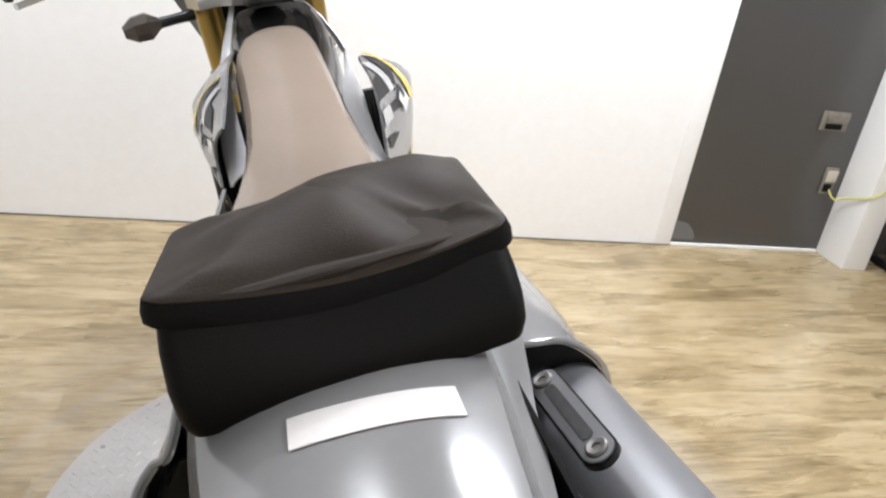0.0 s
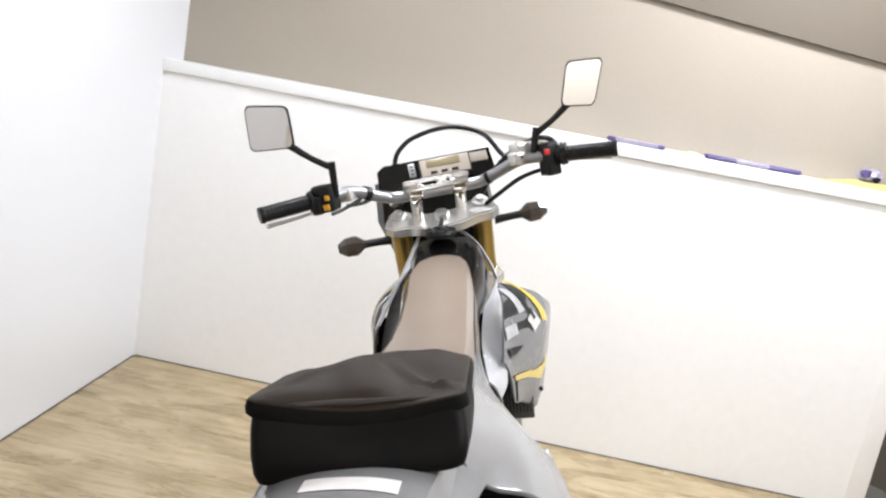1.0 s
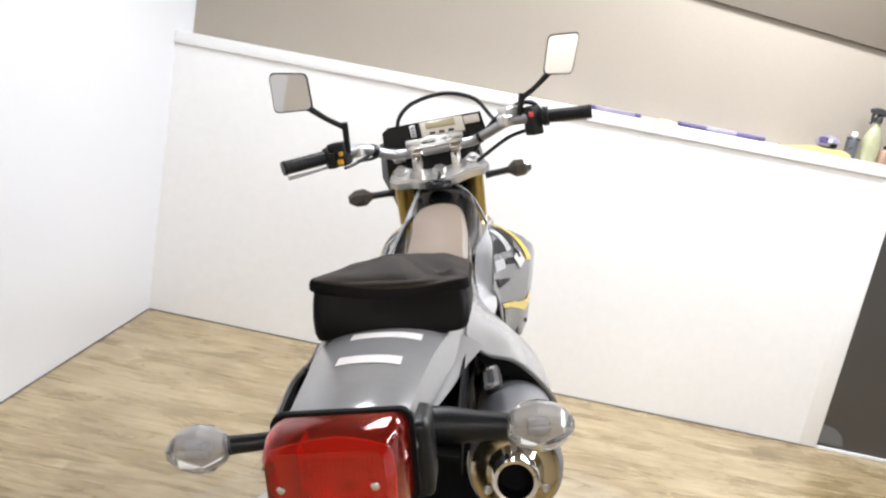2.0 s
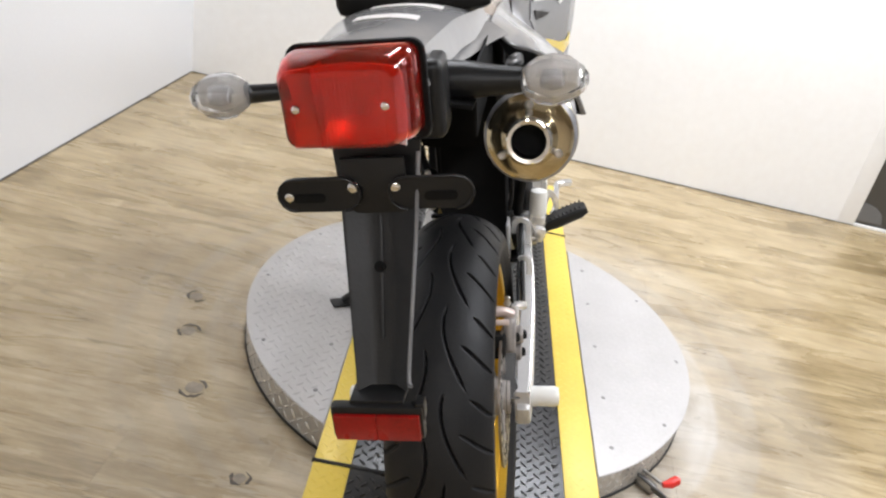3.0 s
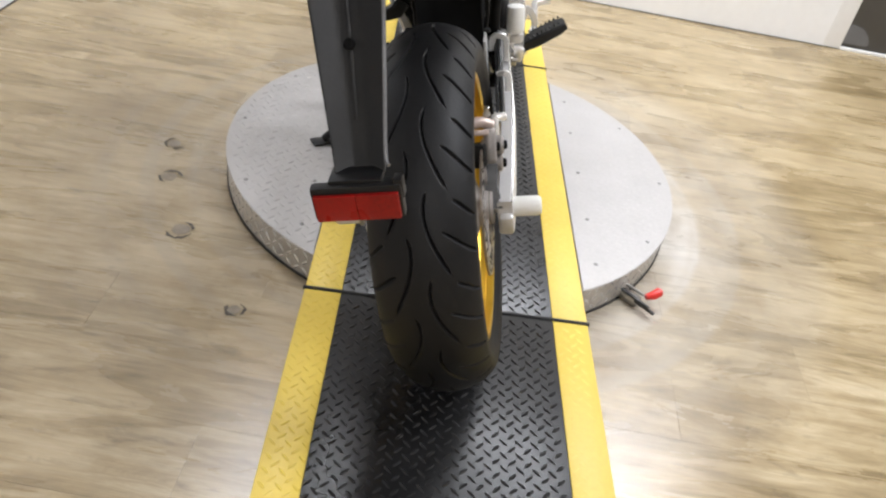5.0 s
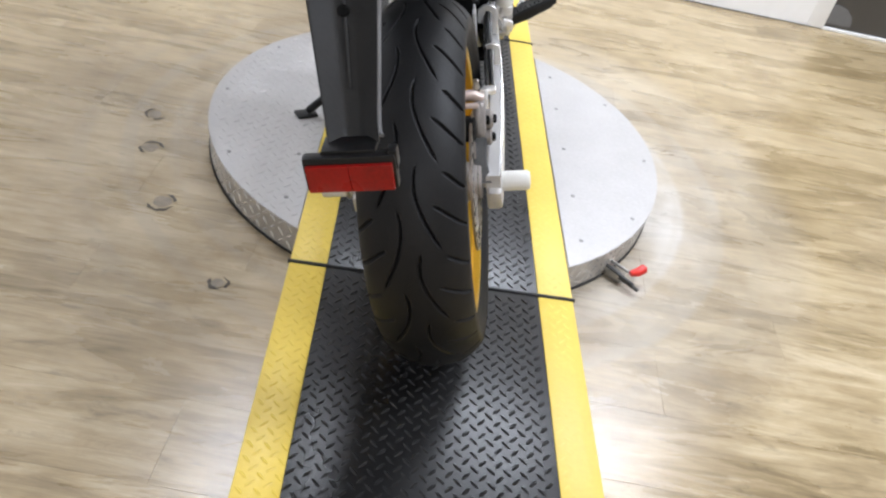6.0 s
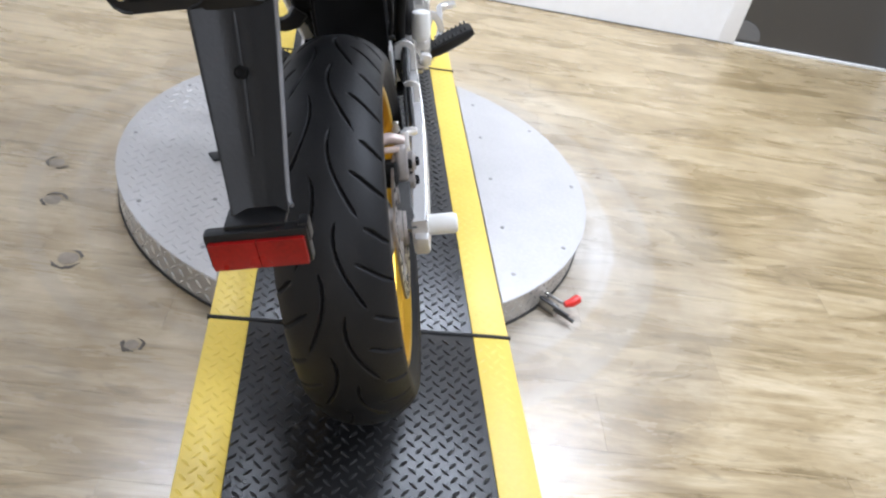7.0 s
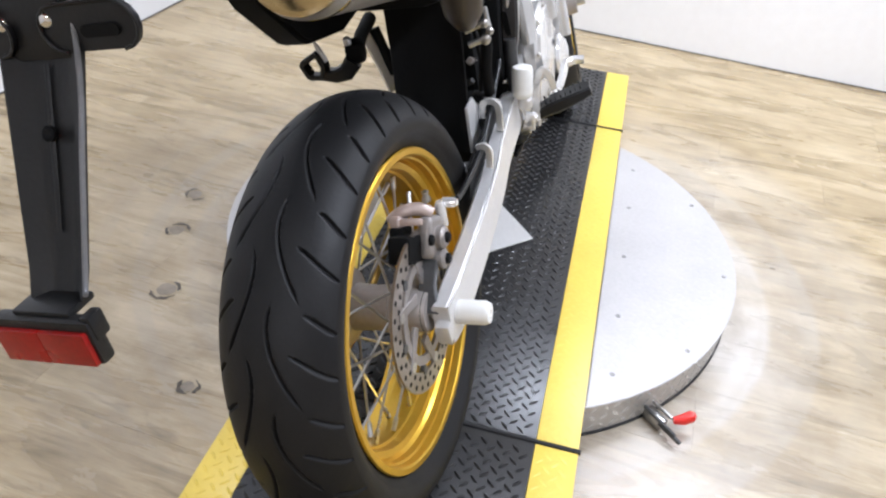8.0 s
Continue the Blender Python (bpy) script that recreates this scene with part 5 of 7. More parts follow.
def indicator(name, root, tip, lens_mat, size, label, m=None, housing=BLACK, thick=(0.0115, 0.0095, 0.0092, 0.0100)):
    """Turn signal: rubber stalk, housing and lens."""
    root, tip = Vector(root), Vector(tip)
    d = (tip - root).normalized()
    L = (tip - root).length
    st = part(name, sweep([root, root + d * L * 0.25, root + d * L * 0.45, root + d * L * 0.74], list(thick), 14), housing, bike, label, m)
    s = 1 if tip.x > root.x else -1
    body = []
    facets = ((-1.0, 0.34, 0.38), (-0.34, 1.0, 1.0), (0.42, 0.94, 0.95), (1.0, 0.42, 0.45)) if lens_mat is SMOKE else ((-1.0, 0.16, 0.2), (-0.82, 0.52, 0.62), (-0.4, 0.92, 0.95), (0.05, 1.0, 1.0), (0.5, 0.86, 0.88), (0.86, 0.5, 0.56), (1.0, 0.22, 0.25))
    for t, a, b in facets:
        ring = []
        for k in range(8):
            w = 2 * math.pi * (k + 0.5) / 8
            ring.append(tuple(tip + Vector((s * t * size[0], b * size[1] * math.cos(w), a * size[2] * math.sin(w)))))
        body.append(ring)
    part("lens", loft(body), lens_mat, st, "", m, 8 if lens_mat is SMOKE else 25)
    if lens_mat is CLEAR:
        part("bulb", lathe([(0, -0.012), (0.007, -0.01), (0.009, 0), (0.007, 0.008), (0, 0.011)], 14, "x", tip), SILVER_PLASTIC, st, "", m)
        part("signal_bowl", loft([[tuple(tip + Vector((s * t * size[0] * 0.75, size[1] * (0.30 + 0.25 * t * t), a * size[2] * 0.72 * math.sin(w))) + Vector((0, size[1] * 0.4 * math.cos(w), 0))) for w in np.linspace(0, 2 * math.pi, 11)[:-1]] for t, a in ((-0.8, 0.5), (0, 1), (0.8, 0.5))]), ALLOY, st, "", m)
    return st


indicator("rear_indicator", (-0.062, -0.30, 0.950), (-0.163, -0.325, 0.954), CLEAR, (0.034, 0.025, 0.025), "rear turn signal with a clear lens")
indicator("rear_indicator", (0.062, -0.29, 0.950), (0.180, -0.296, 0.947), CLEAR, (0.036, 0.026, 0.027), "rear turn signal with a clear lens", None, BLACK, (0.0215, 0.0205, 0.0165, 0.0130))
part("indicator_bar", sweep([(-0.07, -0.295, 0.950), (0.07, -0.29, 0.950)], (0.014, 0.012), 10, True), BLACK, bike)

# ---- silencer ----
tip, fore = Vector((0.153, -0.235, 0.866)), Vector((0.158, 0.20, 0.778))
d = (fore - tip).normalized()
turn = d.to_track_quat("Z", "Y").to_matrix().to_4x4()
pipe = Matrix.Translation(tip) @ turn
muffler = part("muffler", lathe([(0.050, 0.0), (0.0535, 0.004), (0.0545, 0.02), (0.0545, 0.36), (0.052, 0.38), (0.030, 0.43), (0.024, 0.44), (0, 0.44)], 48, "z"), CAN, bike, "satin grey exhaust silencer", pipe)
part("end_cap", lathe([(0.0, -0.012), (0.020, -0.014), (0.0215, -0.014), (0.026, -0.012), (0.043, -0.011), (0.0495, -0.006), (0.0505, 0.006), (0.053, 0.006), (0.053, 0.016), (0.055, 0.018), (0.055, 0.024), (0.0, 0.024)], 48, "z"), BRASSY, muffler, "heat-tinted steel end cap", pipe)
part("outlet", lathe([(0.0195, -0.045), (0.0235, -0.046), (0.0255, -0.042), (0.0280, -0.026), (0.0320, -0.0135), (0.0195, -0.0135)], 40, "z", closed=True), CHROME, muffler, "chrome outlet", pipe)
part("outlet_bore", lathe([(0.0192, -0.012), (0.0192, -0.0416), (0.0205, -0.0416), (0.0205, -0.012)], 32, "z", closed=True), MATT, muffler, "", pipe)
part("bore_end", lathe([(0.0, -0.0150), (0.0200, -0.0150), (0.0200, -0.0145), (0, -0.0145)], 32, "z"), MATT, muffler, "sooty bore", pipe)
for k in range(3):
    a = radians(90 + 120 * k)
    part("cap_screw", lathe([(0.005, 0), (0.005, -0.003), (0.003, -0.004), (0, -0.003)], 12, "z", (0.037 * math.cos(a), 0.037 * math.sin(a), -0.011)), STEEL, muffler, "", pipe)
# black ring that paints the side panel's shade on the silencer's front
part("muffler_shade_band", lathe([(0.0548, 0.315), (0.0570, 0.318), (0.0570, 0.352), (0.0548, 0.355)], 48, "z", closed=True), BLACK, muffler, "", pipe)
strap = Matrix.Translation((0.1325, -0.102, 0.9165)) @ pose(0, 0, 0, -24, 8, 92.5)
guard = part("muffler_strap", slab(stadium(0.106, 0.0235, 10), 0.006, strap, 0.0012), BLACK, bike, "grey slotted strap over the silencer")
part("strap_face", slab(stadium(0.103, 0.0205, 10), 0.0012, strap @ Matrix.Translation((0, 0, 0.0060)), 0.0003), CAN, guard)
part("strap_slot", slab(stadium(0.064, 0.0085, 8), 0.0012, strap @ Matrix.Translation((0.001, 0, 0.0066))), DARKSTEEL, guard)
for x in (-0.041, 0.041):
    part("strap_bolt", lathe([(0.0072, 0), (0.0072, 0.0014), (0.0058, 0.0024), (0.003, 0.0018), (0.0026, 0.0004), (0, 0.0004)], 16, "z"), SCREWS, guard, "", strap @ Matrix.Translation((x, 0, 0.0070)))
part("muffler_cover", shell([[(0.100 - 0.004 * k, v, w - 0.075 * k) for k in np.linspace(0, 1, 4)] for v, w in ((-0.27, 0.955), (-0.1, 0.955), (0.05, 0.945), (0.2, 0.92))], 0.003), MATT, bike, "black heat shield beside the silencer")
part("header_pipe", sweep(smooth([(0.158, 0.20, 0.778), (0.128, 0.30, 0.76), (0.105, 0.42, 0.74), (0.10, 0.60, 0.62), (0.07, 0.80, 0.46), (0.03, 0.90, 0.42), (0.0, 0.88, 0.52)], 8), [0.022, 0.019, 0.019, 0.019, 0.019], 14), STEEL, bike)

# ---- seat, tank and shrouds ----
def body_ring(v, hw, top, low, hb, flat=0.55, n=9):
    """Half-round section of the saddle at v."""
    pts = []
    for t in np.linspace(-1, 1, 2 * n + 1):
        s = abs(t)
        if s < flat:
            x, z = hw * 0.80 * s / flat, top - 0.006 * (s / flat) ** 2
        else:
            k = (s - flat) / (1 - flat)
            x, z = hw * (0.80 + 0.20 * math.sin(min(k * 1.8, 1) * math.pi / 2)) + (hb - hw) * k ** 2, top - 0.006 - (top - low) * k ** 1.35
        pts.append((math.copysign(x, t), v, z))
    return pts


seat_st = [(-0.06, 0.075, 0.992, 0.962, 0.088, 0.0), (-0.02, 0.088, 0.996, 0.950, 0.098, 0.0), (0.06, 0.092, 0.992, 0.935, 0.102, 0.002), (0.14, 0.092, 0.978, 0.910, 0.101, 0.003), (0.24, 0.090, 0.958, 0.880, 0.098, 0.005), (0.36, 0.084, 0.944, 0.850, 0.092, 0.009),
           (0.48, 0.077, 0.938, 0.840, 0.084, 0.012), (0.60, 0.073, 0.942, 0.840, 0.079, 0.010), (0.72, 0.073, 0.954, 0.860, 0.078, 0.007), (0.80, 0.072, 0.967, 0.890, 0.077, 0.003), (0.85, 0.068, 0.977, 0.915, 0.073, 0.003), (0.885, 0.059, 0.984, 0.940, 0.063, 0.004), (0.905, 0.047, 0.986, 0.955, 0.050, 0.006), (0.916, 0.032, 0.981, 0.962, 0.034, 0.007)]
part("seat", loft([[(x + shift, y, z) for x, y, z in body_ring(*s)] for *s, shift in seat_st]), SEAT, bike, "dark grey vinyl saddle")
for s in (-1, 1):
    part("seat_piping", sweep(smooth([(shift + s * (hw * 0.97), v, top - 0.030) for v, hw, top, low, hb, shift in seat_st[2:-1]], 3), 0.0018, 6), MATT, bike)
tank_st = [(0.50, 0.074, 0.87, 0.70, 0.08), (0.60, 0.078, 0.900, 0.70, 0.085), (0.70, 0.082, 0.925, 0.70, 0.086), (0.78, 0.088, 0.946, 0.70, 0.092), (0.86, 0.102, 0.966, 0.71, 0.104), (0.93, 0.108, 0.987, 0.73, 0.114), (0.985, 0.098, 1.006, 0.76, 0.112), (1.03, 0.076, 1.006, 0.80, 0.095)]
tank = part("fuel_tank", loft([[(x * (1.0 if x > 0 else 0.74), y, z) for x, y, z in body_ring(*s, 0.5)] for s in tank_st]), TANK, bike, "gloss black fuel tank")
cap = part("fuel_cap", lathe([(0.034, 0), (0.036, 0.006), (0.033, 0.014), (0.014, 0.016), (0.012, 0.022), (0, 0.022)], 28, "z", (0.0, 0.978, 1.016)), BLACK, tank)
part("vent_hose", sweep(smooth([(0, 0.978, 1.036), (0.004, 0.995, 1.050), (0.0, 1.02, 1.046), (0.0, 1.04, 1.03)], 5), 0.0045, 8), BLACK, tank)
for i in range(6):
    a = 2 * math.pi * i / 6
    part("cap_grip", sweep([(0.020 * math.cos(a), 0.978 + 0.020 * math.sin(a), 1.031), (0.034 * math.cos(a), 0.978 + 0.034 * math.sin(a), 1.028)], 0.005, 8), BLACK, cap)

SHROUD = [  # v, then top, shoulder, middle and foot as (u, w)
    (0.44, (0.090, 0.905), (0.098, 0.880), (0.100, 0.845), (0.098, 0.800)),
    (0.56, (0.098, 0.925), (0.112, 0.890), (0.116, 0.825), (0.108, 0.755)),
    (0.68, (0.108, 0.943), (0.136, 0.902), (0.144, 0.815), (0.128, 0.720)),
    (0.80, (0.120, 0.958), (0.172, 0.905), (0.186, 0.810), (0.156, 0.680)),
    (0.90, (0.126, 0.962), (0.204, 0.895), (0.222, 0.815), (0.186, 0.624)),
    (0.97, (0.130, 0.953), (0.216, 0.885), (0.236, 0.830), (0.207, 0.642)),
]


NARROW = 0.020


def shroud_point(s, f, t, lift=0.0):
    """On the shroud: f from its tail to its front, t from its top to its foot."""
    i = min(int(f * (len(SHROUD) - 1)), len(SHROUD) - 2)
    k = f * (len(SHROUD) - 1) - i
    rows = []
    for v, *pts in (SHROUD[i], SHROUD[i + 1]):
        c = smooth([(u, v, w) for u, w in pts], 8)
        j = t * (len(c) - 1)
        a = min(int(j), len(c) - 2)
        rows.append(c[a].lerp(c[a + 1], j - a))
    p = rows[0].lerp(rows[1], k)
    inset = 0.0 if s > 0 else min(0.03, max(0.0, 0.008 + 0.05 * (f - 0.4)))
    return (s * (p.x - NARROW * f + lift * 0.8) + NARROW * f + inset, p.y - lift * 0.6, p.z + lift * 0.2)


def shroud_patch(name, s, corners, mat, parent, lift=0.0022, n=7):
    """A decal on the shroud, bounded by four (f, t) corners."""
    (a, b), (c, d), (e, f), (g, h) = corners
    rows = []
    for i in range(n):
        x = i / (n - 1)
        rows.append([shroud_point(s, *(np.array((a, b)) * (1 - x) * (1 - y) + np.array((c, d)) * x * (1 - y) + np.array((e, f)) * x * y + np.array((g, h)) * (1 - x) * y), lift) for y in np.linspace(0, 1, n)])
    return part(name, shell(rows, 0.0008), mat, parent)


DARKPANEL = material("dark_grey_decal", (0.10, 0.10, 0.105), None, 0.25, coat=0.4)
for s in (-1, 1):
    grid = []
    for g in np.linspace(0, 1, 26):
        row = []
        for h in np.linspace(0, 1, 22):
            f0 = np.interp(h, (0, 0.07, 0.28, 0.5, 0.62, 0.775, 0.96, 1), (0.56, 0.52, 0.41, 0.32, 0.30, 0.40, 0.50, 0.52))
            f0 = f0 if s > 0 else min(f0, 0.24 + 0.2 * h)
            f = f0 + (1 - f0) * g
            t0 = np.interp(f, (0.34, 0.54, 0.61, 0.775, 0.95, 1), (0.0, 0.05, 0.19, 0.34, 0.58, 0.66))
            t0 = t0 if s > 0 else 0.0
            row.append(shroud_point(s, f, t0 + (1 - t0) * h))
        grid.append(row)
    sh = part("radiator_shroud", shell(grid, 0.004), SHROUDGREY, bike, "grey tank shroud with yellow and black decals")
    shroud_patch("decal", s, ((0.585, 0.09), (0.715, 0.38), (0.675, 0.385), (0.580, 0.10)), DECAL_YELLOW, sh, 0.003)
    shroud_patch("decal", s, ((0.715, 0.38), (0.795, 0.63), (0.735, 0.61), (0.675, 0.385)), DECAL_YELLOW, sh, 0.003)
    shroud_patch("vent", s, ((0.565, 0.10), (0.645, 0.30), (0.605, 0.44), (0.565, 0.36)), DECAL_BLACK, sh)
    shroud_patch("decal", s, ((0.50, 0.08), (0.540, 0.16), (0.570, 0.42), (0.515, 0.41)), SILVER_PLASTIC, sh, 0.0030)
    shroud_patch("vent", s, ((0.44, 0.22), (0.515, 0.24), (0.50, 0.40), (0.37, 0.34)), DECAL_BLACK, sh)
    shroud_patch("decal", s, ((0.63, 0.455), (0.705, 0.59), (0.625, 0.615), (0.570, 0.50)), DECAL_WHITE, sh, 0.0036)
    shroud_patch("decal", s, ((0.590, 0.43), (0.620, 0.43), (0.655, 0.53), (0.625, 0.53)), DECAL_BLACK, sh, 0.0046)
    shroud_patch("vent", s, ((0.48, 0.46), (0.565, 0.49), (0.582, 0.555), (0.482, 0.51)), DECAL_BLACK, sh)
    shroud_patch("decal", s, ((0.36, 0.40), (0.47, 0.45), (0.47, 0.53), (0.355, 0.50)), SILVER_PLASTIC, sh, 0.0026)
    shroud_patch("vent", s, ((0.35, 0.56), (0.505, 0.635), (0.500, 0.642), (0.382, 0.65)), DECAL_BLACK, sh)
    shroud_patch("decal", s, ((0.43, 0.79), (0.68, 0.825), (0.71, 0.862), (0.46, 0.825)), DECAL_YELLOW, sh)
    shroud_patch("decal", s, ((0.68, 0.825), (0.90, 0.815), (0.965, 0.872), (0.71, 0.862)), DECAL_YELLOW, sh)
    shroud_patch("decal", s, ((0.47, 0.832), (0.96, 0.885), (0.80, 0.99), (0.54, 0.99)), DARKPANEL, sh)
    part("shroud_screw", bolt(shroud_point(s, 0.86, 0.93, 0.003), 0.006, 0.004, "y"), BLACK, sh)
    rad = part("radiator", box((0.075, 0.030, 0.24), (0.015 + s * 0.130, 0.885, 0.735), (-10, 0, 0), 0.005), DARKSTEEL, bike)
    for k in range(9):
        part("radiator_fin", box((0.0022, 0.006, 0.20), (0.015 + s * 0.130 - 0.030 + k * 0.0075, 0.868, 0.733), (-10, 0, 0)), BLACK, rad)



def leaf(inner, outer, bow, label):
    """A pale cover between two curved edges, slightly bowed."""
    a, b = smooth(inner, 5), smooth(outer, 5)
    n = 24
    rows = []
    for k in range(n + 1):
        p, q = (c[min(int(k / n * (len(c) - 1)), len(c) - 2)].lerp(c[min(int(k / n * (len(c) - 1)), len(c) - 2) + 1], k / n * (len(c) - 1) - min(int(k / n * (len(c) - 1)), len(c) - 2)) for c in (a, b))
        side = 1 if q.x > 0 else -1
        rows.append([p.lerp(q, t) + Vector((side * 0.4, -0.6, 0.7)) * bow * math.sin(math.pi * t) for t in np.linspace(0, 1, 9)])
    return part("tank_cover", shell(rows, 0.003), SILVER_PLASTIC, bike, label)


leaf([(0.1161, 0.930, 0.916), (0.1073, 0.870, 0.8986), (0.0939, 0.810, 0.890), (0.0889, 0.740, 0.8706), (0.0900, 0.660, 0.8557), (0.0973, 0.580, 0.8431), (0.1039, 0.520, 0.834)],
                  [(0.1189, 0.935, 0.915), (0.1315, 0.880, 0.8736), (0.1284, 0.740, 0.8343), (0.1345, 0.620, 0.7981), (0.1214, 0.560, 0.7837)], 0.008, "light grey tank side cover")
leaf([(-0.0548, 1.060, 1.005), (-0.0660, 0.980, 0.9733), (-0.0780, 0.920, 0.9444), (-0.0822, 0.870, 0.9268), (-0.0781, 0.760, 0.8928), (-0.0705, 0.660, 0.8685), (-0.0662, 0.600, 0.8573)],
     [(-0.0660, 1.060, 1.0000), (-0.0860, 0.990, 0.9590), (-0.0960, 0.930, 0.935), (-0.1040, 0.880, 0.921), (-0.1090, 0.770, 0.884), (-0.1060, 0.670, 0.856), (-0.1000, 0.600, 0.838)], 0.006, "light grey tank side cover")
part("tank_trim", sweep(smooth([(0.0343, 1.060, 1.0133), (0.0621, 1.030, 1.0003), (0.0845, 1.000, 0.9806), (0.1056, 0.965, 0.9475), (0.1191, 0.940, 0.9185)], 5), [(0.0011, 0.0030), (0.0012, 0.0045), (0.0015, 0.006)], 8, True), SILVER_PLASTIC, bike, "thin silver edge along the tank")

# ---- frame and engine ----
for s in (-1, 1):
    part("frame_rail", sweep(smooth([(s * 0.05, 1.06, 0.92), (s * 0.07, 0.85, 0.80), (s * 0.085, 0.62, 0.68), (s * 0.088, 0.54, 0.54), (s * 0.085, 0.53, 0.38)], 6), (0.014, 0.020), 12, True), MATT, bike)
    part("subframe_rail", sweep(smooth([(s * 0.075, 0.60, 0.80), (s * 0.082, 0.30, 0.875), (s * 0.075, 0.0, 0.925), (s * 0.055, -0.30, 0.950)], 6), 0.011, 10), MATT, bike)
    part("lower_rail", sweep(smooth([(s * 0.02, 1.05, 0.84), (s * 0.05, 1.02, 0.55), (s * 0.08, 0.92, 0.32), (s * 0.09, 0.62, 0.29), (s * 0.085, 0.53, 0.38)], 6), 0.014, 10), MATT, bike)
part("engine_case", merge(box((0.20, 0.34, 0.18), (0.0, 0.73, 0.39), bevel=0.03, seg=3), lathe([(0, 0.09), (0.055, 0.092), (0.068, 0.100), (0.082, 0.118), (0.085, 0.135), (0.078, 0.146), (0.04, 0.150), (0, 0.150)], 40, "x", (0.0, 0.68, 0.41))), ALLOY, bike, "cast alloy engine case")
clutch = part("clutch_cover", merge(lathe([(0.078, 0.126), (0.080, 0.146), (0.074, 0.152), (0.070, 0.1505), (0.066, 0.156), (0.030, 0.160), (0, 0.160)], 44, "x", (0.0, 0.665, 0.474)), lathe([(0.04, 0.14), (0.043, 0.15), (0.036, 0.156), (0, 0.157)], 28, "x", (0, 0.80, 0.40))), BRIGHT, bike, "polished clutch cover")
for k in range(8):
    a = 2 * math.pi * k / 8
    part("cover_bolt", bolt((0.150, 0.665 + 0.0735 * math.cos(a), 0.474 + 0.0735 * math.sin(a)), 0.005, 0.006, "x"), STEEL, clutch)
SPAR = material("dark_spar", (0.030, 0.027, 0.024), (0.018, 0.016, 0.015), 0.42, 0.3, fine=120, coarse=14, bump=0.1)
# dark frame spar above the swing arm pivot, with its slot and the guard in front
spar = part("frame_spar", sweep(smooth([(0.098, 0.66, 0.770), (0.108, 0.605, 0.690), (0.113, 0.575, 0.610), (0.112, 0.556, 0.540), (0.106, 0.548, 0.478)], 6), [(0.016, 0.026), (0.016, 0.025), (0.017, 0.024), (0.016, 0.022), (0.012, 0.018)], 12, True), SPAR, bike, "dark frame spar")
part("spar_edge", sweep(smooth([(0.1145, 0.66, 0.772), (0.1245, 0.605, 0.692), (0.1300, 0.575, 0.612), (0.1280, 0.556, 0.545), (0.1180, 0.548, 0.486)], 6), [(0.0022, 0.010), (0.0022, 0.009), (0.002, 0.006)], 8, True), ALLOY, spar, "bare alloy edge")
part("spar_slot", slab(stadium(0.046, 0.011), 0.003, Matrix.Translation((0.112, 0.536, 0.556)) @ pose(0, 0, 0, 90, 84, 0)), MATT, spar)
part("spar_slot", slab(stadium(0.030, 0.010), 0.003, Matrix.Translation((0.108, 0.5275, 0.502)) @ pose(0, 0, 0, 90, 76, 0)), MATT, spar)
part("pivot_guard", sweep(smooth([(0.118, 0.600, 0.660), (0.128, 0.590, 0.600), (0.138, 0.575, 0.545), (0.144, 0.565, 0.505)], 5), [(0.010, 0.016), (0.013, 0.018), (0.015, 0.017), (0.010, 0.012)], 12, True), BRIGHT, bike, "bright alloy pivot guard")
part("cross_tube", sweep([(0.118, 0.62, 0.600), (0.160, 0.63, 0.616), (0.205, 0.64, 0.632)], [0.018, 0.019, 0.016], 16), ALLOY, bike, "silver tube beside the engine")
loop = [(0.104 + 0.011 * math.cos(a), 0.545, 0.652 + 0.030 * math.sin(a)) for a in np.linspace(0, 2 * math.pi, 19)]
part("loop_bracket", sweep(loop, (0.0026, 0.0040), 8), WORNALLOY, bike, "worn loop bracket beside the frame spar")
part("tube_clamp", sweep([(0.170, 0.632, 0.620), (0.178, 0.634, 0.6225)], 0.0215, 16), MATT, bike)
part("gear_shaft", merge(sweep([(0.155, 0.70, 0.57), (0.160, 0.705, 0.51)], [0.012, 0.014, 0.012], 14), box((0.020, 0.030, 0.020), (0.158, 0.705, 0.545), (0, 0, 0), 0.004)), ALLOY, bike)
part("gear_shaft", sweep([(0.172, 0.74, 0.545), (0.178, 0.745, 0.46)], [0.010, 0.013, 0.011], 14), BRIGHT, bike)
# spring canister tucked under the silencer, hose clamps below it
CANISTER = material("brown_grey_can", (0.075, 0.062, 0.050), (0.045, 0.038, 0.032), 0.4, 0.4, fine=120, coarse=12)
canister = part("canister", sweep([(0.122, 0.262, 0.765), (0.119, 0.278, 0.700), (0.116, 0.290, 0.655), (0.114, 0.297, 0.632)], [0.034, 0.034, 0.030, 0.016], 22), CANISTER, bike, "brown-grey canister under the silencer")
part("canister_band", sweep([(0.1195, 0.276, 0.708), (0.1190, 0.278, 0.700)], 0.0355, 22), DARKSTEEL, canister)
for p, q, r in (((0.100, 0.33, 0.612), (0.132, 0.335, 0.622), 0.0045), ((0.098, 0.345, 0.585), (0.126, 0.35, 0.592), 0.0055), ((0.128, 0.36, 0.640), (0.134, 0.352, 0.604), 0.004)):
    part("hose_clamp", merge(sweep([p, q], r, 8), bolt(q, r * 1.6, 0.008, "y")), STEEL, bike)
part("drain_hose", sweep(smooth([(0.100, 0.40, 0.640), (0.112, 0.395, 0.575), (0.104, 0.40, 0.520), (0.098, 0.42, 0.470)], 5), 0.010, 10), MATT, bike, "black drain hose")
cyl = part("cylinder", box((0.12, 0.13, 0.2), (0, 0.82, 0.57), (12, 0, 0), 0.01), ALLOY, bike)
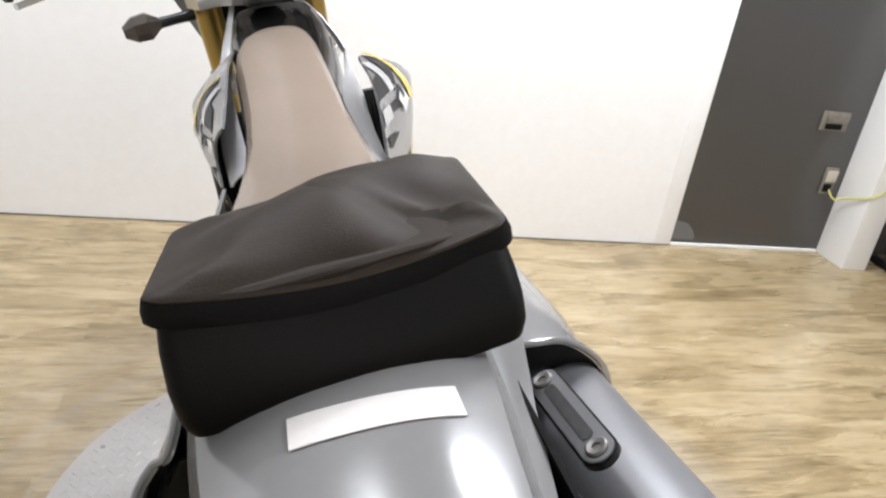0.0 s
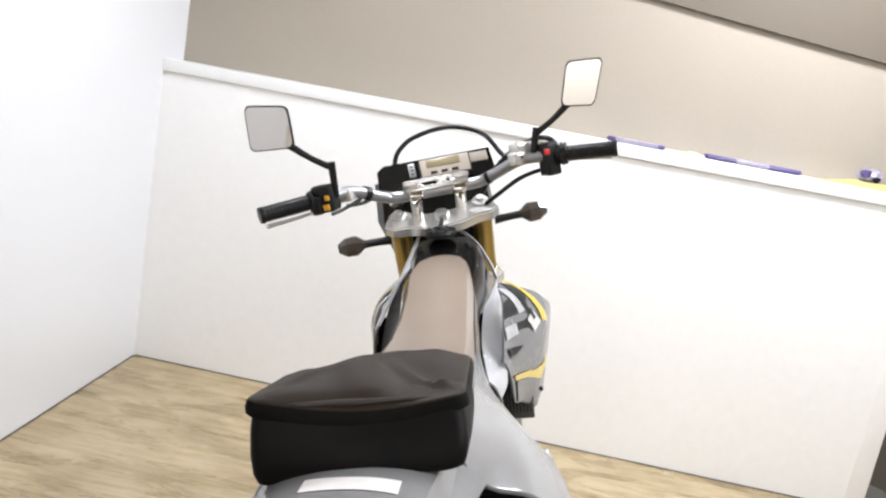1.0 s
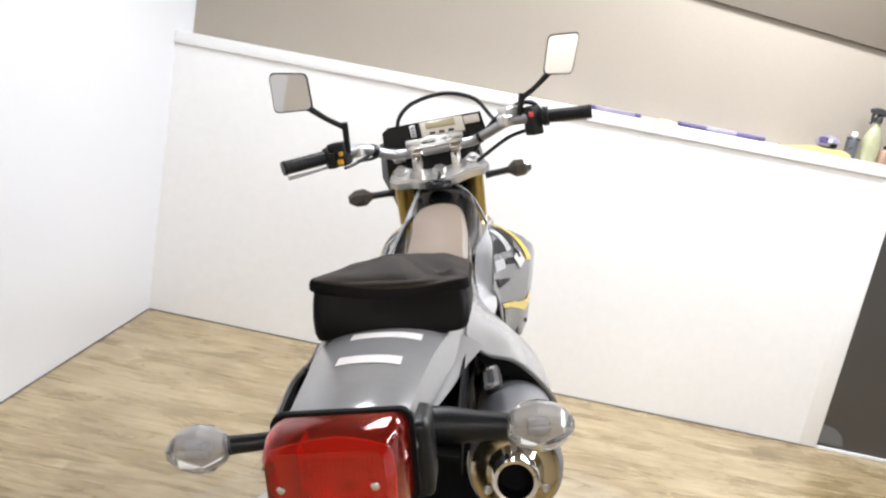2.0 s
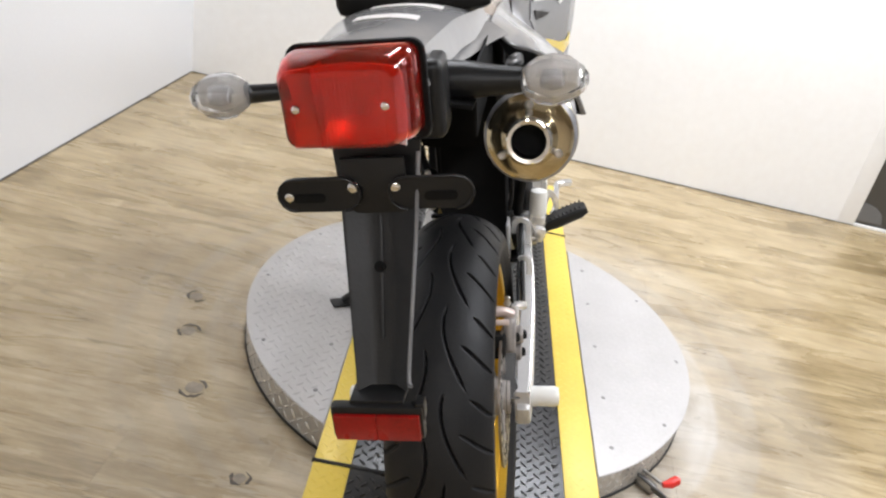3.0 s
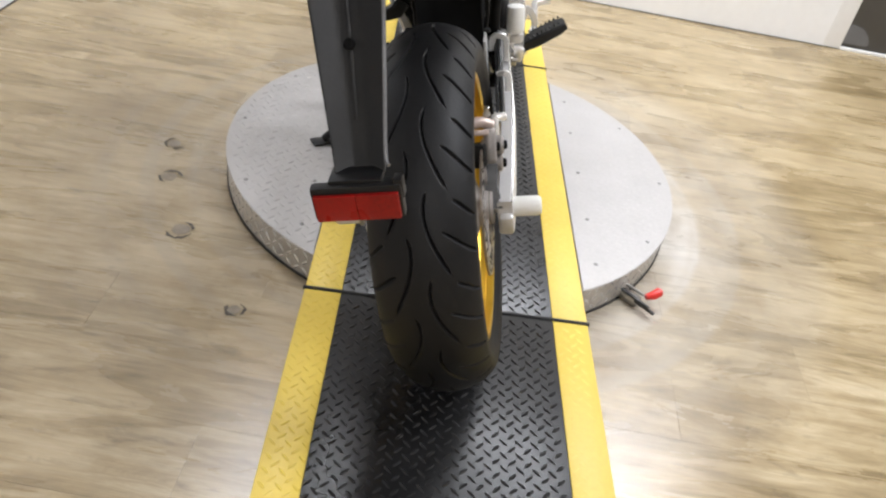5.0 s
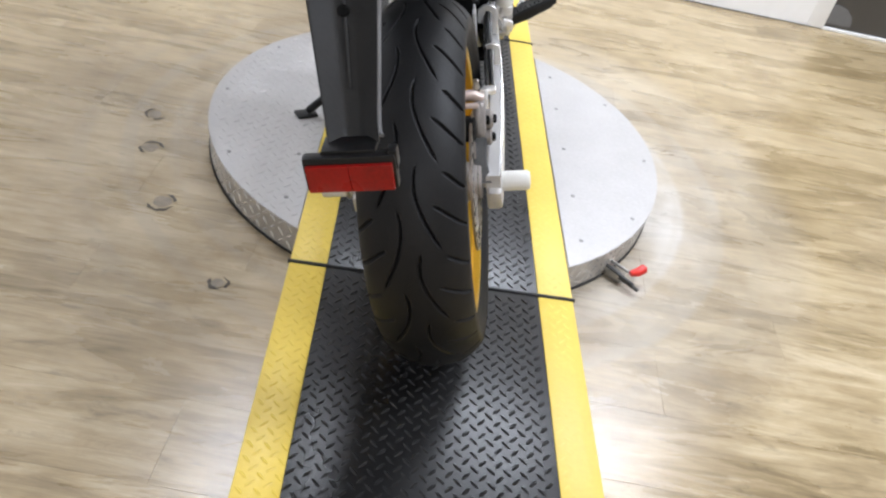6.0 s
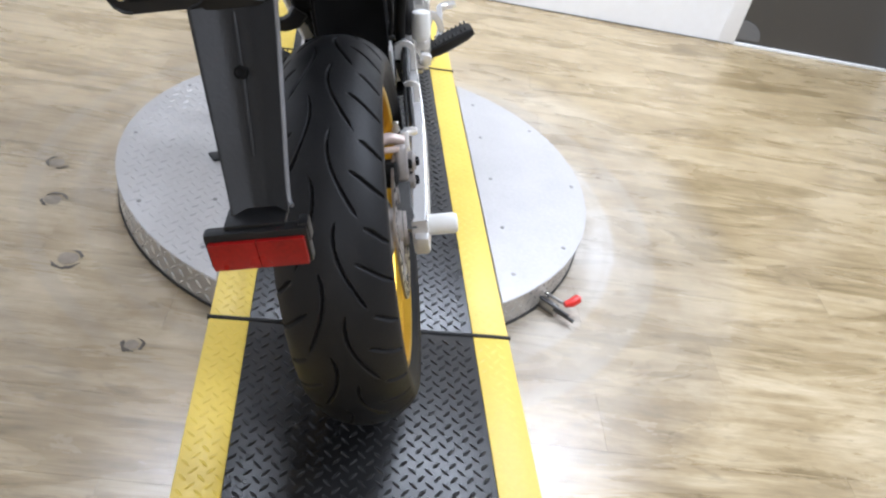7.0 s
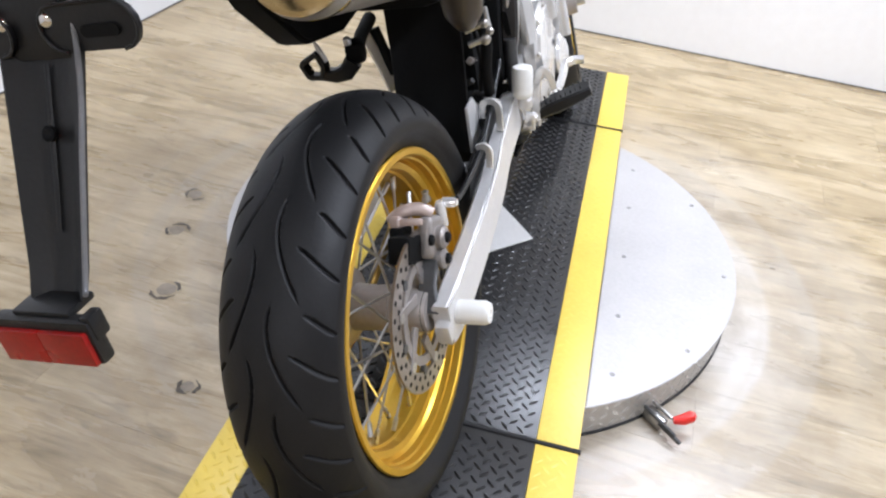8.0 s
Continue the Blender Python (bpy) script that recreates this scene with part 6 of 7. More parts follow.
for k in range(12):
    part("cooling_fin", box((0.15 - 0.004 * (k % 2), 0.16, 0.006), (0, 0.82, 0.50 + k * 0.013), (12, 0, 0), 0.002), ALLOY, cyl)
# linkage and wiring between the wheel and the engine
link = part("suspension_linkage", merge(box((0.15, 0.12, 0.30), (0.0, 0.50, 0.60), bevel=0.02), box((0.13, 0.10, 0.14), (0.01, 0.47, 0.40), bevel=0.015)), MATT, bike, "black shock reservoir and linkage")
rng = random.Random(11)
for k in range(10):
    u, w = 0.03 + rng.random() * 0.06, 0.40 + rng.random() * 0.36
    part("clip", sweep([(u, 0.436, w), (u + 0.012 + rng.random() * 0.02, 0.432, w + 0.01 - rng.random() * 0.02)], 0.003 + rng.random() * 0.003, 8), DARKSTEEL if k % 3 else STEEL, link)
for u0, u1, v, r in ((0.030, 0.050, 0.42, 0.006), (0.062, 0.088, 0.43, 0.005)):
    part("hose", sweep(smooth([(u0, v, 0.78), (u0 + 0.012, v - 0.006, 0.66), (u1, v, 0.54), (u1 - 0.016, v + 0.01, 0.44)], 5), r, 8), BLACK, link)
part("cylinder_head", box((0.16, 0.19, 0.10), (0, 0.84, 0.70), (12, 0, 0), 0.02, 3), DARKSTEEL, bike)
part("carburettor", merge(box((0.09, 0.10, 0.10), (0.03, 0.60, 0.64), bevel=0.015), sweep([(0.03, 0.65, 0.64), (0.02, 0.76, 0.68)], 0.028, 16), sweep([(0.03, 0.55, 0.64), (0.02, 0.42, 0.68)], 0.034, 16)), DARKSTEEL, bike)
part("air_box", box((0.16, 0.22, 0.20), (0.0, 0.40, 0.76), bevel=0.03), MATT, bike)
part("water_pump", merge(lathe([(0, 0.10), (0.034, 0.102), (0.040, 0.12), (0.032, 0.145), (0.018, 0.15), (0, 0.15)], 28, "x", (0, 0.885, 0.37)), sweep(smooth([(0.13, 0.885, 0.40), (0.135, 0.90, 0.46), (0.14, 0.89, 0.56), (0.14, 0.88, 0.62)], 5), 0.013, 12)), ALLOY, bike)
# rear brake reservoir, brackets and pedal by the foot peg
mc = part("brake_master", sweep([(0.116, 0.53, 0.53), (0.114, 0.525, 0.43)], 0.012, 14), DARKSTEEL, bike, "dark rear brake master cylinder")
part("reservoir", lathe([(0.0150, 0), (0.0185, 0.004), (0.0195, 0.012), (0.0195, 0.050), (0.0175, 0.057), (0.010, 0.060), (0, 0.060)], 24, "z"), NYLON, mc, "white brake fluid reservoir", pose(0.1370, 0.492, 0.431, -4, 5, 0))
part("reservoir_cap", lathe([(0.012, 0), (0.014, 0.003), (0.014, 0.018), (0.011, 0.0215), (0, 0.0215)], 22, "z"), ALLOY, mc, "", pose(0.1390, 0.494, 0.409, -4, 5, 0))
part("push_rod", sweep([(0.118, 0.522, 0.432), (0.126, 0.522, 0.395), (0.134, 0.525, 0.372)], 0.0045, 8), BRIGHT, mc)
part("rod_fork", merge(box((0.020, 0.018, 0.026), (0.139, 0.525, 0.372), (0, 12, 0), 0.004), bolt((0.148, 0.525, 0.374), 0.0075, 0.006, "x"), box((0.026, 0.012, 0.010), (0.133, 0.528, 0.353), (0, 0, 0), 0.003)), BRIGHT, mc)
part("frame_bracket", merge(box((0.016, 0.030, 0.060), (0.110, 0.555, 0.49), (8, 0, 0), 0.004), box((0.010, 0.050, 0.024), (0.116, 0.57, 0.46), (20, 0, 0), 0.003)), ALLOY, bike, "alloy pivot bracket")
part("heel_plate", sweep(smooth([(0.142, 0.556, 0.345), (0.146, 0.558, 0.395), (0.151, 0.560, 0.432), (0.1625, 0.562, 0.454), (0.174, 0.566, 0.440), (0.180, 0.572, 0.412)], 5), [(0.0085, 0.006), (0.0085, 0.006), (0.0075, 0.006), (0.006, 0.005)], 10, True, (0, 1, 0)), BRIGHT, bike, "bright alloy heel plate")
part("side_case", merge(box((0.022, 0.060, 0.14), (0.122, 0.70, 0.47), (6, 0, 0), 0.008, 3), lathe([(0.026, 0.12), (0.028, 0.137), (0.022, 0.143), (0, 0.144)], 24, "x", (0, 0.70, 0.52))), BRIGHT, bike, "bright alloy engine side case")
rod = part("switch_rod", sweep([(0.114, 0.548, 0.60), (0.112, 0.548, 0.535)], [0.006, 0.009, 0.006], 12), STEEL, bike, "steel brake switch rod")
part("rubber_boot", sweep([(0.111, 0.546, 0.538), (0.110, 0.545, 0.505)], [0.010, 0.0125, 0.009], 12), MATT, rod)
part("brace_plate", slab([(-0.035, -0.05), (0.02, -0.05), (0.030, 0.01), (0.006, 0.035), (-0.030, 0.03)], 0.005, Matrix.Translation((0.078, 0.36, 0.452)) @ pose(0, 0, 0, 90, 0, 90), 0.001), ALLOY, bike, "alloy swing arm brace")
for u, v, w, r, mat in ((0.068, 0.50, 0.470, 0.012, WORNALLOY), (0.060, 0.46, 0.520, 0.012, WORNALLOY), (0.085, 0.50, 0.560, 0.008, WORNALLOY), (0.074, 0.47, 0.610, 0.010, DARKSTEEL), (0.095, 0.53, 0.450, 0.007, BRIGHT),
                        (0.052, 0.44, 0.590, 0.011, DARKSTEEL), (0.098, 0.52, 0.645, 0.008, WORNALLOY), (0.088, 0.49, 0.420, 0.011, WORNALLOY)):
    part("fitting", merge(lathe([(r, 0), (r, r * 0.8), (r * 0.7, r * 1.1), (r * 0.7, r * 1.6), (0, r * 1.6)], 14, "z"), lathe([(r * 0.5, r * 1.6), (r * 0.45, r * 2.6), (0, r * 2.6)], 10, "z")), mat, bike, "", pose(u, v, w, 70, 20 + u * 300, 0))
for k, (u, v) in enumerate(((0.166, 0.70), (0.160, 0.79), (0.150, 0.86), (0.158, 0.66))):
    part("engine_bolt", bolt((u - 0.012, v, 0.46 - 0.03 * k), 0.008, 0.008, "x"), BRIGHT if k % 2 else DARKSTEEL, bike)
part("rocker_cover", merge(box((0.03, 0.11, 0.075), (0.118, 0.78, 0.495), (10, 0, 0), 0.012, 3), sweep(smooth([(0.12, 0.70, 0.54), (0.136, 0.76, 0.545), (0.130, 0.84, 0.53)], 5), 0.010, 12)), ALLOY, bike, "cast alloy side cover")
part("brake_pedal", sweep(smooth([(0.168, 0.585, 0.382), (0.176, 0.62, 0.388), (0.179, 0.67, 0.400), (0.180, 0.70, 0.412), (0.194, 0.712, 0.415), (0.216, 0.716, 0.414)], 5), [(0.007, 0.008), (0.006, 0.008), (0.007, 0.009), (0.009, 0.006)], 10, True), BRIGHT, bike, "bright alloy brake pedal")


def foot_peg(s):
    m = Matrix.Diagonal((s, 1, 1, 1))
    peg = part("foot_peg", sweep([(0.135, 0.565, 0.362), (0.178, 0.575, 0.380), (0.230, 0.584, 0.399), (0.247, 0.587, 0.405)], [(0.013, 0.009), (0.024, 0.013), (0.024, 0.011), (0.017, 0.008)], 12, True), BLACK, bike, "black serrated foot peg", m)
    part("peg_mount", box((0.028, 0.036, 0.036), (0.118, 0.56, 0.348), bevel=0.005), STEEL, peg, "", m)
    for k in range(9):
        x = 0.155 + k * 0.0095
        for o in (-0.018, 0.018):
            part("peg_tooth", box((0.005, 0.005, 0.007), (x, 0.572 + (x - 0.16) * 0.17 + o, 0.390 + (x - 0.16) * 0.36), (0, -18, 0), 0.001, 1, (0.4, 0.4)), BLACK, peg, "", m)
    part("peg_spring", sweep([Vector((0.140 + 0.002 * t, 0.585 + 0.007 * math.cos(t * 2), 0.345 + 0.007 * math.sin(t * 2))) for t in np.linspace(0, 8, 40)], 0.0014, 6), STEEL, peg, "", m)


foot_peg(1)
foot_peg(-1)
# folded passenger peg on the left: a five-sided loop on a hinged block
loop = [(-0.132, 0.214, 0.618), (-0.102, 0.214, 0.633), (-0.094, 0.214, 0.612), (-0.100, 0.214, 0.596), (-0.122, 0.214, 0.596)]
loop = [Vector(p) for p in loop]
loop = loop + loop[:1]
ring = []
for p, q in zip(loop, loop[1:]):
    ring += [p.lerp(q, 0.12), p.lerp(q, 0.88)]
hang = part("passenger_peg", sweep(ring + ring[:1], (0.0042, 0.010), 8, True, (0, 1, 0)), BLACK, bike, "folded black passenger foot peg")
part("peg_arm", sweep([(-0.102, 0.216, 0.598), (-0.080, 0.218, 0.595), (-0.064, 0.222, 0.598), (-0.052, 0.228, 0.612)], [(0.008, 0.010), (0.010, 0.012), (0.013, 0.014), (0.014, 0.015)], 8, True, (0, 1, 0)), BLACK, hang)
part("peg_block", merge(box((0.030, 0.040, 0.032), (-0.050, 0.240, 0.624), (0, 0, 20), 0.008, 3), sweep([(-0.052, 0.25, 0.62), (-0.085, 0.34, 0.615), (-0.10, 0.42, 0.62)], [0.010, 0.011, 0.012], 10)), MATT, hang)
part("peg_spring", sweep([(-0.105, 0.214, 0.655), (-0.098, 0.214, 0.636), (-0.091, 0.214, 0.618)], [0.002, 0.0045, 0.0045], 8), STEEL, hang)
part("peg_bolt", bolt((-0.052, 0.222, 0.640), 0.006, 0.012, "z"), STEEL, hang)
part("rear_stay", sweep([(-0.112, 0.41, 0.60), (-0.098, 0.42, 0.54), (-0.082, 0.42, 0.485)], (0.007, 0.009), 8, True), ALLOY, bike, "alloy swing arm stay")
part("rear_strut", sweep([(-0.098, 0.425, 0.60), (-0.084, 0.425, 0.545), (-0.076, 0.425, 0.515)], (0.008, 0.008), 8, True), MATT, bike)
part("mudguard_lip", box((0.052, 0.010, 0.006), (-0.023, 0.200, 0.5685), (0, 0, 0), 0.0015), MATT, bike)
# side stand
foot = BIKE.inverted() @ Vector((-0.352, 0.575, 0.0905))
stand_leg = part("side_stand", sweep([(-0.11, 0.60, 0.33), foot.lerp(Vector((-0.11, 0.60, 0.33)), 0.5), foot + Vector((0.004, 0, 0.008))], [0.013, 0.011, 0.010], 12), BLACK, bike, "black side stand, folded out")
fm = BIKE.inverted() @ pose(-0.356, 0.572, 0.0862, 0, 0, 30)
part("stand_foot", box((0.055, 0.036, 0.007), (0, 0, 0.0035), bevel=0.003), BLACK, stand_leg, "", fm)
part("chain", sweep(smooth([(-0.080, -0.09, 0.35), (-0.080, -0.03, 0.408), (-0.080, 0.10, 0.420), (-0.080, 0.60, 0.44), (-0.080, 0.66, 0.41), (-0.080, 0.60, 0.37), (-0.080, 0.10, 0.225), (-0.080, 0.0, 0.216), (-0.080, -0.08, 0.26), (-0.080, -0.09, 0.35)], 8), (0.006, 0.008), 8, True), GOLDFORK, bike, "gold drive chain")
part("skid_plate", box((0.18, 0.36, 0.01), (0, 0.76, 0.268), bevel=0.004), MATT, bike)

# ---- steering: everything here turns with the bars ----
FORE = Vector((0, AXIS.z, -AXIS.y))
for s in (-1, 1):
    top = HEAD + AXIS * (1.047 / AXIS.z) + FORE * 0.035 + Vector((s * 0.1, 0, 0))
    mid = HEAD + AXIS * (0.60 / AXIS.z) + FORE * 0.035 + Vector((s * 0.1, 0, 0))
    axle = HEAD + AXIS * (0.31 / AXIS.z) + FORE * 0.06 + Vector((s * 0.09, 0, 0))
    leg = part("fork_leg", sweep([mid, top], [0.0255, 0.0255], 20), GOLDFORK, bike, "gold upper fork leg", STEER)
    part("fork_slider", sweep([axle, mid.lerp(axle, 0.15)], [0.024, 0.020], 18), STEEL, leg, "", STEER)
    part("fork_cap", sweep([top, top + AXIS * 0.006, top + AXIS * 0.008, top + AXIS * 0.016], [0.021, 0.020, 0.011, 0.010], 18), ALLOY, leg, "", STEER)
def yoke(w, thick, label):
    c = HEAD + AXIS * (w / AXIS.z)
    pts = [(-0.138, 0.006), (-0.128, 0.040), (-0.100, 0.066), (-0.070, 0.050), (-0.03, 0.030), (0.03, 0.030), (0.070, 0.050), (0.100, 0.066), (0.128, 0.040), (0.138, 0.006),
           (0.120, -0.012), (0.085, -0.014), (0.045, -0.030), (0.0, -0.036), (-0.045, -0.030), (-0.085, -0.014), (-0.120, -0.012)]
    m = Matrix.Translation(c) @ Matrix(((1, 0, 0, 0), (0, FORE.y, AXIS.y, 0), (0, FORE.z, AXIS.z, 0), (0, 0, 0, 1)))
    return part("triple_clamp", slab(pts, thick, m, 0.004), BRIGHT, bike, label, STEER)


yk = yoke(1.022, 0.028, "machined alloy top yoke")
yoke(0.84, 0.035, "alloy lower yoke")
stem = HEAD + AXIS * (1.048 / AXIS.z)
part("stem_nut", sweep([stem, stem + AXIS * 0.016], [0.019, 0.017], 6), BRIGHT, yk, "", STEER)
part("head_tube", sweep([HEAD + AXIS * (0.87 / AXIS.z), HEAD + AXIS * (1.02 / AXIS.z)], 0.032, 18), MATT, bike)
BARC = Vector((0, 1.062, 1.112))
for s in (-1, 1):
    b = Vector((s * 0.052, 0, 0))
    part("bar_riser", merge(sweep([BARC + b - AXIS * 0.075, BARC + b - AXIS * 0.014], [0.015, 0.0165], 16), box((0.034, 0.044, 0.034), BARC + b, (-25, 0, 0), 0.007, 3)), CHROME, yk, "", STEER)
    for o in (-0.015, 0.015):
        part("clamp_bolt", lathe([(0.005, 0), (0.005, 0.006), (0.003, 0.006), (0.003, 0.002), (0, 0.002)], 10, "z"), STEEL, yk, "", STEER @ Matrix.Translation(BARC + b + Vector((0, o * 0.9, 0.016 + o * 0.4))) @ pose(0, 0, 0, -25 + 50, 0, 0))
cross = part("bar_clamp_bridge", merge(box((0.15, 0.012, 0.010), BARC + Vector((0, -0.017, 0.012)), (-25, 0, 0), 0.003), box((0.15, 0.012, 0.010), BARC + Vector((0, 0.017, 0.026)), (-25, 0, 0), 0.003),
                                      *[sweep([BARC + Vector((x, -0.015, 0.013)), BARC + Vector((x + 0.03 * k, 0.016, 0.027))], (0.004, 0.004), 8, True) for x, k in ((-0.06, 1), (-0.03, -1), (0.0, 1), (0.03, -1), (0.03, 1), (0.06, -1))],
                                      box((0.036, 0.05, 0.010), BARC + Vector((-0.06, 0, 0.02)), (-25, 0, 0), 0.003), box((0.036, 0.05, 0.010), BARC + Vector((0.06, 0, 0.02)), (-25, 0, 0), 0.003)), BRIGHT, bike, "machined bridge across the bar clamps", STEER)
bar = smooth([(-0.388, 0.909, 1.146), (-0.29, 0.943, 1.151), (-0.235, 0.965, 1.154), (-0.19, 1.00, 1.150), (-0.13, 1.050, 1.122), (-0.08, 1.062, 1.112), (0.08, 1.062, 1.112), (0.13, 1.050, 1.122), (0.19, 1.00, 1.150), (0.235, 0.965, 1.154), (0.29, 0.943, 1.151), (0.388, 0.909, 1.146)], 6)
hb = part("handlebar", sweep(bar, 0.0135, 16), BARGREY, bike, "tapered silver handlebar", STEER)
for s in (-1, 1):
    g0, g1 = Vector((s * 0.282, 0.946, 1.151)), Vector((s * 0.394, 0.907, 1.1455))
    grip = part("grip", sweep([g0.lerp(g1, t) for t in (0, 0.02, 0.06, 0.08, 0.9, 0.93, 1.0)], [0.024, 0.024, 0.022, 0.0165, 0.0165, 0.019, 0.017], 20), BLACK, hb, "black rubber grip", STEER)
    bm = bmesh.new()
    for k in range(11):
        c = g0.lerp(g1, 0.12 + 0.072 * k)
        dd = (g1 - g0).normalized()
        bm = merge(bm, sweep([c, c + dd * 0.0042], 0.0177, 14))
    part("grip_rib", bm, BLACK, grip, "", STEER)["kind"] = "stuff"
    sw = Vector((s * 0.252, 0.956, 1.152))
    if s < 0:
        h = part("switch_housing", merge(box((0.050, 0.050, 0.060), sw, (0, 0, -20), 0.010, 3), box((0.024, 0.034, 0.040), sw + Vector((-0.018, -0.012, -0.012)), (0, 0, -20), 0.006)), BLACK, hb, "left switch block", STEER)
        part("switch_button", box((0.010, 0.010, 0.011), sw + Vector((0.004, -0.028, 0.002)), (0, 0, -20), 0.002), ORANGE, h, "yellow switch", STEER)
        part("switch_button", box((0.014, 0.012, 0.013), sw + Vector((0.000, -0.027, -0.018)), (0, 0, -20), 0.002), ORANGE, h, "yellow switch", STEER)
        part("clutch_lever", sweep(smooth([(-0.215, 1.015, 1.135), (-0.27, 0.99, 1.125), (-0.33, 0.955, 1.12), (-0.385, 0.925, 1.118)], 5), [(0.007, 0.005), (0.006, 0.004), (0.0075, 0.0055)], 10), BRIGHT, hb, "silver clutch lever", STEER)
        part("lever_perch", box((0.038, 0.040, 0.026), (-0.208, 0.992, 1.146), (0, 0, -24), 0.006), BRIGHT, hb, "", STEER)
        part("bar_clip", sweep([(-0.158, 1.028, 1.137), (-0.170, 1.018, 1.143)], 0.0155, 14), BLACK, hb, "", STEER)
    else:
        h = part("switch_housing", merge(box((0.034, 0.042, 0.074), sw + Vector((0, 0, -0.006)), (0, 0, 20), 0.007, 3)), BLACK, hb, "right switch block", STEER)
        part("kill_switch", box((0.012, 0.007, 0.013), sw + Vector((-0.008, -0.022, 0.012)), (0, 0, 20), 0.002), RED, h, "red kill switch", STEER)
        part("throttle_tube", lathe([(0.0, 0), (0.019, 0), (0.022, 0.010), (0.026, 0.012), (0.026, 0.015), (0.018, 0.018), (0.025, 0.021), (0.025, 0.024), (0, 0.024)], 22, "x", (0, 0, 0)), BLACK, hb, "", STEER @ Matrix.Translation(sw + Vector((0.016, -0.006, 0))) @ pose(0, 0, 0, 0, 0, -20))
        part("master_cylinder", merge(box((0.058, 0.034, 0.030), (0.196, 0.988, 1.158), (0, 0, 26), 0.007, 3), box((0.046, 0.040, 0.022), (0.200, 0.990, 1.180), (0, 0, 26), 0.005, 2)), BRIGHT, hb, "front brake master cylinder", STEER)
        part("sight_glass", bolt((0.190, 0.970, 1.160), 0.006, 0.003, "y"), MATT, hb, "", STEER)
        part("brake_lever", sweep(smooth([(0.215, 1.015, 1.145), (0.27, 0.99, 1.138), (0.33, 0.955, 1.133), (0.385, 0.925, 1.128)], 5), [(0.007, 0.005), (0.006, 0.004), (0.0075, 0.0055)], 10), BRIGHT, hb, "silver brake lever", STEER)
        part("bar_clip", sweep([(0.120, 1.054, 1.118), (0.128, 1.050, 1.121)], 0.0155, 14), BLACK, hb, "", STEER)

# instrument panel
gp = STEER @ pose(0.016, 1.142, 1.150, 58, 0, 0)
panel_g = part("instrument_panel", slab([(-0.150, -0.036), (-0.120, -0.050), (0.125, -0.050), (0.140, -0.030), (0.136, 0.034), (-0.128, 0.034), (-0.146, 0.020)], 0.012, gp, 0.004), GLOSS, bike, "black instrument panel")
part("panel_window", box((0.055, 0.026, 0.003), (0.100, 0.012, 0.0135), bevel=0.003), CASE, panel_g, "", gp)
inst = part("instrument", box((0.128, 0.052, 0.022), (0.018, -0.008, 0.022), bevel=0.005, seg=2), BLACK, panel_g, "tan digital instrument", gp)
part("bezel", box((0.120, 0.046, 0.004), (0.018, -0.006, 0.0335), bevel=0.0015), CASE, panel_g, "tan display bezel", gp)
part("display", box((0.082, 0.020, 0.003), (0.014, 0.003, 0.0362), bevel=0.001), LCD, panel_g, "grey-green display", gp)
for x in (-0.018, 0.008, 0.034):
    part("instrument_button", box((0.016, 0.0065, 0.005), (x + 0.006, -0.0215, 0.0362), bevel=0.001), BLACK, panel_g, "", gp)
part("indicator_strip", box((0.016, 0.036, 0.008), (-0.062, 0.004, 0.016), bevel=0.002), SILVER_PLASTIC, panel_g, "", gp)
for y in (-0.008, 0.002, 0.012):
    part("pilot_lamp", box((0.008, 0.005, 0.003), (-0.062, y, 0.0205), bevel=0.001), SMOKE, panel_g, "", gp)
part("ignition_lock", lathe([(0.017, 0), (0.018, 0.004), (0.018, 0.022), (0.015, 0.026), (0.004, 0.026), (0.004, 0.022), (0, 0.022)], 22, "z"), BRIGHT, bike, "chrome ignition lock", STEER @ pose(-0.098, 1.088, 1.092, -25, 0, 0))
part("headlight_cowl", loft([[(x * k, y, 1.02 + dz + 0.12 * h) for x, h in ((-0.14, 1), (-0.15, 0.2), (-0.11, -0.9), (0.11, -0.9), (0.15, 0.2), (0.14, 1))] for y, k, dz in ((1.155, 0.9, 0.0), (1.20, 1.0, 0.0), (1.25, 0.8, -0.03))]), BLACK, bike, "black headlight surround", STEER)
part("headlight", lathe([(0.0, 1.262), (0.05, 1.258), (0.07, 1.245), (0.072, 1.235), (0, 1.235)], 32, "y", (0, 0, 1.0)), CLEAR, bike, "", STEER)

# cables
part("brake_line", sweep(smooth([(-0.118, 1.13, 1.06), (-0.122, 1.16, 1.12), (-0.113, 1.17, 1.188), (-0.085, 1.17, 1.222), (-0.052, 1.17, 1.238), (-0.010, 1.17, 1.249), (0.033, 1.17, 1.252), (0.078, 1.165, 1.243), (0.115, 1.15, 1.224), (0.150, 1.12, 1.180), (0.17, 1.08, 1.165)], 6), 0.0058, 10), BLACK, bike, "black brake line arching over the instruments")
part("throttle_cable", sweep(smooth([(0.085, 1.12, 1.06), (0.102, 1.12, 1.10), (0.136, 1.10, 1.150), (0.172, 1.075, 1.185), (0.206, 1.060, 1.204), (0.239, 1.045, 1.215), (0.265, 1.030, 1.208), (0.273, 1.020, 1.187)], 6), 0.0062, 10), BLACK, bike)
part("throttle_cable", sweep(smooth([(0.08, 1.10, 1.05), (0.13, 1.08, 1.085), (0.19, 1.06, 1.125), (0.245, 1.03, 1.145)], 6), 0.0052, 10), BLACK, bike)
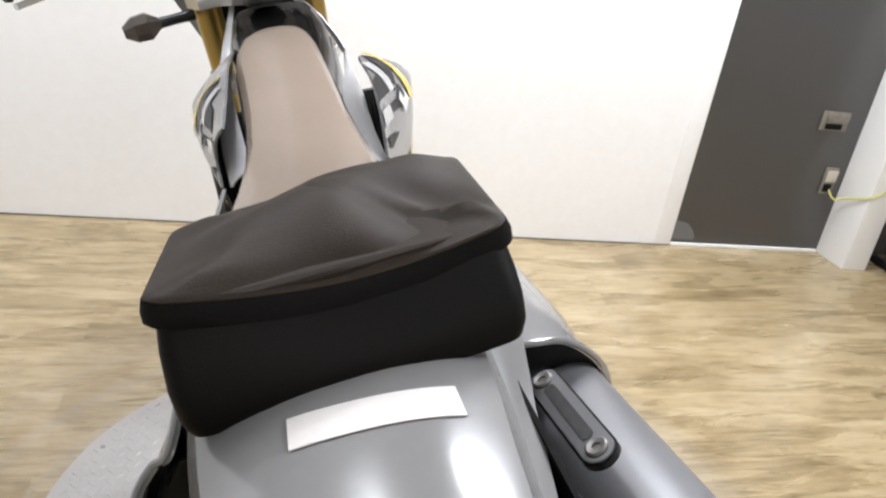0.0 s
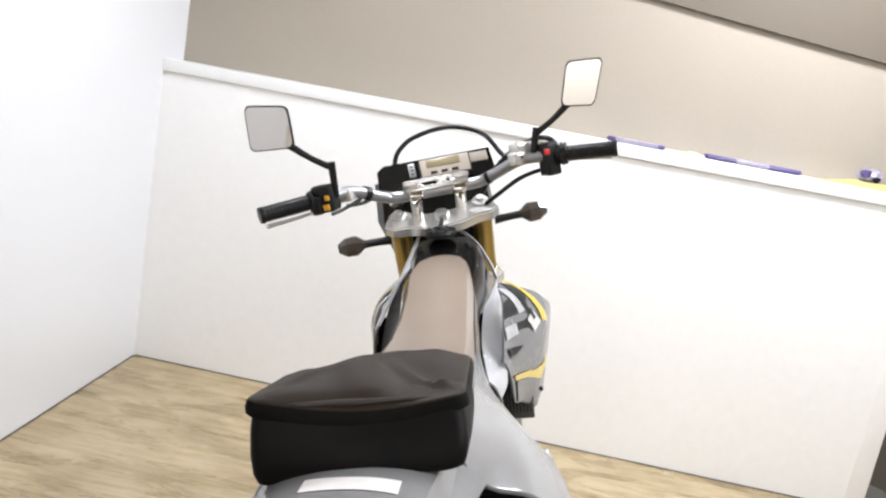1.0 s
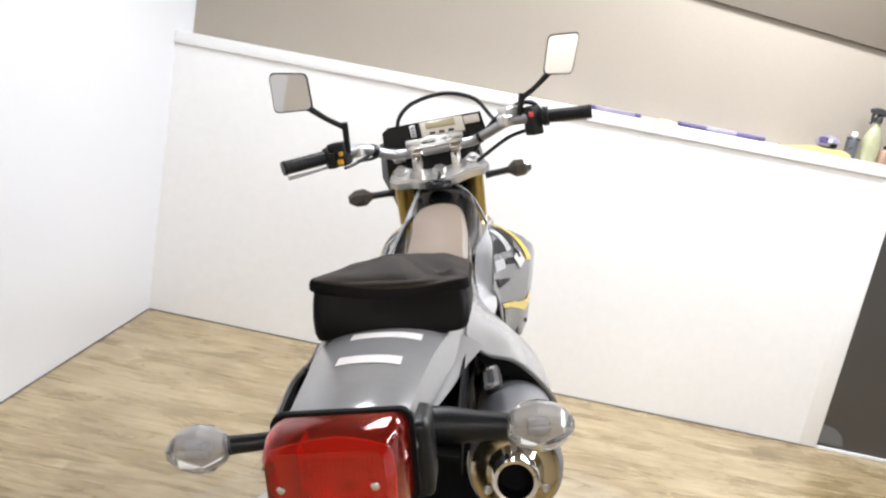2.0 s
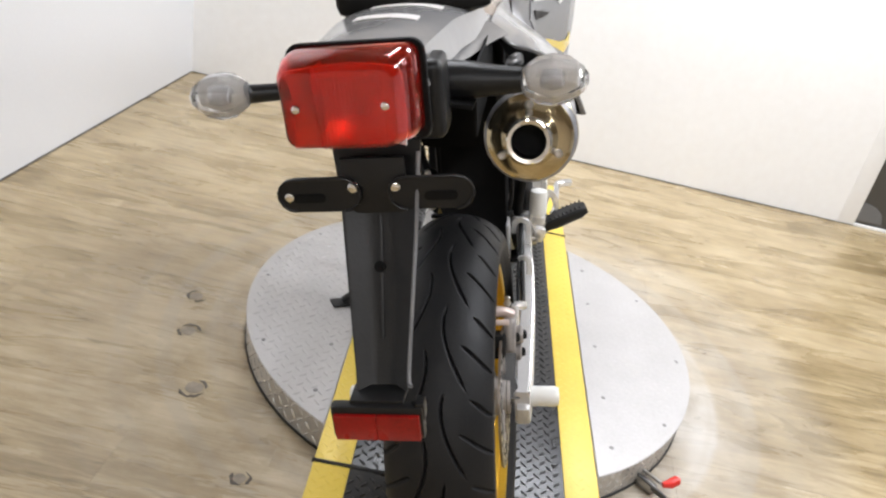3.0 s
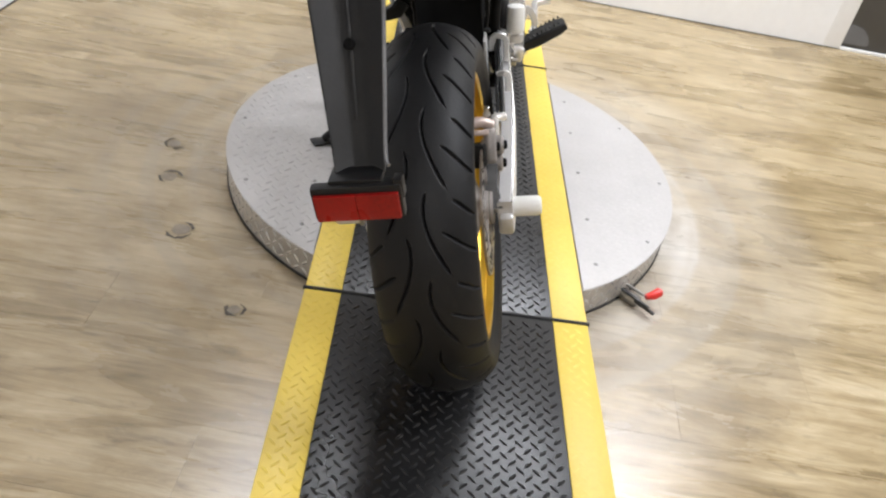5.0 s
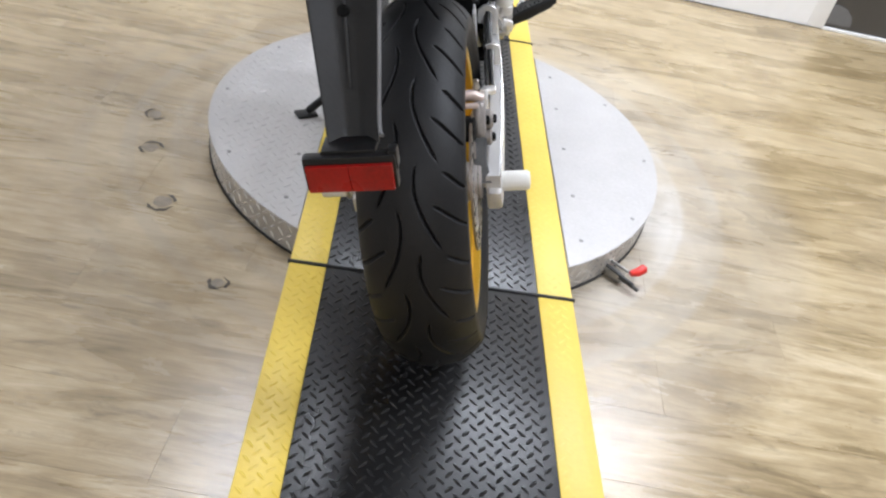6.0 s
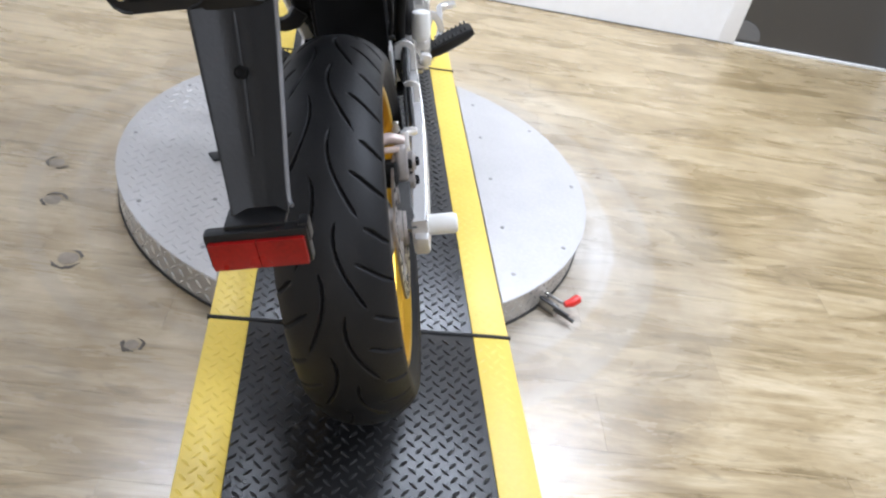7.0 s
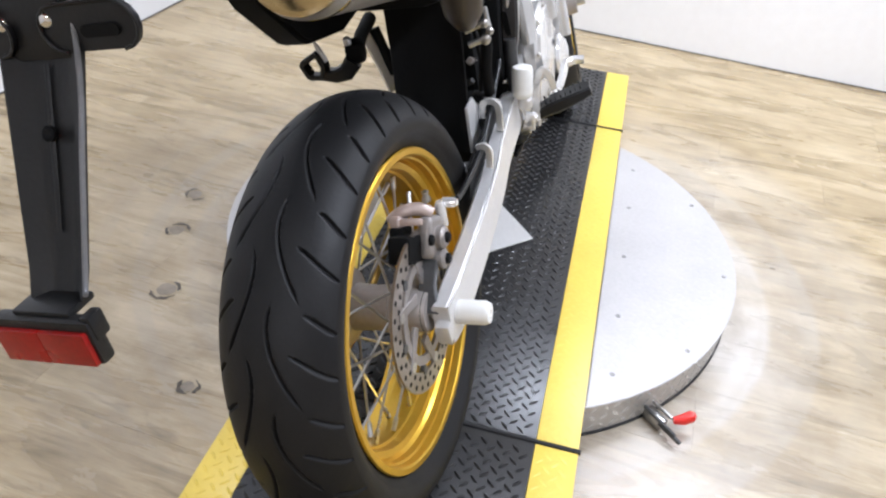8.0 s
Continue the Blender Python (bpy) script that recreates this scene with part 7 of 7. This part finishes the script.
part("clutch_cable", sweep(smooth([(-0.20, 0.945, 1.105), (-0.17, 0.98, 1.105), (-0.14, 1.03, 1.11), (-0.10, 1.08, 1.08), (-0.08, 1.12, 1.0)], 6), 0.0045, 10), BLACK, bike)
part("wiring_loom", sweep(smooth([(-0.16, 0.99, 1.122), (-0.205, 0.935, 1.10), (-0.225, 0.90, 1.095)], 6), 0.0042, 8), BLACK, bike)

# mirrors
def mirror(corners, base, elbow, foot, label):
    c = sum((Vector(p) for p in corners), Vector()) / 4
    ring = []
    k = [Vector(p) for p in corners]
    for i in range(4):
        a, b, d2 = k[i - 1], k[i], k[(i + 1) % 4]
        p, q = b.lerp(a, 0.16), b.lerp(d2, 0.16)
        for t in np.linspace(0, 1, 5):
            ring.append(p.lerp(b, t).lerp(b.lerp(q, t), t))
    back = Vector((0, 0.012, 0.002))
    grow = lambda f, off: [tuple(c + (p - c) * f + off) for p in ring]
    m = part("mirror", loft([grow(0.97, Vector((0, -0.0015, 0))), grow(1.0, Vector()), grow(1.01, back * 0.3), grow(0.92, back * 1.0), grow(0.5, back * 1.5)]), BLACK, bike, label)
    part("mirror_glass", loft([grow(0.945, Vector((0, -0.0013, 0))), grow(0.94, Vector((0, -0.0030, 0)))]), MIRROR, m, "mirror glass")
    part("mirror_stem", sweep(smooth([base, (Vector(base) + Vector(elbow)) / 2 + Vector((0, 0, -0.004)), elbow], 4), [0.0085, 0.0065, 0.0075], 12), BLACK, m)
    part("mirror_post", sweep([elbow + Vector((0, 0, 0.012)), foot], [0.0085, 0.0075], 12), BLACK, m)
    return m


mirror([(-0.382, 0.87, 1.342), (-0.288, 0.87, 1.334), (-0.281, 0.866, 1.246), (-0.378, 0.866, 1.244)], (-0.300, 0.874, 1.256), Vector((-0.214, 0.895, 1.196)), Vector((-0.214, 0.905, 1.132)), "square black mirror")
mirror([(0.305, 1.0, 1.378), (0.386, 1.0, 1.379), (0.361, 0.996, 1.277), (0.287, 0.996, 1.281)], (0.308, 1.004, 1.290), Vector((0.232, 1.008, 1.228)), Vector((0.222, 1.010, 1.185)), "square black mirror")
indicator("front_indicator", (-0.128, 1.09, 1.012), (-0.222, 1.078, 1.016), SMOKE, (0.033, 0.022, 0.025), "front turn signal with a smoked lens", STEER)
indicator("front_indicator", (0.128, 1.09, 1.012), (0.222, 1.078, 1.016), SMOKE, (0.033, 0.022, 0.025), "front turn signal with a smoked lens", STEER)

# front wheel and fender
fc = Vector((0, 1.46, 0.305))
fw = wheel("front_wheel", fc, 0.300, 0.060, 0.2285, 0.050, False, 0.048, STEER)
part("front_axle", lathe([(0.0, -0.11), (0.011, -0.11), (0.011, 0.11), (0.0, 0.11)], 16, "x"), STEEL, fw)
part("front_fender", shell([[(u, 1.46 + (0.335 + 0.012 * (1 - (u / 0.07) ** 2)) * math.cos(radians(a)), 0.335 + (0.335 + 0.012 * (1 - (u / 0.07) ** 2)) * math.sin(radians(a))) for u in np.linspace(-0.07, 0.07, 7)] for a in np.linspace(55, 150, 14)], 0.003), BLACK, bike, "black front fender", STEER)

# ---- tail bag: strapped on the rear fender ----
bag = thing("tail_bag", "soft black zipped tail bag strapped on the grey rear fender", "bag", BIKE)


def bag_ring(w, grow, bulge):
    """Rounded outline of the bag at height w; it sits a little askew."""
    up = max(0.0, min(1.0, (w - 0.990) / 0.06))
    L, Rr, back, front = -0.082 - grow, 0.107 + grow, -0.136 + 0.016 * up - grow, 0.006 + grow
    pts = []
    r = 0.011
    for cx, cy, a0 in ((Rr - r, front - r, 0), (L + r, front - r, 90), (L + r, back + r, 180), (Rr - r, back + r, 270)):
        for a in np.linspace(a0, a0 + 90, 7):
            pts.append(Vector((cx + r * math.cos(radians(a)), cy + r * math.sin(radians(a)), w)))
        nxt = {0: (L + r, front), 90: (L, back + r), 180: (Rr - r, back), 270: (Rr, front - r)}[a0]
        last = pts[-1].copy()
        for t in np.linspace(0, 1, 14)[1:-1]:
            p = last.lerp(Vector((nxt[0], nxt[1], w)), t)
            out = Vector((0, 1, 0)) if a0 == 0 else Vector((-1, 0, 0)) if a0 == 90 else Vector((0, -1, 0)) if a0 == 180 else Vector((1, 0, 0))
            p += out * bulge * math.sin(math.pi * t)
            pts.append(p)
    for p in pts:
        p.y += (0.022 + 0.020 * up) * (p.x + 0.082) / 0.192
    return pts


def rise(p):
    """Height of the rim over its lowest corner: the corners stand up and the hem sags between them."""
    a = min(1.0, max(0.0, (p.x + 0.082) / 0.192))
    b = min(1.0, max(0.0, (p.y - 0.042 * a + 0.120) / 0.126))
    corners = (0.067 * (1 - a) + 0.047 * a) * (1 - b) + (0.044 * (1 - a) + 0.040 * a) * b - 0.047
    return corners - 0.013 * math.sin(math.pi * a) * (1 - b) ** 2 + 0.003 * math.sin(math.pi * min(1, a * 1.15)) * b ** 2


TOP = 1.047
rings = []
for z, g, bl in ((0.000, -0.008, 0), (0.003, -0.002, 0.001), (0.010, 0.001, 0.002), (0.022, 0.002, 0.003), (0.036, 0.001, 0.002), (0.048, -0.001, 0.001), (0.055, -0.001, 0.0)):
    rings.append([Vector((p.x, p.y, p.z + rise(p) * z / 0.055 + 0.0015 * noise.noise(p * 30))) for p in bag_ring(0.990 + z, g, bl)])
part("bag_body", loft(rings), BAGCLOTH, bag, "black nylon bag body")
lid = []
base = bag_ring(TOP, 0.001, 0.0)
mid = Vector((0.012, -0.036, TOP))
for f, z in ((1.0, 0.0), (1.006, 0.003), (0.99, 0.0045), (0.95, 0.0056), (0.90, 0.0075), (0.83, 0.0100), (0.75, 0.0122), (0.66, 0.0138), (0.56, 0.015), (0.46, 0.0155), (0.35, 0.0155), (0.24, 0.016), (0.12, 0.016)):
    ring = []
    for p in base:
        q = mid + (p - mid) * f
        inside = min(1.0, max(0.0, (1.0 - f) * 5))
        fold = 0.0108 * noise.noise(Vector((q.x * 17 + 3, q.y * 13, 1.7))) + 0.0022 * noise.noise(Vector((q.x * 40, q.y * 30, 5)))
        along = (q.x - 0.114) * -0.86 + (q.y + 0.072) * 0.51          # crease from the rear right corner
        off = (q.x - 0.114) * 0.51 + (q.y + 0.072) * 0.86
        crease = 0.012 * math.exp(-(off / 0.007) ** 2) * max(0.0, 1 - abs(along - 0.02) / 0.09)
        hollow = -0.012 * math.exp(-((q.x - 0.066) / 0.030) ** 2 - ((q.y + 0.045) / 0.024) ** 2)
        swell = 0.011 * math.exp(-((q.x - 0.004) / 0.045) ** 2 - ((q.y + 0.040) / 0.030) ** 2)
        ring.append(Vector((q.x, q.y, TOP + z + rise(q) + inside * (fold + hollow + swell + crease))))
    lid.append(ring)
part("bag_lid", loft(lid), BAGLIDSHEEN, bag, "slack black lid with soft folds, its brown sheen painted in")
hem = [p + Vector((0, 0, 0.001 + rise(p))) for p in bag_ring(TOP, 0.0020, 0.0)]
part("zip_flap", loft([[p + Vector((0, 0, 0.0015)) for p in hem], [p + (p - mid).normalized() * 0.0022 + Vector((0, 0, -0.004)) for p in hem],
                       [p + (p - mid).normalized() * 0.0026 + Vector((0, 0, -0.0105)) for p in hem], [p + Vector((0, 0, -0.0130)) for p in hem]], cap=False), BAGTRIM, bag, "black zip flap")

# loose sheet-metal plate on the deck under the bike
sheet = tagged(part("metal_plate", slab([(0, 0), (-0.11, 0.13), (-0.26, 0.02), (-0.13, -0.13)], 0.0025), ALLOY), "bare sheet-metal plate lying on the black deck", "metal plate")
sheet.matrix_world = pose(0.128, 0.60, 0.0848)


# ---- floor boards, last ----
floor = tagged(part("floor", box((X1 - X0 + 0.3, YB - YF + 0.3, 0.1), ((X1 + X0) / 2, (YB + YF) / 2, -0.0545)), SUBFLOOR), "pale oak-look plank floor with warm streaky grain", "floor", kind="structure")
floor.matrix_world = ROOM
BW, BL = 0.178, 1.22
board_meshes = {}


def board_mesh(length):
    """One mesh for all boards of a length."""
    key = round(length, 3)
    if key not in board_meshes:
        bm = box((key - 0.0004, BW - 0.0004, 0.004), (0, 0, -0.002))
        me = bpy.data.meshes.new("floor_board")
        bm.to_mesh(me)
        bm.free()
        me.materials.append(WOOD)
        board_meshes[key] = me
    return board_meshes[key]


rng = random.Random(5)
y = YF + BW / 2
while y < YB - 0.02:
    x = X0 - rng.choice((0.0, 0.31, 0.55, 0.83, 1.02))
    while x < X1 - 0.01:
        a, b = max(x, X0 - 0.01), min(x + BL, X1 + 0.01)
        if b - a > 0.02:
            board = new("floor_board", board_mesh(b - a))
            board.parent = floor
            board.location = ((a + b) / 2, y, 0)
        x += BL
    y += BW
